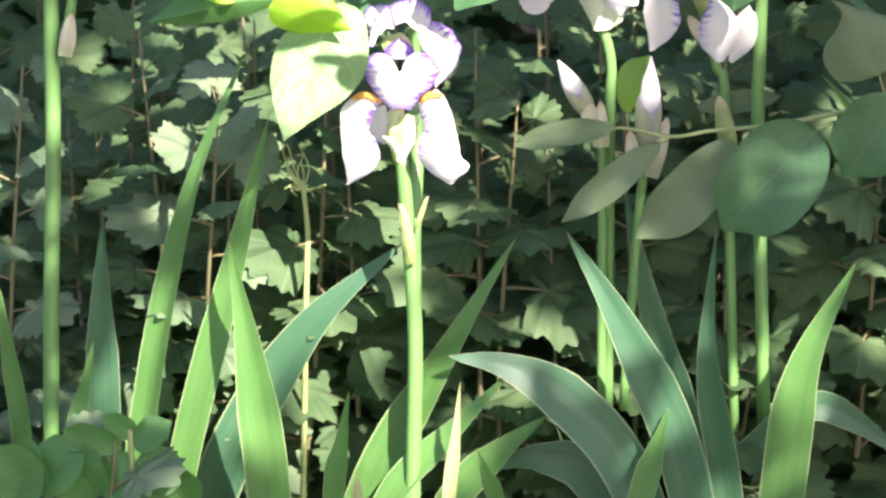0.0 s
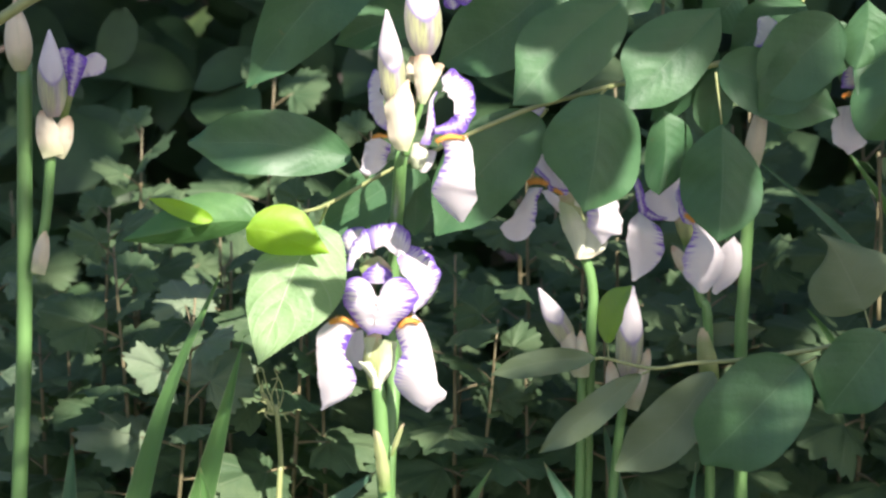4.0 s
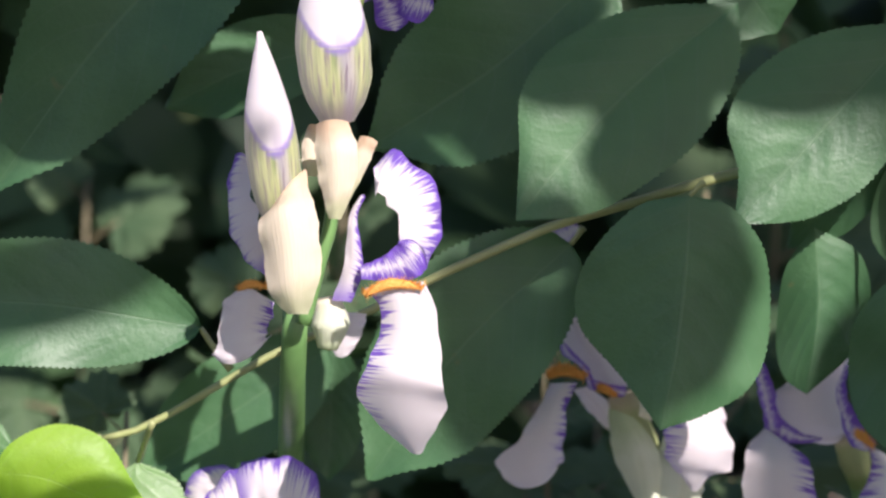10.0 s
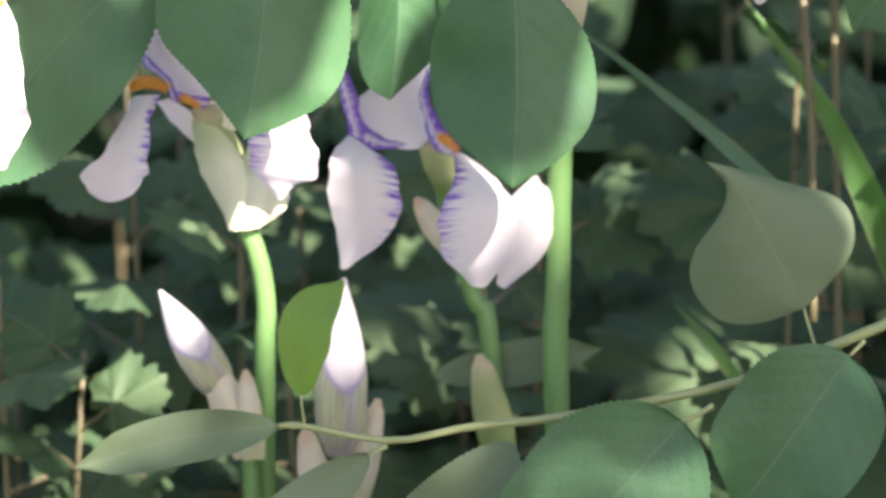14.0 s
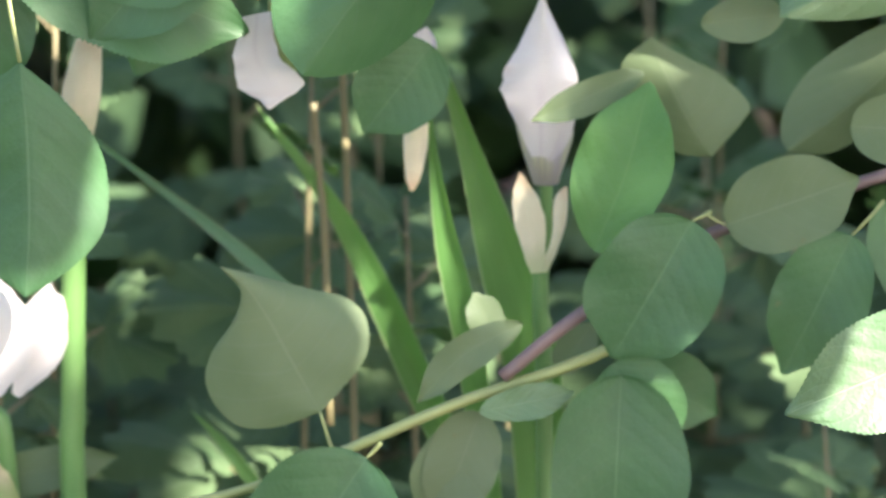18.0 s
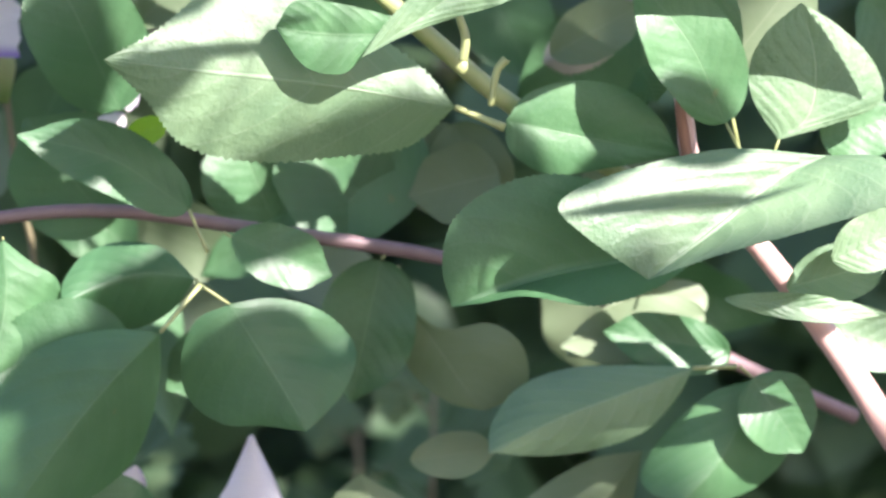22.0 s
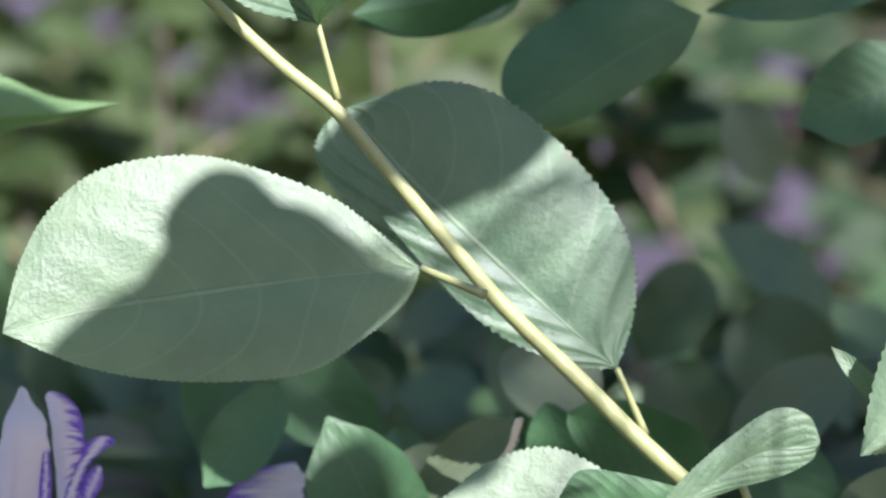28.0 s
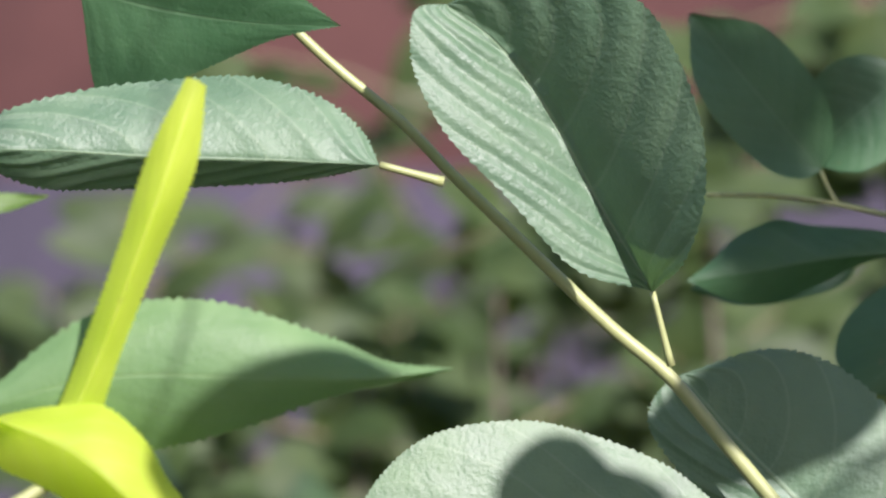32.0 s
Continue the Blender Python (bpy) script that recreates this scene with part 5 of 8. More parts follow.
sheet(flower, "fall", [(0.0047, 0.0440, 0.5995), (0.0060, 0.0368, 0.5912), (0.0011, 0.0296, 0.5810), (-0.0013, 0.0280, 0.5697), (0.0012, 0.0320, 0.5549), (0.0098, 0.0360, 0.5442)], [(0.0132, 0.0440, 0.5949), (0.0218, 0.0384, 0.5886), (0.0276, 0.0328, 0.5823), (0.0311, 0.0312, 0.5733), (0.0291, 0.0336, 0.5565), (0.0204, 0.0360, 0.5431)], FALL, side=-1, bulge=0.24, ruffle=0.03)
sheet(flower, "petal", [(0.0289, 0.0420, 0.5804), (0.0279, 0.0420, 0.5669), (0.0213, 0.0420, 0.5430)], [(0.0386, 0.0480, 0.5884), (0.0454, 0.0480, 0.5798), (0.0478, 0.0480, 0.5692), (0.0423, 0.0480, 0.5540), (0.0263, 0.0480, 0.5405)], PALE, ruffle=0.04, bulge=0.24, side=2)
beard(flower, [(-0.0008, 0.0340, 0.6061), (0.0022, 0.0340, 0.6045), (0.0061, 0.0340, 0.6008)], 0.0040)
spathe(iris_d, (0.0259, 0.0500, 0.4679), (0.0161, 0.0500, 0.5130), 0.0157, mat=SPATHE_GREEN, label="green sheath leaf")

iris_e = thing("iris_plant", (0.0477, 0.0500, 0), "tall thick iris stalk with a spent sheath", "iris", "irises in the bed")
stalk(iris_e, [(0.0549, 0.0500, 0.6925), (0.0502, 0.0500, 0.6369), (0.0486, 0.0500, 0.5973), (0.0480, 0.0500, 0.5387), (0.0481, 0.0500, 0.4891), (0.0595, 0.0500, 0.2305)], 0.0099, 0.0112)
spathe(iris_e, (0.0487, 0.0450, 0.6425), (0.0569, 0.0450, 0.6979), 0.0157)

iris_f = thing("iris_plant", (-0.0800, 0.0500, 0), "pair of small furled iris buds", "iris", "irises in the bed")
stalk(iris_f, [(-0.0872, 0.0500, 0.4947), (-0.0781, 0.0500, 0.4733), (-0.0761, 0.0500, 0.4208), (-0.0735, 0.0500, 0.2509)], 0.0067, 0.0081)
bud(iris_f, (-0.0872, 0.0500, 0.4947), (-0.1140, 0.0500, 0.5397), 0.0180)
spathe(iris_f, (-0.0770, 0.0450, 0.4721), (-0.0940, 0.0450, 0.5124), 0.0168)
spathe(iris_f, (-0.0758, 0.0420, 0.4705), (-0.0791, 0.0420, 0.5083), 0.0112)

iris_g = thing("iris_plant", (-0.0399, 0.0400, 0), "white furled iris bud with violet seam", "iris", "irises in the bed")
stalk(iris_g, [(-0.0400, 0.0500, 0.4707), (-0.0412, 0.0500, 0.4540), (-0.0460, 0.0500, 0.4206), (-0.0559, 0.0500, 0.2507)], 0.0076, 0.0081)
bud(iris_g, (-0.0413, 0.0400, 0.4731), (-0.0392, 0.0400, 0.5466), 0.0220)
spathe(iris_g, (-0.0483, 0.0400, 0.4494), (-0.0550, 0.0400, 0.4850), 0.0134)
spathe(iris_g, (-0.0367, 0.0450, 0.4457), (-0.0250, 0.0450, 0.4955), 0.0135)

iris_h = thing("iris_plant", (-0.5199, 0.0200, 0), "tall iris stalk with fading flower and bud", "iris", "irises in the bed")
stalk(iris_h, [(-0.5230, 0.0200, 0.7091), (-0.5205, 0.0200, 0.6037), (-0.5181, 0.0200, 0.4650), (-0.5196, 0.0200, 0.3331), (-0.5195, 0.0200, 0.1354)], 0.0124, 0.0133)
stalk(iris_h, [(-0.4995, 0.0100, 0.6386), (-0.5027, 0.0100, 0.5834), (-0.5107, 0.0100, 0.5415)], 0.0088, 0.0080)
spathe(iris_h, (-0.5071, 0.0050, 0.5427), (-0.5020, 0.0050, 0.5774), 0.0132)
spathe(iris_h, (-0.4967, 0.0000, 0.6382), (-0.5066, 0.0000, 0.6744), 0.0199)
spathe(iris_h, (-0.4957, 0.0040, 0.6376), (-0.4852, 0.0040, 0.6700), 0.0177)
bud(iris_h, (-0.4975, 0.0000, 0.6702), (-0.5023, 0.0000, 0.7383), 0.0229)
bud(iris_h, (-0.5255, 0.0150, 0.7029), (-0.5314, 0.0150, 0.7596), 0.0221, mat=SPATHE, label="papery dry sheath")
flower = part("flower", tube([(-0.4912, 0.0200, 0.6647), (-0.4872, 0.0200, 0.6878), (-0.4853, 0.0200, 0.7016)], [0.003, 0.004, 0.003], 6, 8), SPATHE_GREEN, iris_h, "crumpled fading violet flower")
petal(flower, "petal", [(-0.4851, 0.0200, 0.6924), (-0.4786, 0.0200, 0.7041), (-0.4585, 0.0200, 0.7128)], 0.0177, PALE, shape="fan", ruffle=0.1)
petal(flower, "petal", [(-0.4846, 0.0150, 0.6933), (-0.4881, 0.0150, 0.7068), (-0.4930, 0.0150, 0.7226)], 0.0159, VIOLET, shape="fan", ruffle=0.1)
petal(flower, "petal", [(-0.4855, 0.0120, 0.6846), (-0.4823, 0.0120, 0.7030), (-0.4805, 0.0120, 0.7191)], 0.0159, VIOLET, shape="fan", ruffle=0.1)

iris_i = thing("iris_plant", (0.1312, 0.0800, 0), "pale iris flower half hidden by leaves", "iris", "irises in the bed")
stalk(iris_i, [(0.1504, 0.1000, 0.6514), (0.1526, 0.1000, 0.6229), (0.1548, 0.1000, 0.5967), (0.1568, 0.1000, 0.5153)], 0.0032, 0.0037, mat=MUM_STEM)
flower = part("flower", tube([(0.1322, 0.0000, 0.6756), (0.1301, 0.0000, 0.6983), (0.1279, 0.0000, 0.7164)], [0.004, 0.006, 0.004], 6, 8), SPATHE_GREEN, iris_i, "pale iris flower with a violet throat")
sheet(flower, "standard", [(0.1156, -0.0100, 0.7200), (0.1166, -0.0100, 0.7316), (0.1189, -0.0100, 0.7433)], [(0.1299, -0.0100, 0.7197), (0.1300, -0.0100, 0.7337), (0.1200, -0.0100, 0.7433)], STANDARD)
sheet(flower, "fall", [(0.1136, -0.0120, 0.7054), (0.1097, -0.0120, 0.6881), (0.1129, -0.0120, 0.6757), (0.1218, -0.0120, 0.6687)], [(0.1248, -0.0120, 0.7075), (0.1273, -0.0120, 0.6912), (0.1375, -0.0120, 0.6775), (0.1254, -0.0120, 0.6680)], PALE, ruffle=0.06, side=2)
beard(flower, [(0.1261, -0.0240, 0.7183), (0.1215, -0.0260, 0.7183), (0.1171, -0.0260, 0.7161)], 0.0039)

iris_j = thing("iris_plant", (0.2373, 0.0300, 0), "white furled iris bud above a papery spathe", "iris", "irises in the bed")
stalk(iris_j, [(0.2369, 0.0300, 0.5944), (0.2369, 0.0300, 0.5757), (0.2386, 0.0300, 0.5330), (0.2401, 0.0300, 0.3381)], 0.0067, 0.0076)
bud(iris_j, (0.2381, 0.0250, 0.6297), (0.2364, 0.0250, 0.7054), 0.0276, mat=BUD_WHITE, late=True, label="opening white bud, streaked at the base")
stalk(iris_j, [(0.2391, 0.0300, 0.6339), (0.2389, 0.0300, 0.6083), (0.2367, 0.0300, 0.5897)], 0.0054, 0.0054)
sheet(iris_j, "petal", [(0.2313, 0.0140, 0.6427), (0.2208, 0.0140, 0.6647), (0.2190, 0.0140, 0.6751), (0.2254, 0.0140, 0.6876), (0.2349, 0.0140, 0.7067)], [(0.2382, 0.0140, 0.6426), (0.2473, 0.0140, 0.6643), (0.2488, 0.0140, 0.6757), (0.2449, 0.0140, 0.6861), (0.2363, 0.0140, 0.7062)], PALE, ruffle=0.05, bulge=0.3, side=2, label="outer white petal, ragged at the edge")
sheet(iris_j, "spathe", [(0.2312, 0.0160, 0.5945), (0.2270, 0.0160, 0.6066), (0.2236, 0.0160, 0.6229), (0.2261, 0.0160, 0.6371)], [(0.2357, 0.0160, 0.5948), (0.2375, 0.0160, 0.6110), (0.2348, 0.0160, 0.6245), (0.2302, 0.0160, 0.6320)], SPATHE, bulge=0.25, label="papery bract")
sheet(iris_j, "spathe", [(0.2341, 0.0180, 0.5945), (0.2396, 0.0180, 0.6078), (0.2407, 0.0180, 0.6233), (0.2432, 0.0180, 0.6286)], [(0.2383, 0.0180, 0.5944), (0.2431, 0.0180, 0.6059), (0.2462, 0.0180, 0.6174), (0.2462, 0.0180, 0.6299)], SPATHE, bulge=0.25, label="papery bract")
sword_leaf(iris_j, [(0.2447, 0.0500, 0.3806), (0.2374, 0.0500, 0.5362), (0.2188, 0.0500, 0.6096), (0.1976, 0.0500, 0.6788)], 0.0236, roll=10)
sword_leaf(iris_j, [(0.2253, 0.0450, 0.4306), (0.2113, 0.0450, 0.5497), (0.1986, 0.0450, 0.6156), (0.1911, 0.0450, 0.6693)], 0.0135, roll=40)
petal(iris_j, "petal", [(0.1844, 0.0400, 0.6610), (0.1879, 0.0400, 0.6748), (0.1914, 0.0400, 0.6921)], 0.0116, PALE, shape="tongue")
spathe(iris_j, (0.1879, 0.0400, 0.6586), (0.1855, 0.0400, 0.6250), 0.0101)

iris_k = thing("iris_plant", (0.1304, 0.0900, 0), "iris flower glimpsed behind the shrub", "iris", "irises in the bed")
stalk(iris_k, [(0.1447, 0.1300, 0.8538), (0.1503, 0.1300, 0.8069), (0.1649, 0.1300, 0.6652), (0.1812, 0.1300, 0.0143)], 0.0032, 0.0032, mat=MUM_STEM)
flower = part("flower", tube([(0.1422, 0.1000, 0.8335), (0.1435, 0.1000, 0.8474), (0.1435, 0.1000, 0.8590)], [0.004, 0.006, 0.004], 6, 8), SPATHE_GREEN, iris_k, "pale violet iris flower, partly hidden")
sheet(flower, "standard", [(0.1231, 0.0900, 0.8528), (0.1179, 0.0900, 0.8632), (0.1262, 0.0900, 0.8746), (0.1410, 0.0900, 0.8788)], [(0.1492, 0.0850, 0.8529), (0.1492, 0.0850, 0.8633), (0.1502, 0.0850, 0.8736), (0.1493, 0.0850, 0.8789)], STANDARD, bulge=0.12, side=-1)
sheet(flower, "petal", [(0.1184, 0.0880, 0.8629), (0.1145, 0.0880, 0.8565), (0.1137, 0.0880, 0.8416), (0.1159, 0.0880, 0.8247)], [(0.1265, 0.0880, 0.8610), (0.1241, 0.0880, 0.8541), (0.1232, 0.0880, 0.8414), (0.1199, 0.0880, 0.8246)], VIOLET, ruffle=0.05)
sheet(flower, "petal", [(0.0201, 0.0300, 0.8463), (0.0233, 0.0200, 0.8920), (0.0320, 0.0300, 0.9162)], [(0.0385, 0.0200, 0.8471), (0.0427, 0.0100, 0.8960), (0.0365, 0.0300, 0.9117)], PALE, bulge=0.25, side=2)
sheet(flower, "petal", [(0.0488, 0.0220, 0.8468), (0.0441, 0.0220, 0.9006), (0.0408, 0.0220, 0.9131)], [(0.0581, 0.0180, 0.8606), (0.0568, 0.0180, 0.8997), (0.0507, 0.0180, 0.9134)], STANDARD, side=1, bulge=0.3)
sheet(flower, "petal", [(0.0468, 0.0160, 0.8653), (0.0520, 0.0160, 0.8805), (0.0599, 0.0160, 0.8960)], [(0.0543, 0.0140, 0.8699), (0.0588, 0.0140, 0.8851), (0.0713, 0.0140, 0.8961)], STANDARD, ruffle=0.08)
sheet(flower, "petal", [(0.0547, 0.0120, 0.8701), (0.0574, 0.0120, 0.8808), (0.0618, 0.0120, 0.8861)], [(0.0596, 0.0120, 0.8705), (0.0636, 0.0120, 0.8763), (0.0647, 0.0120, 0.8830)], VIOLET, ruffle=0.08)
sheet(flower, "petal", [(0.0372, 0.0100, 0.8482), (0.0386, 0.0100, 0.8727), (0.0405, 0.0100, 0.8927)], [(0.0425, 0.0100, 0.8481), (0.0439, 0.0100, 0.8726), (0.0431, 0.0100, 0.8922)], VIOLET, ruffle=0.05)

clump_a = thing("iris_leaf_clump", (-0.3690, 0.0200, 0), "fan of upright sword-shaped iris leaves, sunlit", "iris leaves", "iris leaf fans")
sword_leaf(clump_a, [(-0.3253, -0.0400, -0.0043), (-0.3360, -0.0400, 0.1853), (-0.3528, -0.0400, 0.3066), (-0.3721, -0.0400, 0.4059)], 0.0368, roll=8)
sword_leaf(clump_a, [(-0.4249, 0.0000, -0.0193), (-0.4144, 0.0000, 0.1818), (-0.3676, 0.0000, 0.3852), (-0.3426, 0.0000, 0.5017)], 0.0274, roll=20)
sword_leaf(clump_a, [(-0.4693, 0.0300, -0.0298), (-0.4447, 0.0300, 0.2301), (-0.4089, 0.0300, 0.4241), (-0.3654, 0.0300, 0.5449)], 0.0275, roll=35)
sword_leaf(clump_a, [(-0.4703, 0.0400, 0.0156), (-0.4769, 0.0400, 0.2267), (-0.4804, 0.0400, 0.3214), (-0.4792, 0.0400, 0.4024)], 0.0293, roll=15, mat=SWORD_BLUE)
sword_leaf(clump_a, [(-0.5289, 0.0200, 0.0682), (-0.5419, 0.0200, 0.2231), (-0.5543, 0.0200, 0.2962), (-0.5634, 0.0200, 0.3524)], 0.0186, roll=20)
sword_leaf(clump_a, [(-0.5131, 0.0000, 0.1222), (-0.4994, 0.0000, 0.2318), (-0.4903, 0.0000, 0.2698), (-0.4835, 0.0000, 0.3099)], 0.0159, roll=20)
sword_leaf(clump_a, [(-0.4062, 0.0500, 0.0627), (-0.3837, 0.0500, 0.1834), (-0.3154, 0.0500, 0.3088), (-0.2373, 0.0500, 0.3861)], 0.0423, roll=10, mat=SWORD_BLUE)
sword_leaf(clump_a, [(-0.2873, -0.0300, 0.0415), (-0.2857, -0.0300, 0.1923), (-0.2802, -0.0300, 0.2357), (-0.2748, -0.0300, 0.2827)], 0.0193, roll=20)

clump_b = thing("iris_leaf_clump", (-0.1506, 0.0300, 0), "arching sword-shaped iris leaves", "iris leaves", "iris leaf fans")
sword_leaf(clump_b, [(-0.3022, 0.0300, 0.0231), (-0.2623, 0.0300, 0.1776), (-0.2084, 0.0300, 0.2833), (-0.1453, 0.0300, 0.3966)], 0.0355, roll=12)
sword_leaf(clump_b, [(-0.2734, 0.0000, 0.0807), (-0.2424, 0.0000, 0.1838), (-0.1929, 0.0000, 0.2418), (-0.1458, 0.0000, 0.2933)], 0.0256, roll=20)
sword_leaf(clump_b, [(-0.2375, 0.0200, 0.0759), (-0.1928, 0.0200, 0.1773), (-0.1544, 0.0200, 0.2210), (-0.1160, 0.0200, 0.2527)], 0.0292, roll=15)
sword_leaf(clump_b, [(0.0077, 0.0000, 0.0403), (-0.0461, 0.0000, 0.2007), (-0.0975, 0.0000, 0.2677), (-0.1481, 0.0000, 0.2970), (-0.1974, 0.0000, 0.3051)], 0.0432, roll=-10, mat=SWORD_BLUE)
sword_leaf(clump_b, [(-0.1941, -0.0300, 0.0915), (-0.1933, -0.0300, 0.1956), (-0.1889, -0.0300, 0.2427), (-0.1856, -0.0300, 0.2933)], 0.0114, roll=0, mat=SWORD_DRY)
sword_leaf(clump_b, [(-0.1446, -0.0300, 0.1402), (-0.1555, -0.0300, 0.1956), (-0.1631, -0.0300, 0.2152), (-0.1725, -0.0300, 0.2375)], 0.0158, roll=20)
sword_leaf(clump_b, [(-0.0154, 0.0600, 0.0217), (-0.0742, 0.0600, 0.1790), (-0.1209, 0.0600, 0.2065), (-0.1669, 0.0600, 0.1958)], 0.0357, roll=0, mat=SWORD_BLUE)

clump_c = thing("iris_leaf_clump", (0.0224, 0.0300, 0), "fan of sword-shaped iris leaves in half shade", "iris leaves", "iris leaf fans")
sword_leaf(clump_c, [(0.0362, -0.0200, -0.0007), (-0.0030, -0.0200, 0.2165), (-0.0530, -0.0200, 0.3323), (-0.1034, -0.0200, 0.4155)], 0.0387, roll=8, mat=SWORD_BLUE)
sword_leaf(clump_c, [(0.0414, 0.0600, -0.0253), (-0.0034, 0.0600, 0.2142), (-0.0285, 0.0600, 0.3086), (-0.0585, 0.0600, 0.4302)], 0.0357, roll=10, mat=SWORD_BLUE)
sword_leaf(clump_c, [(0.0548, 0.0000, -0.0064), (0.0316, 0.0000, 0.1932), (0.0131, 0.0000, 0.3056), (0.0160, 0.0000, 0.4152)], 0.0274, roll=25, mat=SWORD_BLUE)
sword_leaf(clump_c, [(0.0546, -0.0100, -0.0033), (0.0748, -0.0100, 0.1970), (0.0901, -0.0100, 0.3053), (0.1293, -0.0100, 0.3938)], 0.0388, roll=15)
sword_leaf(clump_c, [(-0.0617, -0.0300, 0.0950), (-0.0388, -0.0300, 0.1986), (-0.0283, -0.0300, 0.2373), (-0.0187, -0.0300, 0.2741)], 0.0219, roll=15)
sword_leaf(clump_c, [(0.0447, 0.0400, 0.2207), (0.0942, 0.0400, 0.2599), (0.1357, 0.0400, 0.2467), (0.1919, 0.0400, 0.2054)], 0.0249, roll=0, mat=SWORD_BLUE)
sword_leaf(clump_c, [(-0.2677, -0.0300, 0.1370), (-0.2674, -0.0300, 0.1928), (-0.2677, -0.0300, 0.2125)], 0.0097, roll=0, mat=SWORD_DRY)

clump_d = thing("iris_leaf_clump", (0.1561, 0.1000, 0), "iris leaves leaning through the foliage", "iris leaves", "iris leaf fans")
sword_leaf(clump_d, [(0.2505, 0.1000, 0.4158), (0.2029, 0.1000, 0.5142), (0.1654, 0.1000, 0.5965), (0.1259, 0.1000, 0.6518)], 0.0142, roll=20)
sword_leaf(clump_d, [(0.1611, 0.0800, 0.5565), (0.1379, 0.0800, 0.5760), (0.1032, 0.0800, 0.6063), (0.0323, 0.0800, 0.6616)], 0.0068, roll=0, mat=SWORD_BLUE)
sword_leaf(clump_d, [(0.2457, 0.0300, 0.3997), (0.2295, 0.0300, 0.4528), (0.2214, 0.0300, 0.4768), (0.2215, 0.0300, 0.4906)], 0.0167, roll=10)
sword_leaf(clump_d, [(0.1458, 0.1000, 0.4647), (0.1266, 0.1000, 0.4890), (0.1123, 0.1000, 0.5084), (0.0985, 0.1000, 0.5229)], 0.0060, roll=10)

# ---------------------------------------------------------------- shrub
shrub = thing("shrub", (0.620, 0.15, 0), "spreading shrub with oval saw-toothed green leaves", "shrub")
main = part("branch", tube([(0.5248, 0.0400, 0.5555), (0.5016, -0.0400, 0.6755), (0.4776, -0.0600, 0.7177), (0.4560, -0.0600, 0.7508), (0.4265, -0.0600, 0.7894), (0.4018, -0.0600, 0.8177), (0.3968, -0.0600, 0.8422), (0.3939, -0.0600, 0.8621)], [0.00684, 0.00485, 0.00287], 28, 9), RED_BARK, shrub, "reddish smooth bark branch")
shoot = part("branch", tube([(0.4036, -0.0500, 0.7987), (0.3338, -0.0500, 0.8426), (0.3038, -0.0500, 0.8669), (0.2708, -0.0500, 0.8967), (0.2464, -0.0500, 0.9211), (0.2178, -0.0500, 0.9487), (0.1958, -0.0500, 0.9739), (0.1718, -0.0500, 1.0023), (0.1510, -0.0500, 1.0267), (0.1292, -0.0500, 1.0446), (0.1075, -0.0500, 1.0648), (0.0858, -0.0500, 1.0855), (0.0663, -0.0500, 1.1042), (0.0468, -0.0500, 1.1239), (0.0174, -0.0500, 1.1480), (-0.0121, -0.0500, 1.1760)], [0.0042, 0.0029, 0.0019], 60, 10), TWIG, shrub, "yellow-green young shoot")
brown = part("branch", tube([(0.0485, 0.0000, 0.7873), (0.1040, 0.0000, 0.7931), (0.1464, 0.0000, 0.7996), (0.1844, 0.0000, 0.7996), (0.2259, 0.0000, 0.7934), (0.3083, 0.0000, 0.7796), (0.3796, 0.0300, 0.7574), (0.4417, 0.0500, 0.7256), (0.4911, 0.0600, 0.7021)], [0.00265, 0.00287, 0.00309], 28, 9), BARK, shrub, "brown-violet slender branch")
low = part("branch", tube([(0.2890, -0.0300, 0.5904), (0.2490, -0.0300, 0.5689), (0.1972, -0.0300, 0.5520), (0.1475, -0.0300, 0.5316), (0.1105, -0.0300, 0.5180), (0.0478, -0.0300, 0.5057), (0.0096, -0.0300, 0.5014), (-0.0218, -0.0300, 0.4958), (-0.0576, -0.0300, 0.5022), (-0.0661, -0.0300, 0.5013)], [0.00265, 0.00188, 0.00110], 28, 9), TWIG, shrub, "thin green twig")
lowred = part("branch", tube([(0.4039, 0.0300, 0.6377), (0.3024, 0.0000, 0.6127), (0.2462, -0.0300, 0.5870), (0.2147, -0.0300, 0.5620)], [0.00243, 0.00265, 0.00287], 28, 9), BARK, shrub, "")
upper = part("branch", tube([(0.1216, 0.0100, 0.7595), (0.0476, -0.0100, 0.7429), (-0.0133, -0.0100, 0.7263), (-0.0549, -0.0100, 0.7164), (-0.0891, -0.0100, 0.7054), (-0.1234, -0.0100, 0.6944), (-0.1552, -0.0100, 0.6797), (-0.1724, -0.0100, 0.6711), (-0.1982, -0.0100, 0.6570), (-0.2339, -0.0100, 0.6396), (-0.2808, -0.0100, 0.6108), (-0.3006, -0.0100, 0.6041)], [0.00245, 0.00190, 0.00135], 28, 9), TWIG, shrub, "thin sunlit twig")
top = part("branch", tube([(0.0848, 0.0300, 0.7808), (0.0022, 0.0300, 0.7880), (-0.0397, 0.0300, 0.7899), (-0.0945, 0.0300, 0.7922)], [0.00269, 0.00233, 0.00196], 28, 9), TWIG, shrub, "")
shrub_leaf(upper, (-0.2606, -0.0300, 0.6534), (-0.3900, -0.0300, 0.6588), 0.0515, shape="elliptic", bend=0.04, stalk=(-0.2484, -0.0300, 0.6370))
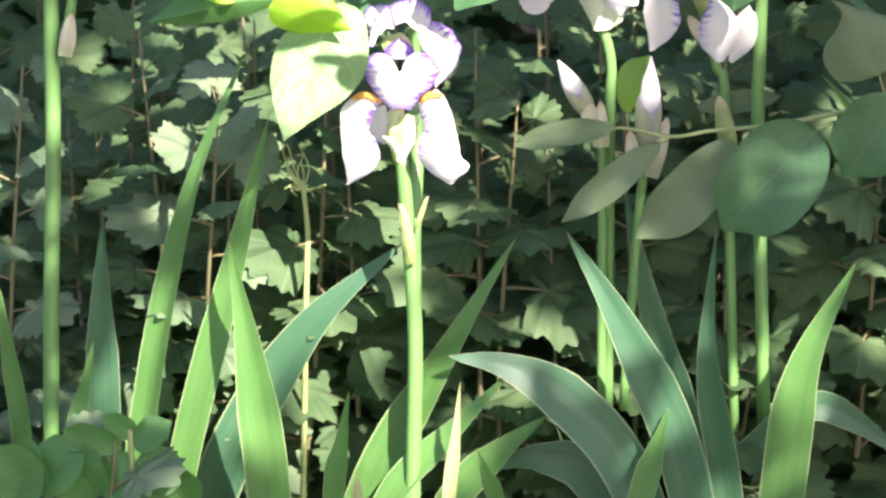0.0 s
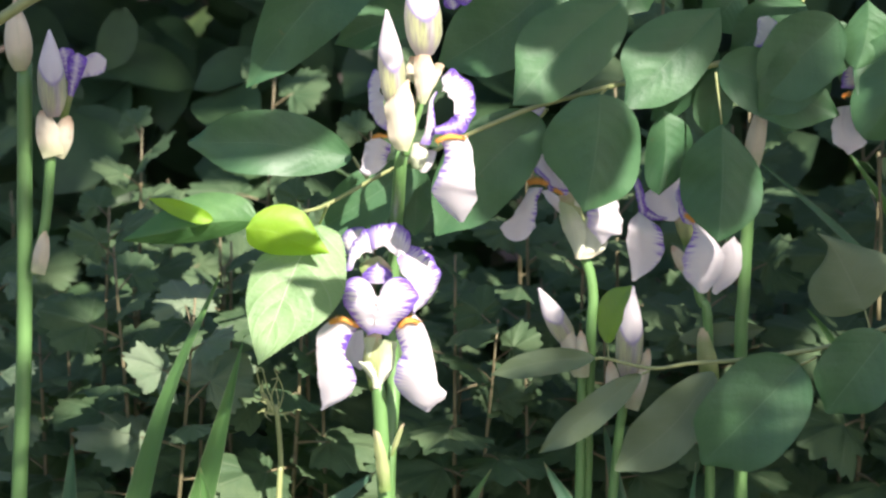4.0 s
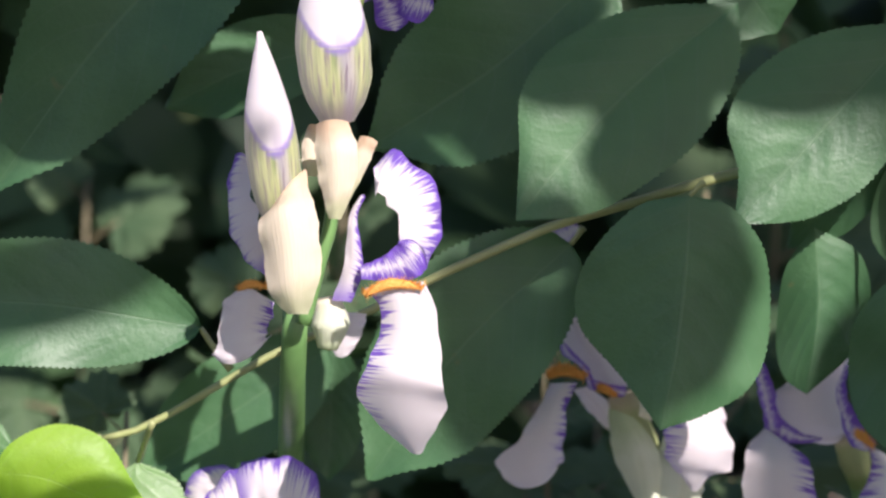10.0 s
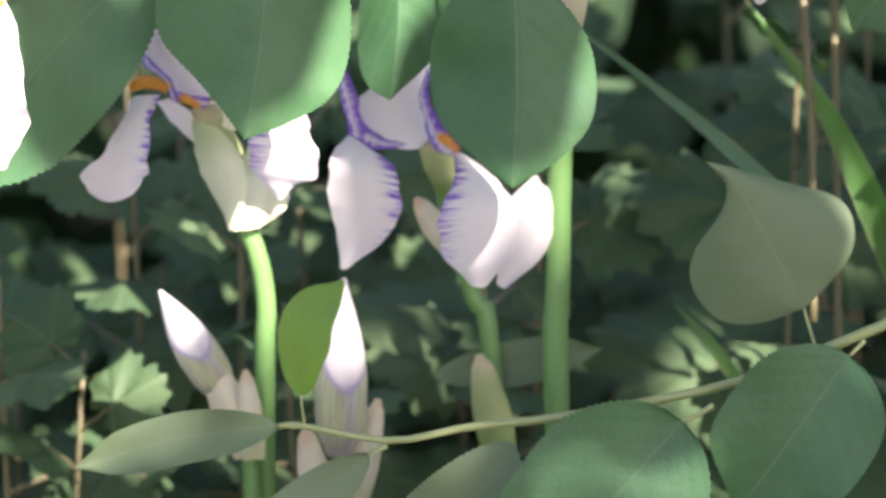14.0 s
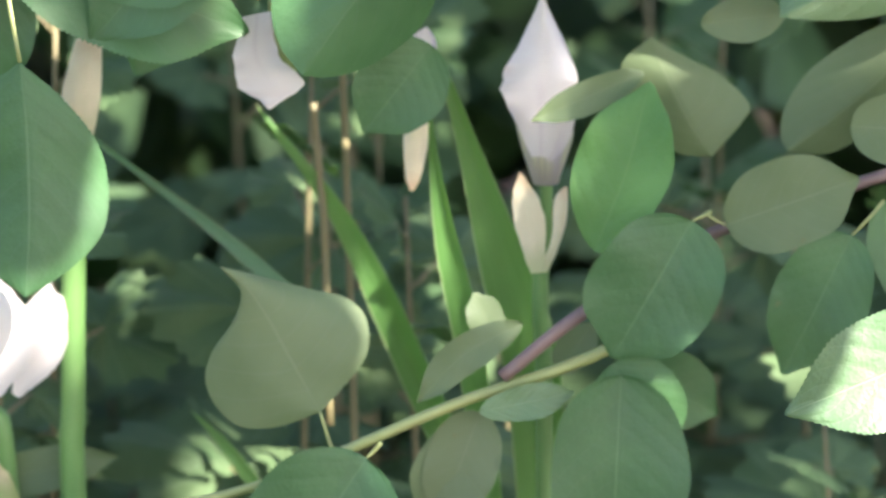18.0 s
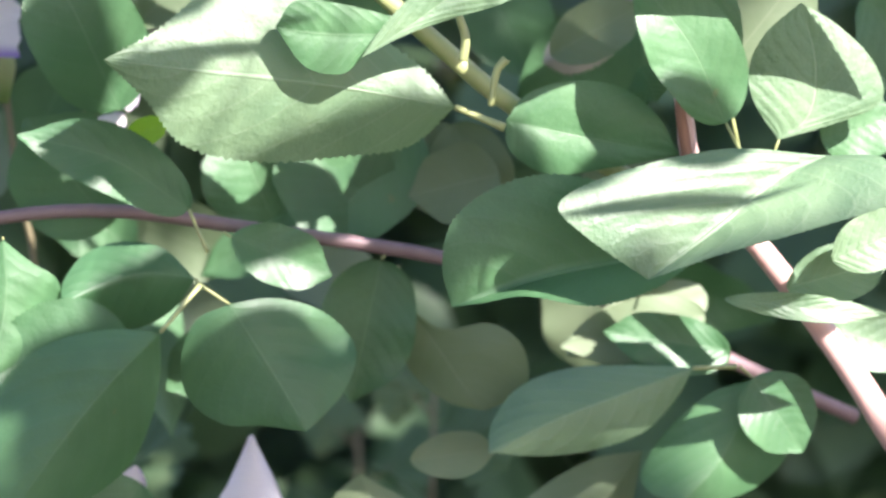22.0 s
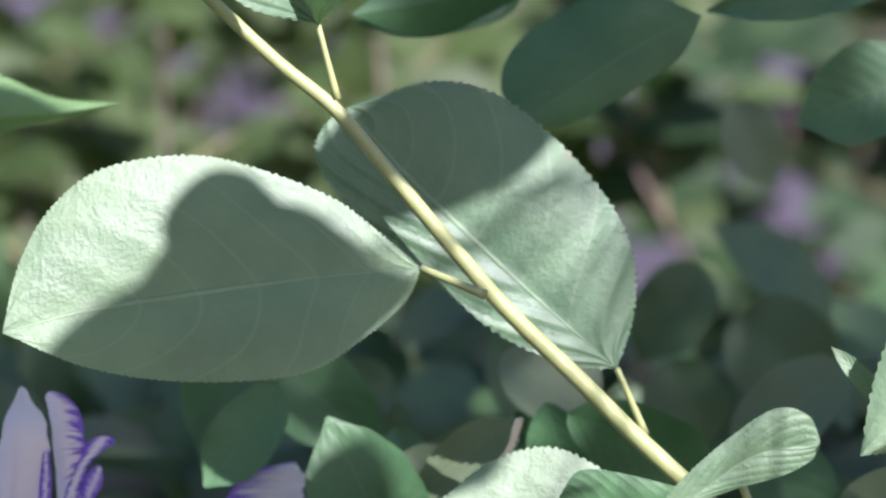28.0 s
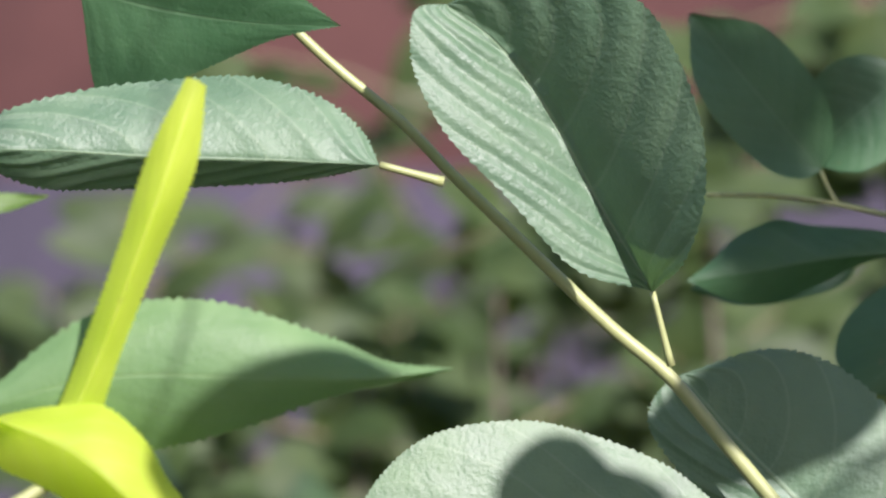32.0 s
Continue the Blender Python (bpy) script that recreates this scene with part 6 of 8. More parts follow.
folded_leaf(upper, [(-0.3301, -0.0300, 0.5992), (-0.3616, -0.0317, 0.5983), (-0.3992, -0.0333, 0.5892), (-0.4385, -0.0350, 0.5800)], [(-0.3301, -0.0300, 0.5992), (-0.3435, -0.0253, 0.6155), (-0.3662, -0.0207, 0.6192), (-0.3887, -0.0160, 0.6136), (-0.4132, -0.0223, 0.5994), (-0.4282, -0.0287, 0.5872), (-0.4385, -0.0350, 0.5800)], [(-0.3301, -0.0300, 0.5992), (-0.3525, -0.0240, 0.5875), (-0.3783, -0.0180, 0.5789), (-0.4092, -0.0265, 0.5772), (-0.4385, -0.0350, 0.5800)], mat=LEAF_HERB, stalk=(-0.2991, -0.0300, 0.6085))
shrub_leaf(upper, (-0.3677, -0.0360, 0.5996), (-0.4179, -0.0360, 0.6148), 0.0141, shape="pointed", mat=LEAF_LIME)
folded_leaf(upper, [(-0.3400, -0.0616, 0.5995), (-0.3196, -0.0599, 0.5975), (-0.2982, -0.0596, 0.5894), (-0.2744, -0.0589, 0.5820)], [(-0.3400, -0.0616, 0.5995), (-0.3308, -0.0575, 0.6117), (-0.3136, -0.0540, 0.6182), (-0.2958, -0.0535, 0.6124), (-0.2838, -0.0565, 0.5955), (-0.2744, -0.0589, 0.5820)], [(-0.3400, -0.0616, 0.5995), (-0.3376, -0.0523, 0.5852), (-0.3199, -0.0491, 0.5774), (-0.2949, -0.0515, 0.5782), (-0.2744, -0.0589, 0.5820)], puff=0.12, label="translucent yellow-green young leaf", mat=LEAF_LIME)
folded_leaf(upper, [(-0.2848, -0.0272, 0.5988), (-0.3017, -0.0422, 0.5667), (-0.3138, -0.0569, 0.5330), (-0.3264, -0.0737, 0.4945)], [(-0.2848, -0.0272, 0.5988), (-0.3097, -0.0368, 0.5841), (-0.3308, -0.0447, 0.5725), (-0.3384, -0.0559, 0.5462), (-0.3349, -0.0649, 0.5212), (-0.3264, -0.0737, 0.4945)], [(-0.2848, -0.0272, 0.5988), (-0.2685, -0.0277, 0.5906), (-0.2629, -0.0345, 0.5704), (-0.2634, -0.0435, 0.5469), (-0.2791, -0.0540, 0.5259), (-0.3055, -0.0647, 0.5090), (-0.3264, -0.0737, 0.4945)], label="sunlit pale green leaf", mat=LEAF_SUNNY, stalk=(-0.2775, -0.0500, 0.6190))
shrub_leaf(upper, (-0.2367, -0.0200, 0.8305), (-0.3453, -0.0200, 0.7026), 0.0654, shape="pointed", bend=0.04)
shrub_leaf(upper, (-0.2086, 0.0300, 0.7588), (-0.2808, 0.0300, 0.7315), 0.0377, shape="ovate", bend=0.05)
shrub_leaf(top, (-0.1054, 0.0150, 0.7938), (-0.1982, 0.0150, 0.7197), 0.0725, shape="ovate", bend=-0.04)
folded_leaf(top, [(-0.0531, -0.0133, 0.7853), (-0.0926, -0.0257, 0.7537), (-0.1209, -0.0369, 0.7224), (-0.1373, -0.0441, 0.7013)], [(-0.0531, -0.0133, 0.7853), (-0.0935, -0.0185, 0.7824), (-0.1224, -0.0250, 0.7696), (-0.1365, -0.0314, 0.7508), (-0.1367, -0.0375, 0.7270), (-0.1373, -0.0441, 0.7013)], [(-0.0531, -0.0133, 0.7853), (-0.0524, -0.0199, 0.7590), (-0.0675, -0.0284, 0.7320), (-0.0914, -0.0359, 0.7132), (-0.1106, -0.0404, 0.7040), (-0.1373, -0.0441, 0.7013)])
folded_leaf(top, [(0.0195, -0.0046, 0.7787), (-0.0139, -0.0176, 0.7423), (-0.0329, -0.0252, 0.7206), (-0.0524, -0.0326, 0.7004)], [(0.0195, -0.0046, 0.7787), (-0.0197, -0.0102, 0.7739), (-0.0462, -0.0170, 0.7587), (-0.0560, -0.0230, 0.7395), (-0.0513, -0.0273, 0.7204), (-0.0524, -0.0326, 0.7004)], [(0.0195, -0.0046, 0.7787), (0.0203, -0.0118, 0.7499), (0.0015, -0.0219, 0.7186), (-0.0177, -0.0275, 0.7053), (-0.0323, -0.0300, 0.7015), (-0.0524, -0.0326, 0.7004)])
folded_leaf(upper, [(-0.0699, -0.0400, 0.7126), (-0.0707, -0.0433, 0.6869), (-0.0735, -0.0467, 0.6539), (-0.0790, -0.0500, 0.6213)], [(-0.0699, -0.0400, 0.7126), (-0.0897, -0.0371, 0.7079), (-0.1071, -0.0343, 0.6893), (-0.1136, -0.0314, 0.6730), (-0.1112, -0.0329, 0.6576), (-0.0977, -0.0386, 0.6431), (-0.0887, -0.0443, 0.6331), (-0.0790, -0.0500, 0.6213)], [(-0.0699, -0.0400, 0.7126), (-0.0545, -0.0366, 0.7083), (-0.0410, -0.0331, 0.6923), (-0.0373, -0.0297, 0.6694), (-0.0391, -0.0311, 0.6471), (-0.0467, -0.0374, 0.6346), (-0.0621, -0.0437, 0.6266), (-0.0790, -0.0500, 0.6213)], stalk=(-0.0646, -0.0400, 0.7183))
shrub_leaf(upper, (-0.1165, 0.0000, 0.6857), (-0.1946, 0.0000, 0.5885), 0.0672, shape="ovate", bend=0.05, stalk=(-0.1117, 0.0000, 0.6926))
shrub_leaf(upper, (-0.2152, 0.0600, 0.6300), (-0.2909, 0.0600, 0.5758), 0.0482, shape="ovate")
shrub_leaf(upper, (-0.2133, 0.0700, 0.6308), (-0.2147, 0.0700, 0.5735), 0.0280, shape="elliptic")
folded_leaf(upper, [(0.0244, -0.0450, 0.6941), (0.0264, -0.0483, 0.6668), (0.0269, -0.0517, 0.6339), (0.0253, -0.0550, 0.6027)], [(0.0244, -0.0450, 0.6941), (0.0077, -0.0373, 0.6803), (-0.0039, -0.0297, 0.6631), (-0.0060, -0.0220, 0.6414), (-0.0022, -0.0330, 0.6254), (0.0088, -0.0440, 0.6153), (0.0253, -0.0550, 0.6027)], [(0.0244, -0.0450, 0.6941), (0.0405, -0.0440, 0.6797), (0.0542, -0.0430, 0.6618), (0.0586, -0.0420, 0.6438), (0.0559, -0.0463, 0.6266), (0.0439, -0.0507, 0.6138), (0.0253, -0.0550, 0.6027)], stalk=(0.0180, -0.0400, 0.7337))
folded_leaf(upper, [(-0.0206, 0.0000, 0.6951), (-0.0179, -0.0025, 0.6627), (-0.0218, -0.0050, 0.6285)], [(-0.0206, 0.0000, 0.6951), (-0.0315, 0.0050, 0.6771), (-0.0343, 0.0100, 0.6488), (-0.0308, 0.0025, 0.6342), (-0.0218, -0.0050, 0.6285)], [(-0.0206, 0.0000, 0.6951), (-0.0025, 0.0050, 0.6843), (0.0030, 0.0100, 0.6631), (-0.0040, 0.0025, 0.6449), (-0.0218, -0.0050, 0.6285)])
shrub_leaf(upper, (0.0219, 0.0100, 0.7285), (0.0142, 0.0100, 0.6740), 0.0315, shape="elliptic")
shrub_leaf(upper, (0.0196, 0.0200, 0.7406), (-0.0308, 0.0200, 0.6829), 0.0293, shape="elliptic")
shrub_leaf(upper, (0.0201, -0.0200, 0.7369), (0.1152, -0.0200, 0.7003), 0.0558, shape="ovate")
shrub_leaf(upper, (0.1115, -0.0300, 0.7762), (0.0522, -0.0300, 0.7151), 0.0624, shape="ovate")
shrub_leaf(upper, (0.1849, -0.0300, 0.7254), (0.1216, -0.0300, 0.7497), 0.0668, shape="ovate")
shrub_leaf(upper, (0.0852, 0.0200, 0.7806), (0.0289, 0.0200, 0.7374), 0.0495, shape="ovate")
shrub_leaf(top, (-0.0565, 0.0300, 0.7940), (-0.0367, 0.0300, 0.7681), 0.0415, shape="ovate")
shrub_leaf(top, (0.0339, 0.0300, 0.7861), (0.0127, 0.0300, 0.7549), 0.0415, shape="ovate")
folded_leaf(low, [(0.1422, -0.0300, 0.5493), (0.1322, -0.0312, 0.5681), (0.1210, -0.0325, 0.5891), (0.1121, -0.0337, 0.6021), (0.1021, -0.0350, 0.6098)], [(0.1422, -0.0300, 0.5493), (0.1233, -0.0271, 0.5427), (0.1078, -0.0243, 0.5443), (0.0980, -0.0214, 0.5577), (0.0992, -0.0221, 0.5715), (0.1080, -0.0264, 0.5859), (0.1112, -0.0307, 0.5981), (0.1021, -0.0350, 0.6098)], [(0.1422, -0.0300, 0.5493), (0.1508, -0.0275, 0.5577), (0.1610, -0.0250, 0.5707), (0.1617, -0.0225, 0.5839), (0.1546, -0.0200, 0.5927), (0.1375, -0.0238, 0.5984), (0.1238, -0.0275, 0.6029), (0.1123, -0.0312, 0.6068), (0.1021, -0.0350, 0.6098)], mat=LEAF_GREY, puff=0.08, label="grey-green heart-shaped leaf seen from below", stalk=(0.1475, -0.0300, 0.5316))
shrub_leaf(low, (-0.0661, -0.0400, 0.5047), (-0.1465, -0.0400, 0.4870), 0.0216, shape="elliptic", bend=0.04, mat=LEAF_GREY, stalk=(-0.0577, -0.0400, 0.5041))
shrub_leaf(low, (-0.0571, -0.0300, 0.5144), (-0.0400, -0.0300, 0.5612), 0.0257, shape="elliptic", bend=-0.12, roll=35, mat=LEAF_THIN, stalk=(-0.0554, -0.0300, 0.5022))
shrub_leaf(low, (-0.0296, -0.0400, 0.4929), (-0.1068, -0.0400, 0.4265), 0.0258, shape="elliptic", mat=LEAF_GREY, stalk=(-0.0230, -0.0400, 0.4964))
shrub_leaf(low, (0.0272, -0.0300, 0.4947), (-0.0467, -0.0300, 0.4131), 0.0468, shape="elliptic", bend=-0.06, mat=LEAF_GREY)
shrub_leaf(low, (0.0936, -0.0500, 0.5084), (0.0204, -0.0500, 0.4254), 0.0763, shape="round", stalk=(0.1057, -0.0500, 0.5149))
shrub_leaf(low, (-0.0018, 0.0700, 0.4991), (0.0672, 0.0700, 0.5106), 0.0189, shape="elliptic", mat=LEAF_GREY)
shrub_leaf(low, (0.1590, -0.0500, 0.5349), (0.1148, -0.0500, 0.4703), 0.0659, shape="ovate", stalk=(0.1647, -0.0500, 0.5411))
shrub_leaf(low, (0.2102, -0.0200, 0.5394), (0.1814, -0.0200, 0.5037), 0.0333, shape="ovate", mat=LEAF_GREY)
shrub_leaf(lowred, (0.2874, -0.0500, 0.6278), (0.2562, -0.0500, 0.5728), 0.0523, shape="round", skew=0.0, stalk=(0.2952, -0.0500, 0.6314))
shrub_leaf(low, (0.2612, -0.0400, 0.5642), (0.2567, -0.0400, 0.4799), 0.0578, shape="ovate")
shrub_leaf(low, (0.2071, -0.0200, 0.5460), (0.1903, -0.0200, 0.5025), 0.0311, shape="ovate", mat=LEAF_GREY)
shrub_leaf(low, (0.2045, -0.0400, 0.5504), (0.2425, -0.0400, 0.5574), 0.0146, shape="elliptic", mat=LEAF_SUNLIT)
shrub_leaf(low, (0.2226, -0.0300, 0.5837), (0.1808, -0.0300, 0.5523), 0.0159, shape="elliptic", bend=0.08, mat=LEAF_GREY)
shrub_leaf(lowred, (0.2511, -0.0300, 0.6122), (0.2729, -0.0300, 0.6799), 0.0422, shape="elliptic", bend=0.03, roll=30, label="bright green young leaf", mat=LEAF_HERB)
folded_leaf(lowred, [(0.3021, 0.0000, 0.6439), (0.2929, 0.0000, 0.6584), (0.2838, 0.0000, 0.6769), (0.2769, 0.0000, 0.6930)], [(0.3021, 0.0000, 0.6439), (0.2869, 0.0060, 0.6460), (0.2705, 0.0120, 0.6625), (0.2663, 0.0060, 0.6808), (0.2769, 0.0000, 0.6930)], [(0.3021, 0.0000, 0.6439), (0.3144, 0.0032, 0.6569), (0.3181, 0.0064, 0.6641), (0.3075, 0.0064, 0.6753), (0.2933, 0.0032, 0.6835), (0.2769, 0.0000, 0.6930)], mat=LEAF_GREY)
shrub_leaf(lowred, (0.2733, -0.0100, 0.6804), (0.2281, -0.0100, 0.6614), 0.0138, shape="elliptic", mat=LEAF_GREY)
shrub_leaf(lowred, (0.2157, 0.0000, 0.5684), (0.2066, 0.0000, 0.5905), 0.0157, shape="round", mat=LEAF_GREY)
shrub_leaf(lowred, (0.3037, -0.0300, 0.6218), (0.3573, -0.0300, 0.6397), 0.0388, shape="ovate", mat=LEAF_GREY, stalk=(0.2958, -0.0300, 0.6266))
shrub_leaf(lowred, (0.3544, -0.0300, 0.6169), (0.3269, -0.0300, 0.5610), 0.0410, shape="ovate", stalk=(0.3672, -0.0300, 0.6308))
shrub_leaf(lowred, (0.3677, -0.0200, 0.6278), (0.4016, -0.0200, 0.5776), 0.0400, shape="ovate", stalk=(0.3689, -0.0200, 0.6289))
shrub_leaf(lowred, (0.3533, -0.0300, 0.6607), (0.3999, -0.0300, 0.6576), 0.0310, shape="round", mat=LEAF_GREY)
folded_leaf(lowred, [(0.3912, 0.0000, 0.6999), (0.3753, 0.0000, 0.6796), (0.3547, 0.0000, 0.6616), (0.3330, 0.0000, 0.6455)], [(0.3912, 0.0000, 0.6999), (0.3689, 0.0040, 0.6951), (0.3444, 0.0080, 0.6789), (0.3330, 0.0080, 0.6630), (0.3306, 0.0040, 0.6511), (0.3330, 0.0000, 0.6455)], [(0.3912, 0.0000, 0.6999), (0.3878, 0.0060, 0.6760), (0.3774, 0.0120, 0.6591), (0.3535, 0.0060, 0.6445), (0.3330, 0.0000, 0.6455)], mat=LEAF_GREY)
shrub_leaf(lowred, (0.4309, 0.0000, 0.6379), (0.3921, 0.0000, 0.6016), 0.0381, shape="ovate")
shrub_leaf(main, (0.4049, -0.1400, 0.6064), (0.3112, -0.1400, 0.5688), 0.0487, shape="ovate", label="sunlit pale leaf", mat=LEAF_SUNLIT)
shrub_leaf(lowred, (0.2587, -0.0300, 0.5667), (0.2804, -0.0300, 0.5271), 0.0399, shape="ovate")
shrub_leaf(lowred, (0.2706, 0.0000, 0.5578), (0.3051, 0.0000, 0.5384), 0.0336, shape="ovate")
shrub_leaf(lowred, (0.2532, -0.0100, 0.5788), (0.2385, -0.0100, 0.5584), 0.0156, shape="elliptic", mat=LEAF_GREY)
shrub_leaf(lowred, (0.2973, 0.0000, 0.6978), (0.3326, 0.0000, 0.7017), 0.0190, shape="elliptic", mat=LEAF_GREY)
folded_leaf(brown, [(0.1913, -0.0600, 0.7597), (0.1722, -0.0567, 0.7397), (0.1526, -0.0533, 0.7152), (0.1340, -0.0500, 0.6879)], [(0.1913, -0.0600, 0.7597), (0.1706, -0.0520, 0.7600), (0.1470, -0.0440, 0.7527), (0.1299, -0.0360, 0.7352), (0.1228, -0.0407, 0.7160), (0.1256, -0.0453, 0.6989), (0.1340, -0.0500, 0.6879)], [(0.1913, -0.0600, 0.7597), (0.1921, -0.0520, 0.7431), (0.1888, -0.0440, 0.7219), (0.1807, -0.0360, 0.7030), (0.1624, -0.0407, 0.6906), (0.1465, -0.0453, 0.6864), (0.1340, -0.0500, 0.6879)], stalk=(0.2080, -0.0500, 0.7765))
folded_leaf(brown, [(0.2204, -0.0400, 0.7675), (0.2291, -0.0417, 0.7532), (0.2400, -0.0433, 0.7354), (0.2502, -0.0450, 0.7173)], [(0.2204, -0.0400, 0.7675), (0.2075, -0.0367, 0.7606), (0.2020, -0.0333, 0.7447), (0.2058, -0.0300, 0.7284), (0.2187, -0.0350, 0.7193), (0.2337, -0.0400, 0.7191), (0.2502, -0.0450, 0.7173)], [(0.2204, -0.0400, 0.7675), (0.2387, -0.0360, 0.7689), (0.2570, -0.0320, 0.7636), (0.2698, -0.0280, 0.7517), (0.2706, -0.0337, 0.7412), (0.2632, -0.0393, 0.7287), (0.2502, -0.0450, 0.7173)], stalk=(0.2091, -0.0400, 0.7752))
folded_leaf(brown, [(0.2093, -0.0200, 0.7751), (0.1889, -0.0233, 0.7781), (0.1708, -0.0267, 0.7733), (0.1556, -0.0300, 0.7673)], [(0.2093, -0.0200, 0.7751), (0.1963, -0.0168, 0.7872), (0.1788, -0.0136, 0.7893), (0.1652, -0.0156, 0.7842), (0.1570, -0.0228, 0.7752), (0.1556, -0.0300, 0.7673)], [(0.2093, -0.0200, 0.7751), (0.2007, -0.0160, 0.7624), (0.1855, -0.0120, 0.7543), (0.1713, -0.0210, 0.7607), (0.1556, -0.0300, 0.7673)], stalk=(0.2113, -0.0200, 0.7725))
folded_leaf(brown, [(0.1330, -0.0300, 0.7932), (0.1339, -0.0317, 0.7745), (0.1314, -0.0333, 0.7570), (0.1261, -0.0350, 0.7396)], [(0.1330, -0.0300, 0.7932), (0.1244, -0.0268, 0.7829), (0.1168, -0.0236, 0.7693), (0.1150, -0.0246, 0.7539), (0.1194, -0.0298, 0.7434), (0.1261, -0.0350, 0.7396)], [(0.1330, -0.0300, 0.7932), (0.1442, -0.0273, 0.7838), (0.1546, -0.0247, 0.7762), (0.1567, -0.0220, 0.7640), (0.1530, -0.0263, 0.7512), (0.1392, -0.0307, 0.7432), (0.1261, -0.0350, 0.7396)], stalk=(0.1328, -0.0300, 0.7941))
shrub_leaf(brown, (0.2236, -0.0200, 0.7914), (0.2632, -0.0200, 0.7750), 0.0245, shape="elliptic", stalk=(0.2203, -0.0200, 0.7936))
shrub_leaf(brown, (0.2870, 0.0100, 0.7775), (0.2745, 0.0100, 0.7204), 0.0416, shape="ovate", stalk=(0.2893, 0.0100, 0.7809))
folded_leaf(brown, [(0.2987, 0.0100, 0.7573), (0.3099, 0.0083, 0.7413), (0.3188, 0.0067, 0.7277), (0.3277, 0.0050, 0.7164)], [(0.2987, 0.0100, 0.7573), (0.3117, 0.0053, 0.7497), (0.3292, 0.0007, 0.7523), (0.3411, -0.0040, 0.7448), (0.3450, -0.0010, 0.7306), (0.3387, 0.0020, 0.7212), (0.3277, 0.0050, 0.7164)], [(0.2987, 0.0100, 0.7573), (0.2960, 0.0150, 0.7407), (0.3024, 0.0200, 0.7284), (0.3140, 0.0125, 0.7190), (0.3277, 0.0050, 0.7164)], mat=LEAF_GREY, stalk=(0.2938, 0.0100, 0.7752))
shrub_leaf(brown, (0.2059, -0.0300, 0.8037), (0.1384, -0.0300, 0.8338), 0.0277, shape="ovate", bend=0.08, stalk=(0.2131, -0.0300, 0.7868))
folded_leaf(brown, [(0.4061, -0.0300, 0.7371), (0.3783, -0.0333, 0.7280), (0.3507, -0.0367, 0.7188), (0.3228, -0.0400, 0.7064)], [(0.4061, -0.0300, 0.7371), (0.3868, -0.0236, 0.7377), (0.3583, -0.0172, 0.7362), (0.3376, -0.0192, 0.7289), (0.3259, -0.0296, 0.7171), (0.3228, -0.0400, 0.7064)], [(0.4061, -0.0300, 0.7371), (0.3994, -0.0300, 0.7248), (0.3858, -0.0300, 0.7115), (0.3651, -0.0320, 0.7054), (0.3441, -0.0360, 0.7042), (0.3228, -0.0400, 0.7064)], mat=LEAF_SUNLIT, stalk=(0.4240, -0.0300, 0.7374))
folded_leaf(brown, [(0.4311, -0.0300, 0.7321), (0.4242, -0.0317, 0.7133), (0.4149, -0.0333, 0.6978), (0.4011, -0.0350, 0.6843)], [(0.4311, -0.0300, 0.7321), (0.4137, -0.0260, 0.7262), (0.3964, -0.0220, 0.7101), (0.3867, -0.0230, 0.6945), (0.3896, -0.0290, 0.6874), (0.4011, -0.0350, 0.6843)], [(0.4311, -0.0300, 0.7321), (0.4434, -0.0260, 0.7189), (0.4467, -0.0220, 0.7022), (0.4352, -0.0230, 0.6889), (0.4181, -0.0290, 0.6834), (0.4011, -0.0350, 0.6843)], stalk=(0.4251, -0.0300, 0.7374))
shrub_leaf(brown, (0.4232, -0.0100, 0.7410), (0.3735, -0.0100, 0.7496), 0.0223, shape="elliptic")
shrub_leaf(brown, (0.4188, 0.0100, 0.7525), (0.3591, 0.0100, 0.7409), 0.0259, shape="ovate", mat=LEAF_GREY)
shrub_leaf(brown, (0.1895, 0.0000, 0.6911), (0.1622, 0.0000, 0.6559), 0.0381, shape="ovate")
shrub_leaf(brown, (0.1201, -0.0200, 0.7708), (0.0888, -0.0200, 0.7312), 0.0445, shape="ovate")
shrub_leaf(brown, (0.1083, -0.0300, 0.7636), (0.0526, -0.0300, 0.6988), 0.0476, shape="ovate")
shrub_leaf(brown, (0.0981, 0.0200, 0.7366), (0.0728, 0.0200, 0.6767), 0.0429, shape="ovate")
shrub_leaf(brown, (0.2463, 0.0300, 0.7916), (0.2282, 0.0300, 0.8328), 0.0453, shape="ovate")
shrub_leaf(brown, (0.2874, 0.0300, 0.7841), (0.2510, 0.0300, 0.8325), 0.0499, shape="ovate")
shrub_leaf(brown, (0.1814, 0.0400, 0.7892), (0.1477, 0.0400, 0.8329), 0.0546, shape="ovate")
shrub_leaf(brown, (0.3233, 0.0400, 0.7938), (0.3002, 0.0400, 0.8308), 0.0364, shape="ovate", mat=LEAF_GREY)
shrub_leaf(brown, (0.2325, 0.0300, 0.7439), (0.2028, 0.0300, 0.7239), 0.0295, shape="ovate")
shrub_leaf(brown, (0.1840, 0.0200, 0.8377), (0.1532, 0.0200, 0.9033), 0.0474, shape="ovate")
shrub_leaf(brown, (0.1888, 0.0200, 0.8714), (0.2284, 0.0200, 0.9023), 0.0203, shape="elliptic", mat=LEAF_GREY)
shrub_leaf(brown, (0.3032, 0.0300, 0.8277), (0.2618, 0.0300, 0.7828), 0.0453, shape="ovate")
shrub_leaf(brown, (0.3360, 0.0200, 0.8099), (0.2994, 0.0200, 0.8015), 0.0339, shape="ovate", mat=LEAF_GREY)
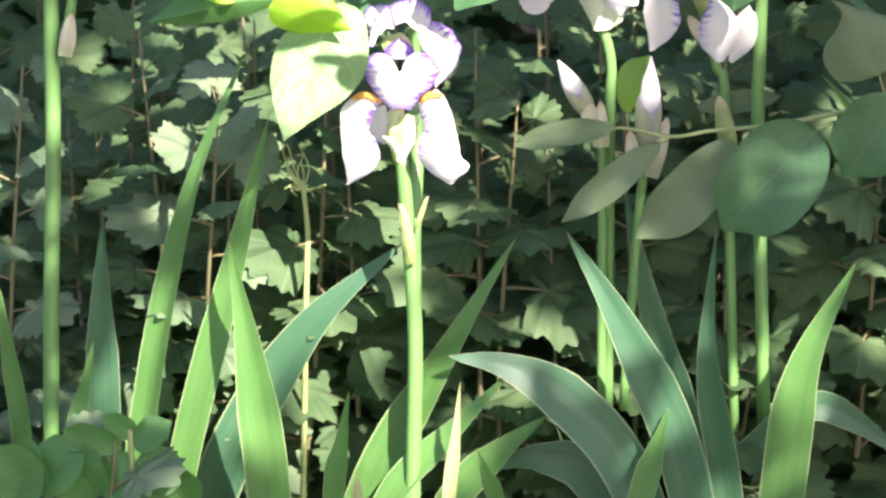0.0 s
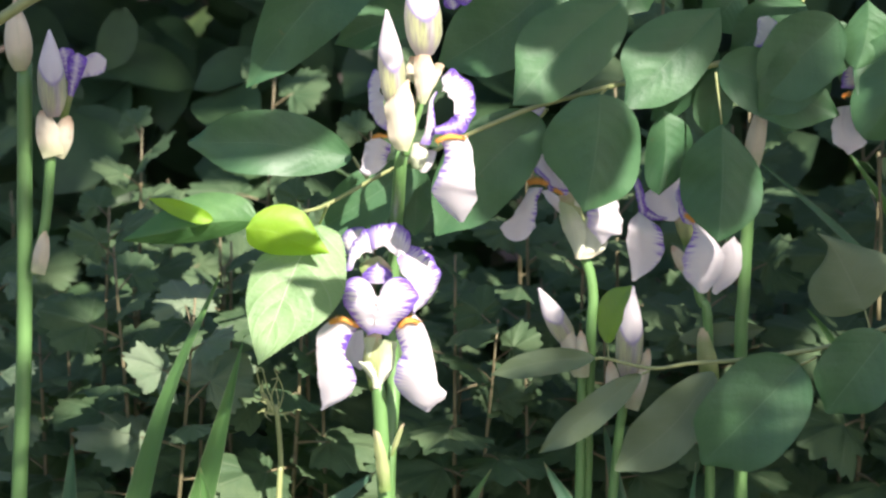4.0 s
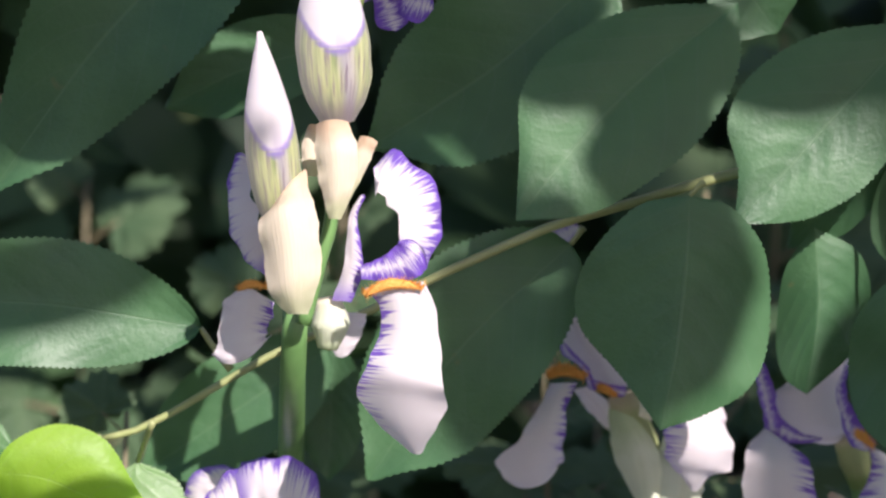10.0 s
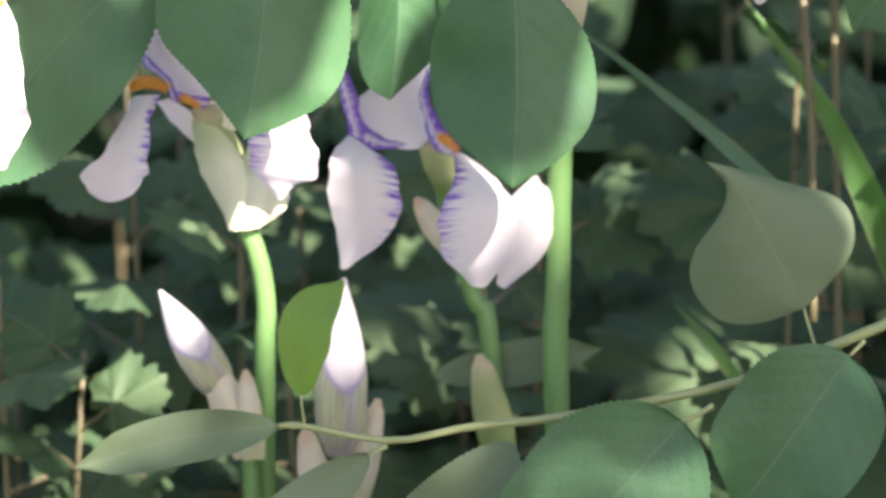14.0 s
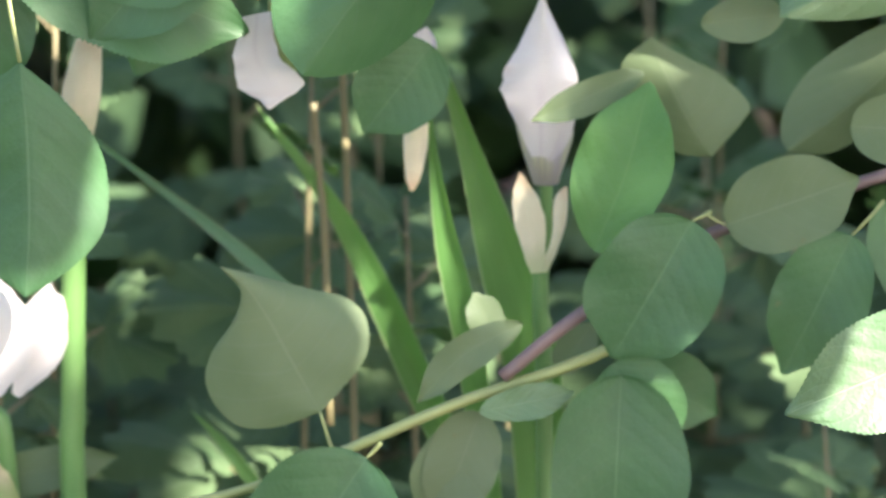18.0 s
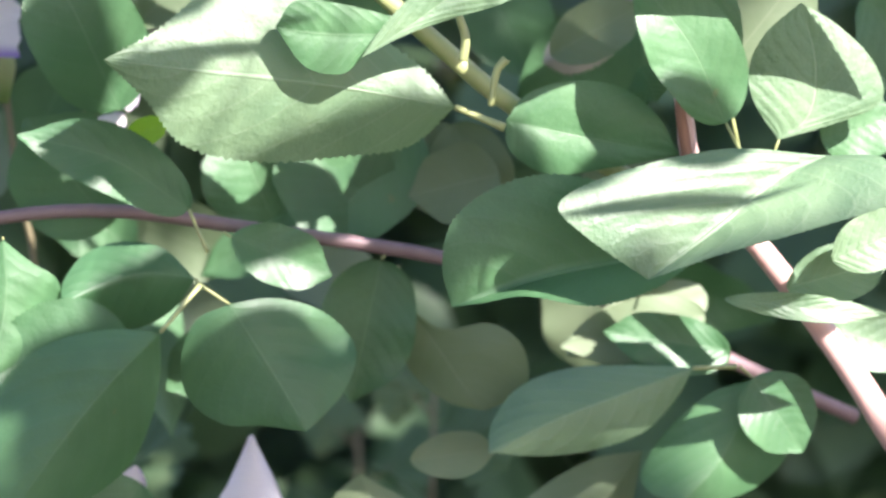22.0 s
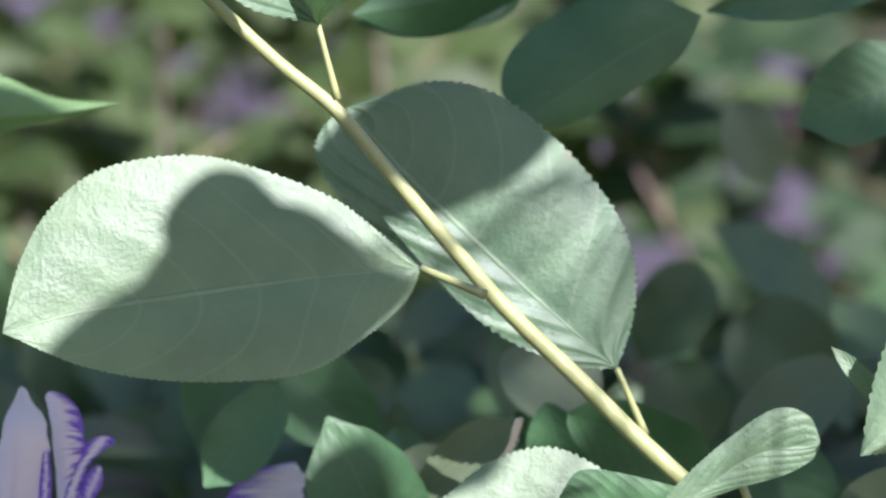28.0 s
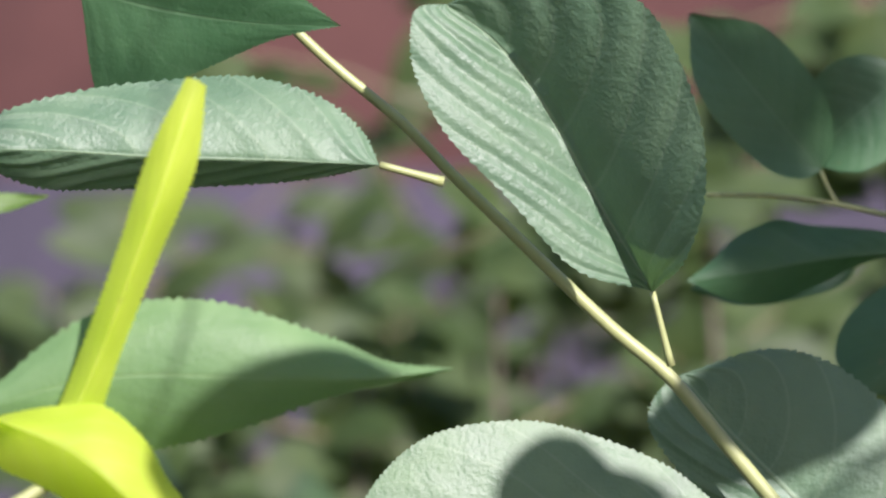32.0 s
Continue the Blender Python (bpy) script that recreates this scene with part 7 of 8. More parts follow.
shrub_leaf(brown, (0.3200, 0.0350, 0.8291), (0.3337, 0.0350, 0.7807), 0.0363, shape="ovate", mat=LEAF_GREY)
folded_leaf(brown, [(0.1951, 0.0600, 0.8616), (0.2066, 0.0600, 0.8740), (0.2204, 0.0600, 0.8875), (0.2365, 0.0600, 0.8988)], [(0.1951, 0.0600, 0.8616), (0.1961, 0.0650, 0.8737), (0.2065, 0.0700, 0.8869), (0.2209, 0.0650, 0.8963), (0.2365, 0.0600, 0.8988)], [(0.1951, 0.0600, 0.8616), (0.2092, 0.0630, 0.8645), (0.2256, 0.0660, 0.8744), (0.2326, 0.0630, 0.8860), (0.2365, 0.0600, 0.8988)], mat=LEAF_DULL, teeth=20)
folded_leaf(brown, [(0.3583, 0.0500, 0.8512), (0.3734, 0.0500, 0.8590), (0.3872, 0.0500, 0.8681), (0.4011, 0.0500, 0.8759)], [(0.3583, 0.0500, 0.8512), (0.3626, 0.0550, 0.8599), (0.3796, 0.0600, 0.8695), (0.3916, 0.0550, 0.8779), (0.4011, 0.0500, 0.8759)], [(0.3583, 0.0500, 0.8512), (0.3692, 0.0530, 0.8462), (0.3837, 0.0560, 0.8503), (0.3959, 0.0530, 0.8631), (0.4011, 0.0500, 0.8759)], mat=LEAF_DULL, teeth=20)
folded_leaf(brown, [(0.0830, 0.0300, 0.8692), (0.0908, 0.0300, 0.8511), (0.0974, 0.0300, 0.8352), (0.1063, 0.0300, 0.8148)], [(0.0830, 0.0300, 0.8692), (0.0686, 0.0325, 0.8624), (0.0596, 0.0350, 0.8443), (0.0683, 0.0325, 0.8241), (0.1063, 0.0300, 0.8148)], [(0.0830, 0.0300, 0.8692), (0.0939, 0.0260, 0.8571), (0.1048, 0.0220, 0.8427), (0.1139, 0.0260, 0.8264), (0.1063, 0.0300, 0.8148)])
g = random.Random(41)
for k in range(34):
    a = np.array((g.uniform(0.10, 0.50), g.uniform(0.06, 0.24), g.uniform(0.74, 0.93)))
    w = g.uniform(-2.6, -0.4)
    b = a + np.array((math.cos(w), g.uniform(-0.25, 0.25), math.sin(w))) * g.uniform(0.045, 0.075)
    shrub_leaf(brown, a, b, g.uniform(0.028, 0.046), shape=g.choice(("ovate", "elliptic", "ovate", "pointed")), roll=g.uniform(-35, 35), mat=g.choice((LEAF, LEAF, LEAF_GREY)), bend=g.uniform(-0.06, 0.06))
folded_leaf(shoot, [(0.3058, -0.0645, 0.8460), (0.2565, -0.0680, 0.8554), (0.2101, -0.0720, 0.8616), (0.1685, -0.0755, 0.8674)], [(0.3058, -0.0645, 0.8460), (0.2903, -0.0619, 0.8641), (0.2597, -0.0606, 0.8842), (0.2335, -0.0606, 0.8968), (0.2089, -0.0647, 0.8919), (0.1886, -0.0706, 0.8775), (0.1685, -0.0755, 0.8674)], [(0.3058, -0.0645, 0.8460), (0.2888, -0.0562, 0.8301), (0.2600, -0.0565, 0.8262), (0.2287, -0.0604, 0.8255), (0.1996, -0.0660, 0.8332), (0.1846, -0.0695, 0.8513), (0.1685, -0.0755, 0.8674)], label="sunlit leaf with fine saw-toothed margin", mat=LEAF_SUNLIT, stalk=(0.3244, -0.0700, 0.8384))
folded_leaf(shoot, [(0.2659, -0.0880, 0.8679), (0.2867, -0.0880, 0.8814), (0.3086, -0.0880, 0.8956), (0.3342, -0.0880, 0.9002)], [(0.2659, -0.0880, 0.8679), (0.2780, -0.0880, 0.8842), (0.2955, -0.0880, 0.9001), (0.3152, -0.0880, 0.9131), (0.3287, -0.0880, 0.9107), (0.3342, -0.0880, 0.9002)], [(0.2659, -0.0880, 0.8679), (0.2823, -0.0880, 0.8761), (0.2998, -0.0880, 0.8823), (0.3195, -0.0880, 0.8878), (0.3305, -0.0880, 0.8938), (0.3342, -0.0880, 0.9002)], label="curled pale leaf", mat=LEAF_SUNLIT)
folded_leaf(shoot, [(0.2744, -0.0820, 0.8761), (0.2591, -0.0820, 0.8763), (0.2439, -0.0820, 0.8776), (0.2337, -0.0820, 0.8800)], [(0.2788, -0.0820, 0.8832), (0.2592, -0.0820, 0.8883), (0.2418, -0.0820, 0.8898), (0.2337, -0.0820, 0.8800)], [(0.2674, -0.0820, 0.8673), (0.2590, -0.0820, 0.8613), (0.2449, -0.0820, 0.8646), (0.2337, -0.0820, 0.8800)])
stalk(shoot, [(0.3079, -0.0700, 0.8646), (0.3090, -0.0700, 0.8733), (0.3064, -0.0700, 0.8821)], 0.00397, 0.00309, TWIG, "leaf_stalk")
stalk(shoot, [(0.3189, -0.0700, 0.8468), (0.3211, -0.0700, 0.8599), (0.3249, -0.0700, 0.8651)], 0.00265, 0.00353, TWIG, "leaf_stalk")
folded_leaf(main, [(0.3264, -0.0600, 0.8401), (0.3482, -0.0600, 0.8353), (0.3704, -0.0600, 0.8305), (0.3946, -0.0600, 0.8256)], [(0.3264, -0.0600, 0.8401), (0.3348, -0.0600, 0.8504), (0.3515, -0.0600, 0.8551), (0.3716, -0.0600, 0.8526), (0.3861, -0.0600, 0.8413), (0.3946, -0.0600, 0.8256)], [(0.3264, -0.0600, 0.8401), (0.3281, -0.0600, 0.8280), (0.3437, -0.0600, 0.8188), (0.3682, -0.0600, 0.8210), (0.3946, -0.0600, 0.8256)])
folded_leaf(main, [(0.3996, -0.0900, 0.7908), (0.3697, -0.0900, 0.7884), (0.3410, -0.0900, 0.7835), (0.3190, -0.0900, 0.7772), (0.3009, -0.0900, 0.7715)], [(0.3996, -0.0900, 0.7908), (0.3741, -0.0900, 0.8129), (0.3432, -0.0900, 0.8222), (0.3191, -0.0900, 0.8183), (0.3015, -0.0900, 0.8056), (0.2970, -0.0900, 0.7882), (0.3009, -0.0900, 0.7715)], [(0.3996, -0.0900, 0.7908), (0.3786, -0.1020, 0.7792), (0.3531, -0.1100, 0.7738), (0.3278, -0.1040, 0.7769), (0.3137, -0.0960, 0.7740), (0.3009, -0.0900, 0.7715)])
folded_leaf(main, [(0.4429, -0.1113, 0.8304), (0.4222, -0.1157, 0.8219), (0.3990, -0.1225, 0.8049), (0.3703, -0.1305, 0.7861)], [(0.4429, -0.1113, 0.8304), (0.4025, -0.1151, 0.8339), (0.3575, -0.1224, 0.8256), (0.3365, -0.1273, 0.8154), (0.3455, -0.1292, 0.8034), (0.3703, -0.1305, 0.7861)], [(0.4429, -0.1113, 0.8304), (0.4612, -0.1291, 0.8309), (0.4651, -0.1420, 0.8172), (0.4308, -0.1389, 0.8052), (0.3970, -0.1331, 0.7954), (0.3703, -0.1305, 0.7861)], label="sunlit leaf crossed by a twig shadow", mat=LEAF_SUNLIT)
folded_leaf(main, [(0.4950, -0.1300, 0.8980), (0.4700, -0.1300, 0.9053), (0.4423, -0.1330, 0.9133), (0.4071, -0.1340, 0.9190), (0.3757, -0.1320, 0.9133), (0.3421, -0.1300, 0.8984)], [(0.4950, -0.1300, 0.8980), (0.4700, -0.1150, 0.9170), (0.4423, -0.1050, 0.9360), (0.4071, -0.1000, 0.9600), (0.3840, -0.1000, 0.9666), (0.3652, -0.1060, 0.9578), (0.3505, -0.1180, 0.9305), (0.3421, -0.1300, 0.8984)], [(0.4950, -0.1300, 0.8980), (0.4700, -0.1200, 0.8990), (0.4423, -0.1180, 0.9028), (0.4176, -0.1180, 0.9079), (0.3862, -0.1200, 0.9070), (0.3652, -0.1240, 0.9007), (0.3421, -0.1300, 0.8984)], puff=0.10, label="large sunlit leaf with its lower half curled under", mat=LEAF_SUNLIT)
shrub_leaf(main, (0.4076, -0.0900, 0.8411), (0.3704, -0.0900, 0.8992), 0.0368, shape="ovate", bend=0.06, stalk=(0.4138, -0.0900, 0.8296))
shrub_leaf(main, (0.3593, -0.0800, 0.9149), (0.3389, -0.0800, 0.9365), 0.0087, shape="pointed", mat=LEAF_SUNLIT)
stalk(main, [(0.3900, -0.0660, 0.8612), (0.3949, -0.0660, 0.8569), (0.3941, -0.0660, 0.8448), (0.3968, -0.0660, 0.8266), (0.4007, -0.0660, 0.8115)], 0.0030, 0.0054, STUB, "stub", "dry brown twig stub")
folded_leaf(main, [(0.4323, -0.0700, 0.8320), (0.4446, -0.0700, 0.8424), (0.4467, -0.0700, 0.8622), (0.4404, -0.0700, 0.8855)], [(0.4323, -0.0700, 0.8320), (0.4222, -0.0700, 0.8472), (0.4204, -0.0700, 0.8605), (0.4266, -0.0700, 0.8736), (0.4404, -0.0700, 0.8855)], [(0.4323, -0.0700, 0.8320), (0.4536, -0.0700, 0.8378), (0.4728, -0.0700, 0.8463), (0.4696, -0.0700, 0.8618), (0.4556, -0.0700, 0.8764), (0.4404, -0.0700, 0.8855)], mat=LEAF_SUNLIT, stalk=(0.4290, -0.0700, 0.8227))
folded_leaf(main, [(0.3989, -0.0750, 0.9041), (0.4022, -0.0750, 0.8832), (0.4067, -0.0750, 0.8612), (0.4101, -0.0750, 0.8409)], [(0.3878, -0.0750, 0.9032), (0.3785, -0.0750, 0.8923), (0.3811, -0.0750, 0.8759), (0.3927, -0.0750, 0.8588), (0.4101, -0.0750, 0.8409)], [(0.4084, -0.0750, 0.9015), (0.4156, -0.0750, 0.8830), (0.4167, -0.0750, 0.8654), (0.4130, -0.0750, 0.8501), (0.4101, -0.0750, 0.8409)], stalk=(0.4157, -0.0750, 0.8291))
shrub_leaf(main, (0.3811, -0.0500, 0.8592), (0.3878, -0.0500, 0.8457), 0.0154, shape="elliptic")
shrub_leaf(main, (0.4338, -0.0800, 0.7751), (0.4741, -0.0800, 0.7854), 0.0239, shape="elliptic", mat=LEAF_SUNLIT)
shrub_leaf(main, (0.4074, -0.0900, 0.7726), (0.4710, -0.0900, 0.7646), 0.0108, shape="elliptic", mat=LEAF_SUNLIT)
shrub_leaf(main, (0.4489, -0.0500, 0.7574), (0.4944, -0.0500, 0.7429), 0.0264, shape="ovate", mat=LEAF_SUNLIT)
shrub_leaf(main, (0.4476, -0.1000, 0.7884), (0.4831, -0.1000, 0.8031), 0.0237, shape="elliptic", mat=LEAF_SUNLIT)
shrub_leaf(main, (0.4268, 0.0000, 0.7374), (0.3762, 0.0000, 0.7477), 0.0246, shape="ovate")
shrub_leaf(main, (0.4212, 0.0200, 0.7601), (0.3635, 0.0200, 0.7361), 0.0271, shape="ovate", mat=LEAF_GREY)
shrub_leaf(main, (0.4283, -0.0400, 0.7340), (0.4488, -0.0400, 0.7041), 0.0331, shape="ovate")
shrub_leaf(main, (0.4204, -0.0200, 0.8556), (0.4545, -0.0200, 0.8977), 0.0356, shape="ovate", mat=LEAF_GREY)
shrub_leaf(main, (0.3535, 0.0000, 0.8593), (0.3899, 0.0000, 0.8790), 0.0246, shape="elliptic", mat=LEAF_GREY)
shrub_leaf(main, (0.4816, 0.0000, 0.8821), (0.5096, 0.0000, 0.8339), 0.0336, shape="ovate")
shrub_leaf(main, (0.4532, -0.0500, 0.8290), (0.4848, -0.0500, 0.8396), 0.0286, shape="ovate")
folded_leaf(shoot, [(0.1810, -0.0779, 0.9673), (0.1406, -0.0833, 0.9642), (0.0950, -0.0900, 0.9588), (0.0520, -0.0966, 0.9527), (0.0207, -0.1022, 0.9451)], [(0.1810, -0.0779, 0.9673), (0.1671, -0.0766, 0.9791), (0.1478, -0.0751, 0.9942), (0.1176, -0.0757, 1.0062), (0.0916, -0.0776, 1.0107), (0.0592, -0.0826, 1.0057), (0.0392, -0.0885, 0.9911), (0.0272, -0.0951, 0.9702), (0.0207, -0.1021, 0.9455)], [(0.1810, -0.0779, 0.9673), (0.1753, -0.0814, 0.9557), (0.1575, -0.0872, 0.9406), (0.1333, -0.0931, 0.9281), (0.0901, -0.0986, 0.9263), (0.0517, -0.1018, 0.9321), (0.0207, -0.1022, 0.9451)], label="broad sunlit leaf with a cast shadow", mat=LEAF_SUNLIT, stalk=(0.2046, -0.0900, 0.9577), teeth=84)
folded_leaf(shoot, [(0.2621, -0.0336, 0.9252), (0.2286, -0.0318, 0.9544), (0.1979, -0.0299, 0.9831), (0.1760, -0.0283, 1.0051), (0.1574, -0.0265, 1.0270)], [(0.2621, -0.0336, 0.9252), (0.2692, -0.0304, 0.9453), (0.2695, -0.0275, 0.9672), (0.2604, -0.0251, 0.9892), (0.2407, -0.0231, 1.0134), (0.2164, -0.0222, 1.0317), (0.1897, -0.0232, 1.0367), (0.1574, -0.0265, 1.0270)], [(0.2621, -0.0336, 0.9252), (0.2416, -0.0346, 0.9270), (0.2151, -0.0347, 0.9389), (0.1887, -0.0334, 0.9613), (0.1624, -0.0321, 0.9834), (0.1450, -0.0302, 1.0053), (0.1478, -0.0281, 1.0194), (0.1574, -0.0265, 1.0270)], label="broad leaf with raised side veins", mat=LEAF_VEINED, stalk=(0.2737, -0.0300, 0.8992))
folded_leaf(shoot, [(0.1416, -0.0800, 1.0600), (0.1209, -0.0800, 1.0935), (0.1001, -0.0800, 1.1297), (0.0817, -0.0800, 1.1531), (0.0623, -0.0800, 1.1684)], [(0.1416, -0.0800, 1.0600), (0.1116, -0.0920, 1.0686), (0.0856, -0.0950, 1.0951), (0.0619, -0.0950, 1.1187), (0.0499, -0.0920, 1.1420), (0.0484, -0.0900, 1.1591), (0.0514, -0.0840, 1.1669), (0.0623, -0.0800, 1.1684)], [(0.1416, -0.0800, 1.0600), (0.1511, -0.1100, 1.0724), (0.1570, -0.1250, 1.0963), (0.1548, -0.1300, 1.1237), (0.1451, -0.1300, 1.1509), (0.1316, -0.1250, 1.1698), (0.1051, -0.1100, 1.1830), (0.0806, -0.0950, 1.1789), (0.0623, -0.0800, 1.1684)], label="two-toned leaf lit on one half", mat=LEAF_VEINED, stalk=(0.1489, -0.0800, 1.0319))
folded_leaf(shoot, [(0.0354, -0.1300, 1.1075), (-0.0007, -0.1300, 1.1087), (-0.0426, -0.1300, 1.1094), (-0.0844, -0.1300, 1.1116), (-0.1241, -0.1300, 1.1125)], [(0.0354, -0.1300, 1.1075), (0.0289, -0.1220, 1.1205), (0.0122, -0.1140, 1.1330), (-0.0131, -0.1100, 1.1402), (-0.0384, -0.1100, 1.1393), (-0.0742, -0.1140, 1.1344), (-0.1055, -0.1200, 1.1256), (-0.1241, -0.1300, 1.1125)], [(0.0354, -0.1300, 1.1075), (0.0123, -0.1200, 1.1020), (-0.0213, -0.1150, 1.0994), (-0.0634, -0.1150, 1.0972), (-0.0928, -0.1180, 1.0984), (-0.1241, -0.1300, 1.1125)], puff=0.08, mat=LEAF_VEINED, stalk=(0.0592, -0.1300, 1.1014))
folded_leaf(shoot, [(-0.0767, -0.0742, 1.1731), (-0.0425, -0.0772, 1.1649), (-0.0105, -0.0814, 1.1604), (0.0220, -0.0872, 1.1597)], [(-0.0767, -0.0742, 1.1731), (-0.0534, -0.0865, 1.1922), (-0.0108, -0.0902, 1.1819), (0.0220, -0.0872, 1.1597)], [(-0.0767, -0.0742, 1.1731), (-0.0665, -0.0581, 1.1288), (-0.0358, -0.0684, 1.1402), (-0.0040, -0.0800, 1.1541), (0.0220, -0.0872, 1.1597)])
# added out of view: its leaves cast the shadows on the leaves below
over = part("branch", tube([(-0.350, -1.000, 2.000), (0.000, -1.020, 2.040), (0.300, -0.980, 2.020), (0.600, -0.950, 1.900), (0.850, -0.800, 1.600), (0.950, -0.500, 1.100), (0.850, -0.100, 0.500), (0.660, 0.100, 0.000)], [0.004, 0.008, 0.013], 60, 8), BARK, shrub, "unseen branch arching overhead, added to carry shadow-casting leaves")
OVER = curve([(-0.350, -1.000, 2.000), (0.000, -1.020, 2.040), (0.300, -0.980, 2.020), (0.600, -0.950, 1.900), (0.730, -0.880, 1.750)], 80)


def shadow_leaf(base, tip, width, high=None):
    """An unseen leaf of the arching branch on a long hanging stalk, turned to the sun, added to cast a shadow."""
    up = np.array(SUN_AT) * (high if high else 0.40 if base[2] > 1.0 or base[0] > 0.35 else 0.0)
    b, t = np.asarray(base) + up, np.asarray(tip) + up
    fork = OVER[0] if b[0] < 0.1 and b[2] < 1.0 else OVER[np.argmin(np.linalg.norm(OVER - b, axis=1))]
    return shrub_leaf(over, b, t, width, shape="elliptic", face=tuple(SUN_AT), fold=6, stalk=fork)


shadow_leaf((-0.2604, -0.3979, 0.8952), (-0.2047, -0.3693, 0.8952), 0.0348)
shadow_leaf((-0.2296, -0.2511, 0.9364), (-0.1561, -0.2133, 0.9364), 0.0681)
shadow_leaf((-0.1718, -0.1912, 0.9202), (-0.1366, -0.1731, 0.9202), 0.0247)
shadow_leaf((-0.1416, -0.4561, 0.9124), (-0.0864, -0.4277, 0.9124), 0.0166)
shadow_leaf((-0.0732, -0.4689, 0.9004), (-0.0394, -0.4515, 0.9004), 0.0291)
shadow_leaf((-0.0319, -0.7214, 1.2380), (0.0715, -0.6682, 1.2380), 0.0363)
shadow_leaf((0.0867, -0.5580, 1.2315), (0.1698, -0.5153, 1.2315), 0.0591)
shadow_leaf((0.1282, -0.5656, 1.2121), (0.1756, -0.5412, 1.2121), 0.0363)
shadow_leaf((0.1586, -0.5700, 1.2182), (0.2232, -0.5367, 1.2182), 0.0533)
shadow_leaf((0.1731, -0.6760, 1.2026), (0.2166, -0.6536, 1.2026), 0.0734)
shadow_leaf((0.1734, -0.5949, 1.2002), (0.2251, -0.5684, 1.2002), 0.0460)
shadow_leaf((0.2027, -0.5318, 1.1892), (0.2675, -0.4984, 1.1892), 0.0365)
shadow_leaf((0.2049, -0.6642, 1.1935), (0.2672, -0.6322, 1.1935), 0.0772)
shadow_leaf((0.2255, -0.3695, 1.2213), (0.2672, -0.3480, 1.2213), 0.0383)
shadow_leaf((0.2313, -0.4065, 1.2219), (0.3071, -0.3676, 1.2219), 0.0511)
shadow_leaf((0.2609, -0.6796, 1.1202), (0.2929, -0.6632, 1.1202), 0.0405)
shadow_leaf((0.2377, -0.5050, 1.2711), (0.3665, -0.4388, 1.2711), 0.0532)
shadow_leaf((0.2728, -0.2944, 1.2222), (0.3659, -0.2465, 1.2222), 0.0502)
shadow_leaf((0.2964, -0.6329, 1.1506), (0.3466, -0.6070, 1.1506), 0.0869)
shadow_leaf((0.3058, -0.6937, 1.0867), (0.3536, -0.6691, 1.0867), 0.0448)
shadow_leaf((0.3124, -0.3364, 1.1435), (0.3556, -0.3142, 1.1435), 0.0662)
shadow_leaf((0.3219, -0.3946, 1.1243), (0.3646, -0.3727, 1.1243), 0.0218)
shadow_leaf((0.3670, -0.4229, 1.1013), (0.4097, -0.4009, 1.1013), 0.0262)
shadow_leaf((0.3607, -0.4934, 1.1184), (0.4187, -0.4636, 1.1184), 0.0391)
shadow_leaf((0.3665, -0.5014, 1.0993), (0.4165, -0.4756, 1.0993), 0.0476)
shadow_leaf((0.3839, -0.5966, 1.0448), (0.4421, -0.5667, 1.0448), 0.0523)
shadow_leaf((0.3849, -0.4195, 1.0499), (0.4465, -0.3878, 1.0499), 0.0476)
shadow_leaf((0.3920, -0.4185, 1.0465), (0.4497, -0.3888, 1.0465), 0.0195)
shadow_leaf((0.3962, -0.6145, 0.9736), (0.4462, -0.5888, 0.9736), 0.0519)
shadow_leaf((0.3798, -0.4189, 1.1125), (0.4714, -0.3718, 1.1125), 0.0236)
shadow_leaf((0.4215, -0.5058, 0.9659), (0.4564, -0.4878, 0.9659), 0.0305)
shadow_leaf((0.4409, -0.4448, 0.9299), (0.4910, -0.4191, 0.9299), 0.0563)
shadow_leaf((0.4414, -0.3667, 1.0529), (0.4924, -0.3405, 1.0529), 0.0618)
shadow_leaf((0.4398, -0.3734, 1.0354), (0.4966, -0.3441, 1.0354), 0.0256)
shadow_leaf((0.4459, -0.4631, 0.8718), (0.4962, -0.4373, 0.8718), 0.0695)
shadow_leaf((0.4553, -0.3950, 0.8756), (0.5063, -0.3688, 0.8756), 0.0265)
shadow_leaf((0.4580, -0.2892, 0.9892), (0.5055, -0.2648, 0.9892), 0.0445)
shadow_leaf((-0.3073, -0.0500, 0.5594), (-0.2598, -0.0500, 0.5561), 0.0095, 0.60)
shadow_leaf((0.3329, -0.1300, 0.8116), (0.4386, -0.1350, 0.8304), 0.0065, 0.40)
shadow_leaf((0.1784, -0.0700, 0.8656), (0.2423, -0.0650, 0.8683), 0.0055, 0.40)
side = part("branch", tube([(0.3286, 0.1000, 1.0705), (0.2516, 0.1000, 1.0883), (0.2127, 0.1000, 1.0949), (0.1781, 0.1000, 1.0958)], [0.00154, 0.00121, 0.00088], 28, 9), TWIG, shrub, "")
shrub_leaf(side, (0.2246, 0.1000, 1.1060), (0.1705, 0.1000, 1.1692), 0.0454, shape="ovate", stalk=(0.2312, 0.1000, 1.0927))
shrub_leaf(side, (0.2620, 0.1300, 1.1462), (0.2203, 0.1300, 1.1087), 0.0470, shape="ovate")
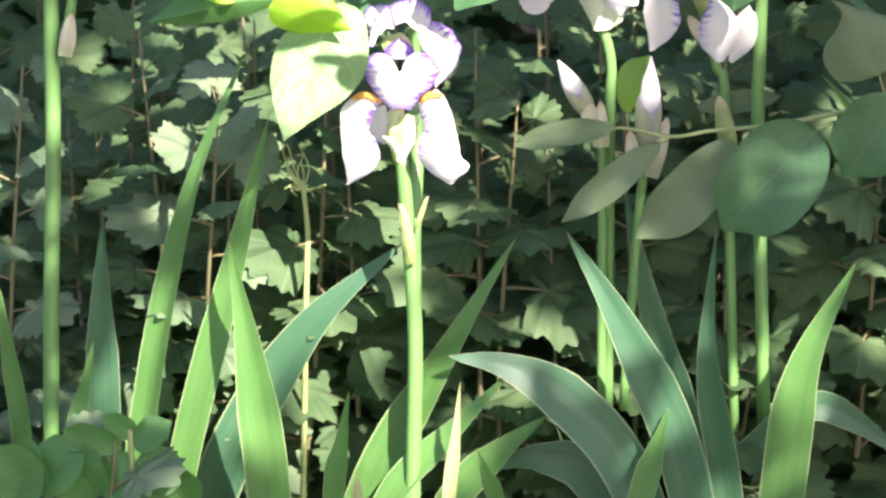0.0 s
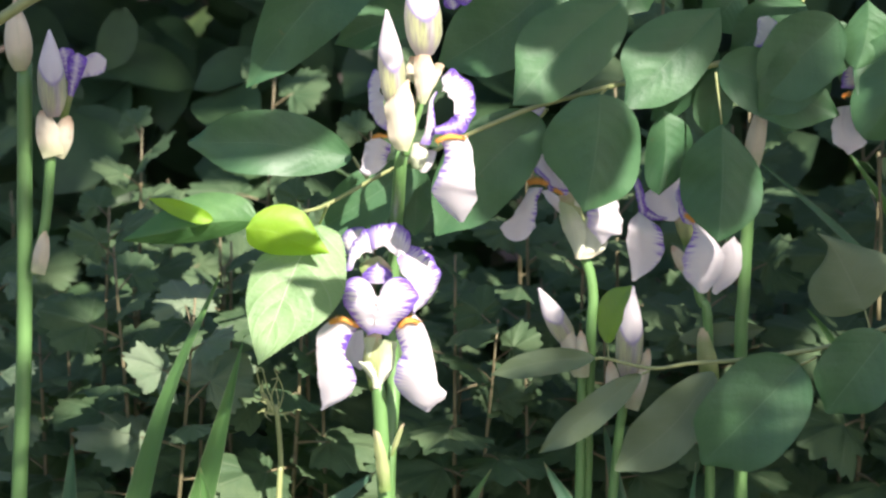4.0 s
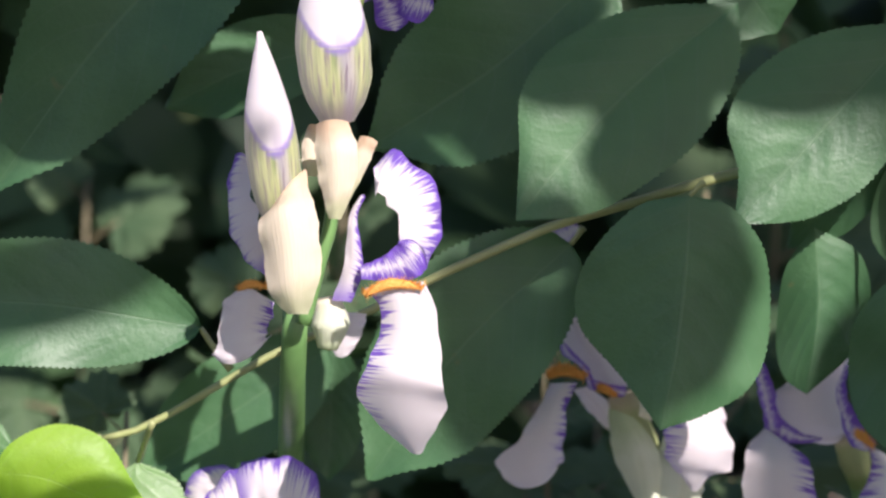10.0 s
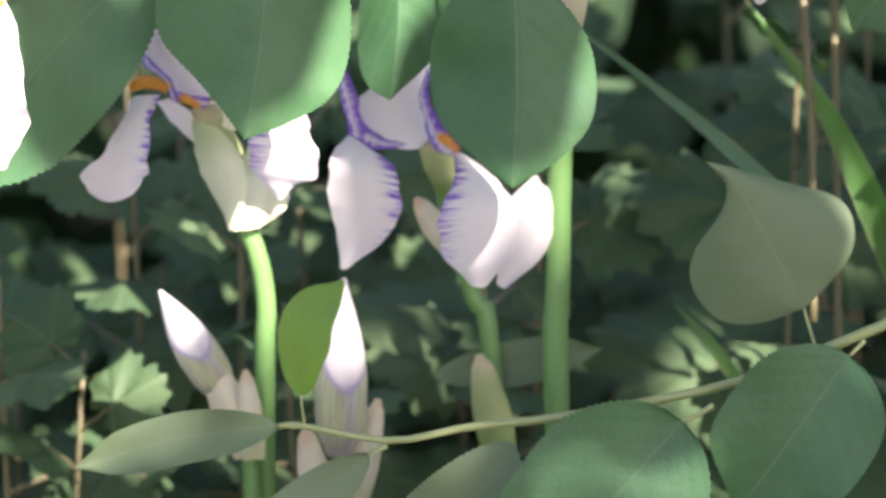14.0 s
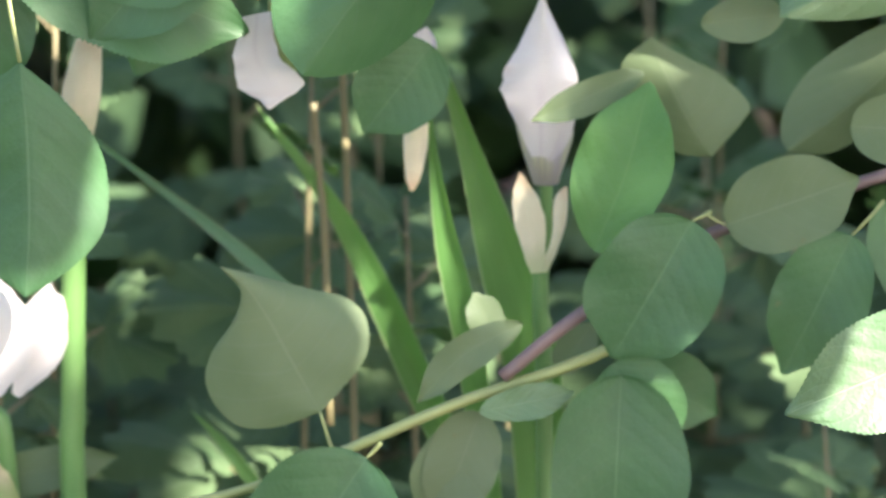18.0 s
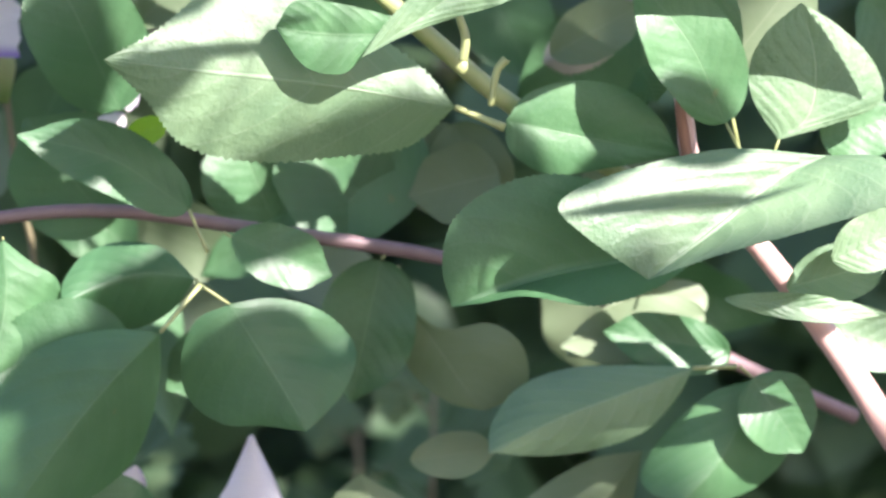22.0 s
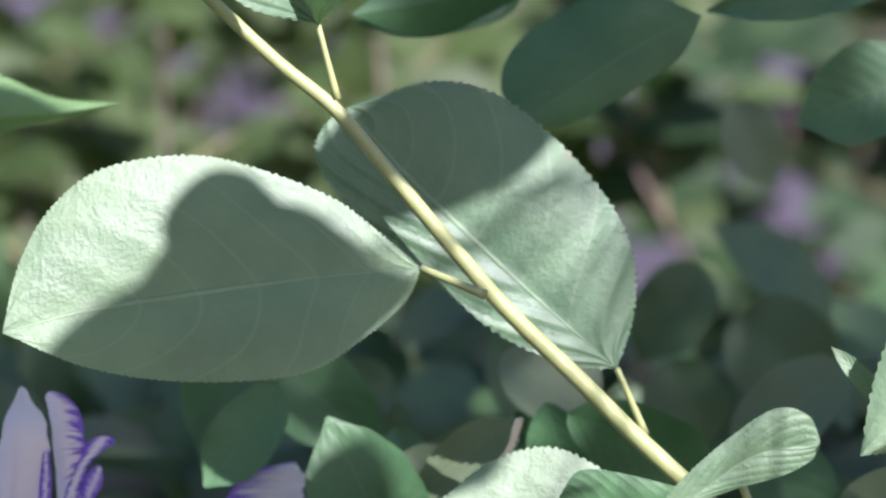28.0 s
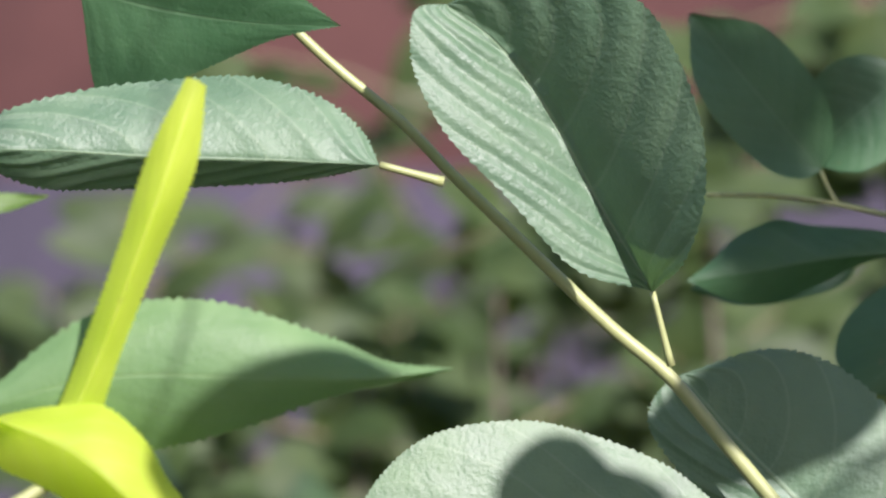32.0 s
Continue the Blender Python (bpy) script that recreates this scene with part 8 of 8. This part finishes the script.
folded_leaf(side, [(0.2598, 0.1000, 1.0725), (0.2292, 0.1000, 1.0703), (0.1968, 0.1000, 1.0646), (0.1702, 0.1000, 1.0605)], [(0.2598, 0.1000, 1.0725), (0.2527, 0.1029, 1.0806), (0.2367, 0.1057, 1.0829), (0.2208, 0.1086, 1.0840), (0.2069, 0.1086, 1.0856), (0.1904, 0.1057, 1.0783), (0.1808, 0.1029, 1.0692), (0.1702, 0.1000, 1.0605)], [(0.2598, 0.1000, 1.0725), (0.2435, 0.1040, 1.0686), (0.2254, 0.1080, 1.0593), (0.2068, 0.1080, 1.0517), (0.1902, 0.1040, 1.0525), (0.1702, 0.1000, 1.0605)])
folded_leaf(side, [(0.3139, 0.1000, 1.0597), (0.2891, 0.0967, 1.0483), (0.2632, 0.0933, 1.0323), (0.2396, 0.0900, 1.0169)], [(0.3139, 0.1000, 1.0597), (0.2945, 0.1027, 1.0678), (0.2716, 0.1053, 1.0678), (0.2533, 0.1080, 1.0597), (0.2363, 0.1020, 1.0460), (0.2311, 0.0960, 1.0301), (0.2396, 0.0900, 1.0169)], [(0.3139, 0.1000, 1.0597), (0.3055, 0.0980, 1.0436), (0.2890, 0.0960, 1.0317), (0.2656, 0.0940, 1.0185), (0.2514, 0.0920, 1.0147), (0.2396, 0.0900, 1.0169)])
shrub_leaf(side, (0.2447, 0.1500, 1.0677), (0.1764, 0.1500, 1.0561), 0.0261, shape="ovate")
shrub_leaf(side, (0.4107, 0.1200, 1.0376), (0.3565, 0.1200, 1.0144), 0.0422, shape="ovate")
shrub_leaf(side, (0.3967, 0.1500, 1.0699), (0.3229, 0.1500, 1.0605), 0.0190, shape="ovate")
shrub_leaf(side, (0.3861, 0.5000, 1.0111), (0.4050, 0.5000, 0.9711), 0.0321, shape="ovate", mat=LEAF_GREY)
shrub_leaf(side, (0.3114, 0.5000, 0.8678), (0.2686, 0.5000, 0.9000), 0.0507, shape="ovate", mat=BACK)
shrub_leaf(side, (0.1994, 0.5000, 0.8687), (0.2260, 0.5000, 0.8312), 0.0481, shape="ovate", mat=BACK)
shrub_leaf(side, (0.2793, 0.5000, 0.8574), (0.2367, 0.5000, 0.8338), 0.0321, shape="ovate", mat=BACK)
shrub_leaf(side, (0.3864, 0.5000, 0.9099), (0.4350, 0.5000, 0.8669), 0.0588, shape="ovate", mat=BACK)
shrub_leaf(side, (0.3542, 0.5000, 0.8888), (0.3731, 0.5000, 0.8460), 0.0454, shape="ovate", mat=BACK)
shrub_leaf(side, (0.2260, 0.5000, 0.8791), (0.1676, 0.5000, 0.8636), 0.0401, shape="ovate", mat=BACK)
shrub_leaf(side, (0.3702, 0.5000, 0.9340), (0.3408, 0.5000, 0.8889), 0.0401, shape="ovate", mat=BACK)
young = part("branch", tube([(-0.0709, -0.2800, 1.0200), (-0.0835, -0.2800, 0.9973), (-0.1606, -0.2800, 0.9576), (-0.3472, -0.1800, 0.8783), (-0.6516, -0.0800, 0.6556), (-0.9213, 0.1200, 0.2079)], [0.0012, 0.004, 0.005], 24, 8), TWIG, shrub, "yellow-green young twig close by")
folded_leaf(young, [(-0.0800, -0.2800, 1.0140), (-0.0690, -0.2830, 1.0380), (-0.0550, -0.2900, 1.0760), (-0.0440, -0.2900, 1.1080), (-0.0350, -0.2860, 1.1370)], [(-0.0850, -0.2760, 1.0150), (-0.0755, -0.2760, 1.0400), (-0.0620, -0.2820, 1.0780), (-0.0520, -0.2840, 1.1100), (-0.0385, -0.2860, 1.1380)], [(-0.0690, -0.2740, 1.0130), (-0.0620, -0.2760, 1.0370), (-0.0480, -0.2800, 1.0740), (-0.0350, -0.2820, 1.1060), (-0.0315, -0.2860, 1.1350)], mat=LEAF_YELLOW, label="upright yellow-green young leaf")
folded_leaf(young, [(-0.1055, -0.2900, 1.0194), (-0.0800, -0.2950, 1.0099), (-0.0624, -0.3000, 0.9966), (-0.0387, -0.2900, 0.9726), (-0.0147, -0.2800, 0.9406)], [(-0.1056, -0.2800, 1.0190), (-0.0860, -0.2814, 1.0227), (-0.0664, -0.2829, 1.0236), (-0.0516, -0.2843, 1.0116), (-0.0437, -0.2843, 0.9978), (-0.0298, -0.2829, 0.9801), (-0.0178, -0.2814, 0.9584), (-0.0147, -0.2800, 0.9406)], [(-0.1056, -0.2800, 1.0190), (-0.1035, -0.2817, 1.0033), (-0.0878, -0.2833, 0.9952), (-0.0701, -0.2850, 0.9840), (-0.0543, -0.2833, 0.9682), (-0.0345, -0.2817, 0.9495), (-0.0147, -0.2800, 0.9406)], mat=LEAF_YELLOW, label="bright yellow young leaf")
folded_leaf(young, [(-0.1150, -0.2700, 1.0200), (-0.0650, -0.2720, 1.0330), (-0.0100, -0.2740, 1.0330), (0.0250, -0.2750, 1.0330), (0.0560, -0.2760, 1.0370)], [(-0.1150, -0.2700, 1.0200), (-0.0750, -0.2640, 1.0530), (-0.0330, -0.2620, 1.0600), (0.0120, -0.2660, 1.0480), (0.0330, -0.2700, 1.0390), (0.0560, -0.2760, 1.0370)], [(-0.1150, -0.2700, 1.0200), (-0.0700, -0.2600, 1.0060), (-0.0350, -0.2600, 1.0100), (0.0120, -0.2680, 1.0260), (0.0330, -0.2720, 1.0310), (0.0560, -0.2760, 1.0370)], mat=LEAF_LIGHT, puff=0.10, label="pale green leaf with a drawn-out tip")
shrub_leaf(young, (-0.1600, -0.2800, 1.0850), (-0.0860, -0.2800, 1.0960), 0.0120, shape="pointed", mat=LEAF_THIN, label="small pale green leaf")

# silver-tipped plants and low herbs near the front
mum_plant(70, (-0.4136, 0.100, 0), 0.531, MUM_SILVER)
mum_plant(71, (-0.5399, 0.090, 0), 0.536, MUM_SILVER)
mum_plant(72, (-0.4337, 0.130, 0), 0.562, None)
mum_plant(73, (-0.1705, 0.130, 0), 0.568, None)
mum_plant(74, (0.0331, 0.080, 0), 0.329, None)
mum_plant(75, (-0.1440, 0.120, 0), 0.519, None)
mum_plant(76, (-0.4524, -0.080, 0), 0.263, MUM_SILVER)

herb = thing("herb_plant", (-0.4804, -0.0600, 0), "low leafy herb with broad bright green leaves", "herb", "")
stalk(herb, [(-0.4484, -0.0600, 0.2534), (-0.4459, -0.0600, 0.1879), (-0.4473, -0.0600, -0.0492)], 0.0044, 0.0052, mat=TWIG)
shrub_leaf(herb, (-0.5209, -0.0600, 0.1954), (-0.5617, -0.0600, 0.2365), 0.0566, shape="ovate", roll=20, mat=LEAF_HERB)
shrub_leaf(herb, (-0.5254, -0.0600, 0.2047), (-0.4846, -0.0600, 0.2431), 0.0471, shape="ovate", roll=20, mat=LEAF_HERB)
shrub_leaf(herb, (-0.4754, -0.0600, 0.1965), (-0.5005, -0.0600, 0.2334), 0.0518, shape="ovate", roll=20, mat=LEAF_HERB)
shrub_leaf(herb, (-0.4709, -0.0600, 0.2013), (-0.4346, -0.0600, 0.2210), 0.0566, shape="ovate", roll=20, mat=LEAF_HERB)
shrub_leaf(herb, (-0.4438, -0.0600, 0.2488), (-0.4710, -0.0600, 0.2645), 0.0236, shape="ovate", roll=20, mat=LEAF_HERB)
shrub_leaf(herb, (-0.4460, -0.0600, 0.2394), (-0.4144, -0.0600, 0.2612), 0.0283, shape="ovate", roll=20, mat=LEAF_HERB)
shrub_leaf(herb, (-0.4551, -0.0600, 0.2392), (-0.5027, -0.0600, 0.2520), 0.0259, shape="ovate", roll=20, mat=LEAF_HERB)
shrub_leaf(herb, (-0.4437, -0.0600, 0.2254), (-0.4029, -0.0600, 0.2124), 0.0424, shape="ovate", roll=20, mat=LEAF_HERB)
shrub_leaf(herb, (-0.4027, -0.0600, 0.1890), (-0.4210, -0.0600, 0.2213), 0.0518, shape="ovate", roll=20, mat=LEAF_HERB)
shrub_leaf(herb, (-0.5436, -0.0600, 0.1854), (-0.5254, -0.0600, 0.2421), 0.0471, shape="ovate", roll=20, mat=LEAF_HERB)

dill = thing("feathery_herb", (-0.3167, 0.0600, 0), "thin stem with curled feathery green tip", "herb", "")
stalk(dill, [(-0.3195, 0.0600, 0.4335), (-0.3145, 0.0600, 0.3867), (-0.3154, 0.0600, 0.3395), (-0.3175, 0.0600, -0.0350)], 0.0040, 0.0054, mat=TWIG)
stalk(dill, [(-0.3185, 0.0600, 0.4265), (-0.3263, 0.0600, 0.4440), (-0.3312, 0.0600, 0.4615), (-0.3356, 0.0600, 0.4631)], 0.0013, 0.0009, mat=TWIG, name="frond")
stalk(dill, [(-0.3185, 0.0600, 0.4265), (-0.3173, 0.0600, 0.4260), (-0.3244, 0.0600, 0.4253), (-0.3210, 0.0600, 0.4257)], 0.0013, 0.0009, mat=TWIG, name="frond")
stalk(dill, [(-0.3185, 0.0600, 0.4265), (-0.3235, 0.0600, 0.4402), (-0.3194, 0.0600, 0.4540), (-0.3245, 0.0600, 0.4542)], 0.0013, 0.0009, mat=TWIG, name="frond")
stalk(dill, [(-0.3185, 0.0600, 0.4265), (-0.3070, 0.0600, 0.4282), (-0.3040, 0.0600, 0.4298), (-0.3001, 0.0600, 0.4304)], 0.0013, 0.0009, mat=TWIG, name="frond")
stalk(dill, [(-0.3185, 0.0600, 0.4265), (-0.3201, 0.0600, 0.4324), (-0.3281, 0.0600, 0.4382), (-0.3235, 0.0600, 0.4324)], 0.0013, 0.0009, mat=TWIG, name="frond")
stalk(dill, [(-0.3185, 0.0600, 0.4265), (-0.3253, 0.0600, 0.4328), (-0.3368, 0.0600, 0.4390), (-0.3367, 0.0600, 0.4396)], 0.0013, 0.0009, mat=TWIG, name="frond")
stalk(dill, [(-0.3185, 0.0600, 0.4265), (-0.3143, 0.0600, 0.4445), (-0.3219, 0.0600, 0.4623), (-0.3172, 0.0600, 0.4596)], 0.0013, 0.0009, mat=TWIG, name="frond")
stalk(dill, [(-0.3185, 0.0600, 0.4265), (-0.3225, 0.0600, 0.4261), (-0.3284, 0.0600, 0.4257), (-0.3234, 0.0600, 0.4202)], 0.0013, 0.0009, mat=TWIG, name="frond")
stalk(dill, [(-0.3185, 0.0600, 0.4265), (-0.3181, 0.0600, 0.4372), (-0.3205, 0.0600, 0.4479), (-0.3214, 0.0600, 0.4487)], 0.0013, 0.0009, mat=TWIG, name="frond")
stalk(dill, [(-0.3185, 0.0600, 0.4265), (-0.3297, 0.0600, 0.4281), (-0.3282, 0.0600, 0.4299), (-0.3340, 0.0600, 0.4263)], 0.0013, 0.0009, mat=TWIG, name="frond")
stalk(dill, [(-0.3185, 0.0600, 0.4265), (-0.3243, 0.0600, 0.4344), (-0.3293, 0.0600, 0.4423), (-0.3313, 0.0600, 0.4353)], 0.0013, 0.0009, mat=TWIG, name="frond")
stalk(dill, [(-0.3185, 0.0600, 0.4265), (-0.3297, 0.0600, 0.4370), (-0.3326, 0.0600, 0.4476), (-0.3309, 0.0600, 0.4474)], 0.0013, 0.0009, mat=TWIG, name="frond")
stalk(dill, [(-0.3185, 0.0600, 0.4265), (-0.3249, 0.0600, 0.4297), (-0.3263, 0.0600, 0.4329), (-0.3255, 0.0600, 0.4268)], 0.0013, 0.0009, mat=TWIG, name="frond")
stalk(dill, [(-0.3185, 0.0600, 0.4265), (-0.3312, 0.0600, 0.4448), (-0.3365, 0.0600, 0.4632), (-0.3330, 0.0600, 0.4598)], 0.0013, 0.0009, mat=TWIG, name="frond")
stalk(dill, [(-0.3185, 0.0600, 0.4265), (-0.3292, 0.0600, 0.4388), (-0.3311, 0.0600, 0.4513), (-0.3316, 0.0600, 0.4532)], 0.0013, 0.0009, mat=TWIG, name="frond")
stalk(dill, [(-0.3185, 0.0600, 0.4265), (-0.3095, 0.0600, 0.4267), (-0.3129, 0.0600, 0.4266), (-0.3098, 0.0600, 0.4200)], 0.0013, 0.0009, mat=TWIG, name="frond")
petal(iris_e, "petal", [(0.0485, 0.0000, 0.7483), (0.0547, 0.0000, 0.7599), (0.0577, 0.0000, 0.7727)], 0.0159, PALE, shape="fan", ruffle=0.08)
petal(iris_e, "petal", [(0.0485, 0.0000, 0.7497), (0.0639, 0.0000, 0.7535), (0.0771, 0.0000, 0.7573)], 0.0115, VIOLET, shape="fan", ruffle=0.1)
petal(iris_e, "petal", [(0.0550, 0.0040, 0.7547), (0.0658, 0.0040, 0.7620), (0.0726, 0.0040, 0.7600)], 0.0106, VIOLET, shape="fan", ruffle=0.1)
petal(iris_c, "petal", [(-0.1312, 0.0500, 0.6772), (-0.1230, 0.0500, 0.6798), (-0.1142, 0.0500, 0.6845)], 0.0092, STANDARD, shape="petal")
petal(iris_k, "petal", [(0.1759, 0.0300, 0.8323), (0.1816, 0.0300, 0.8322), (0.1872, 0.0300, 0.8332)], 0.0076, PALE, shape="petal")
petal(iris_k, "petal", [(0.1872, 0.0300, 0.8366), (0.1895, 0.0300, 0.8411), (0.1907, 0.0300, 0.8456)], 0.0058, PALE, shape="petal")
shrub_leaf(brown, (0.1822, -0.0100, 0.8286), (0.2000, -0.0100, 0.8361), 0.0112, shape="elliptic", mat=LEAF_LIME)

# the lens is focused on the bud of the tall iris
centre = Vector(focus_bud.bound_box[0]).lerp(Vector(focus_bud.bound_box[6]), 0.5)
focus_bud.data.transform(pose(-centre.x, -centre.y, -centre.z))
focus_bud.location = centre
cam.data.dof.use_dof = True
cam.data.dof.focus_object = focus_bud
cam.data.dof.aperture_fstop = 11.5
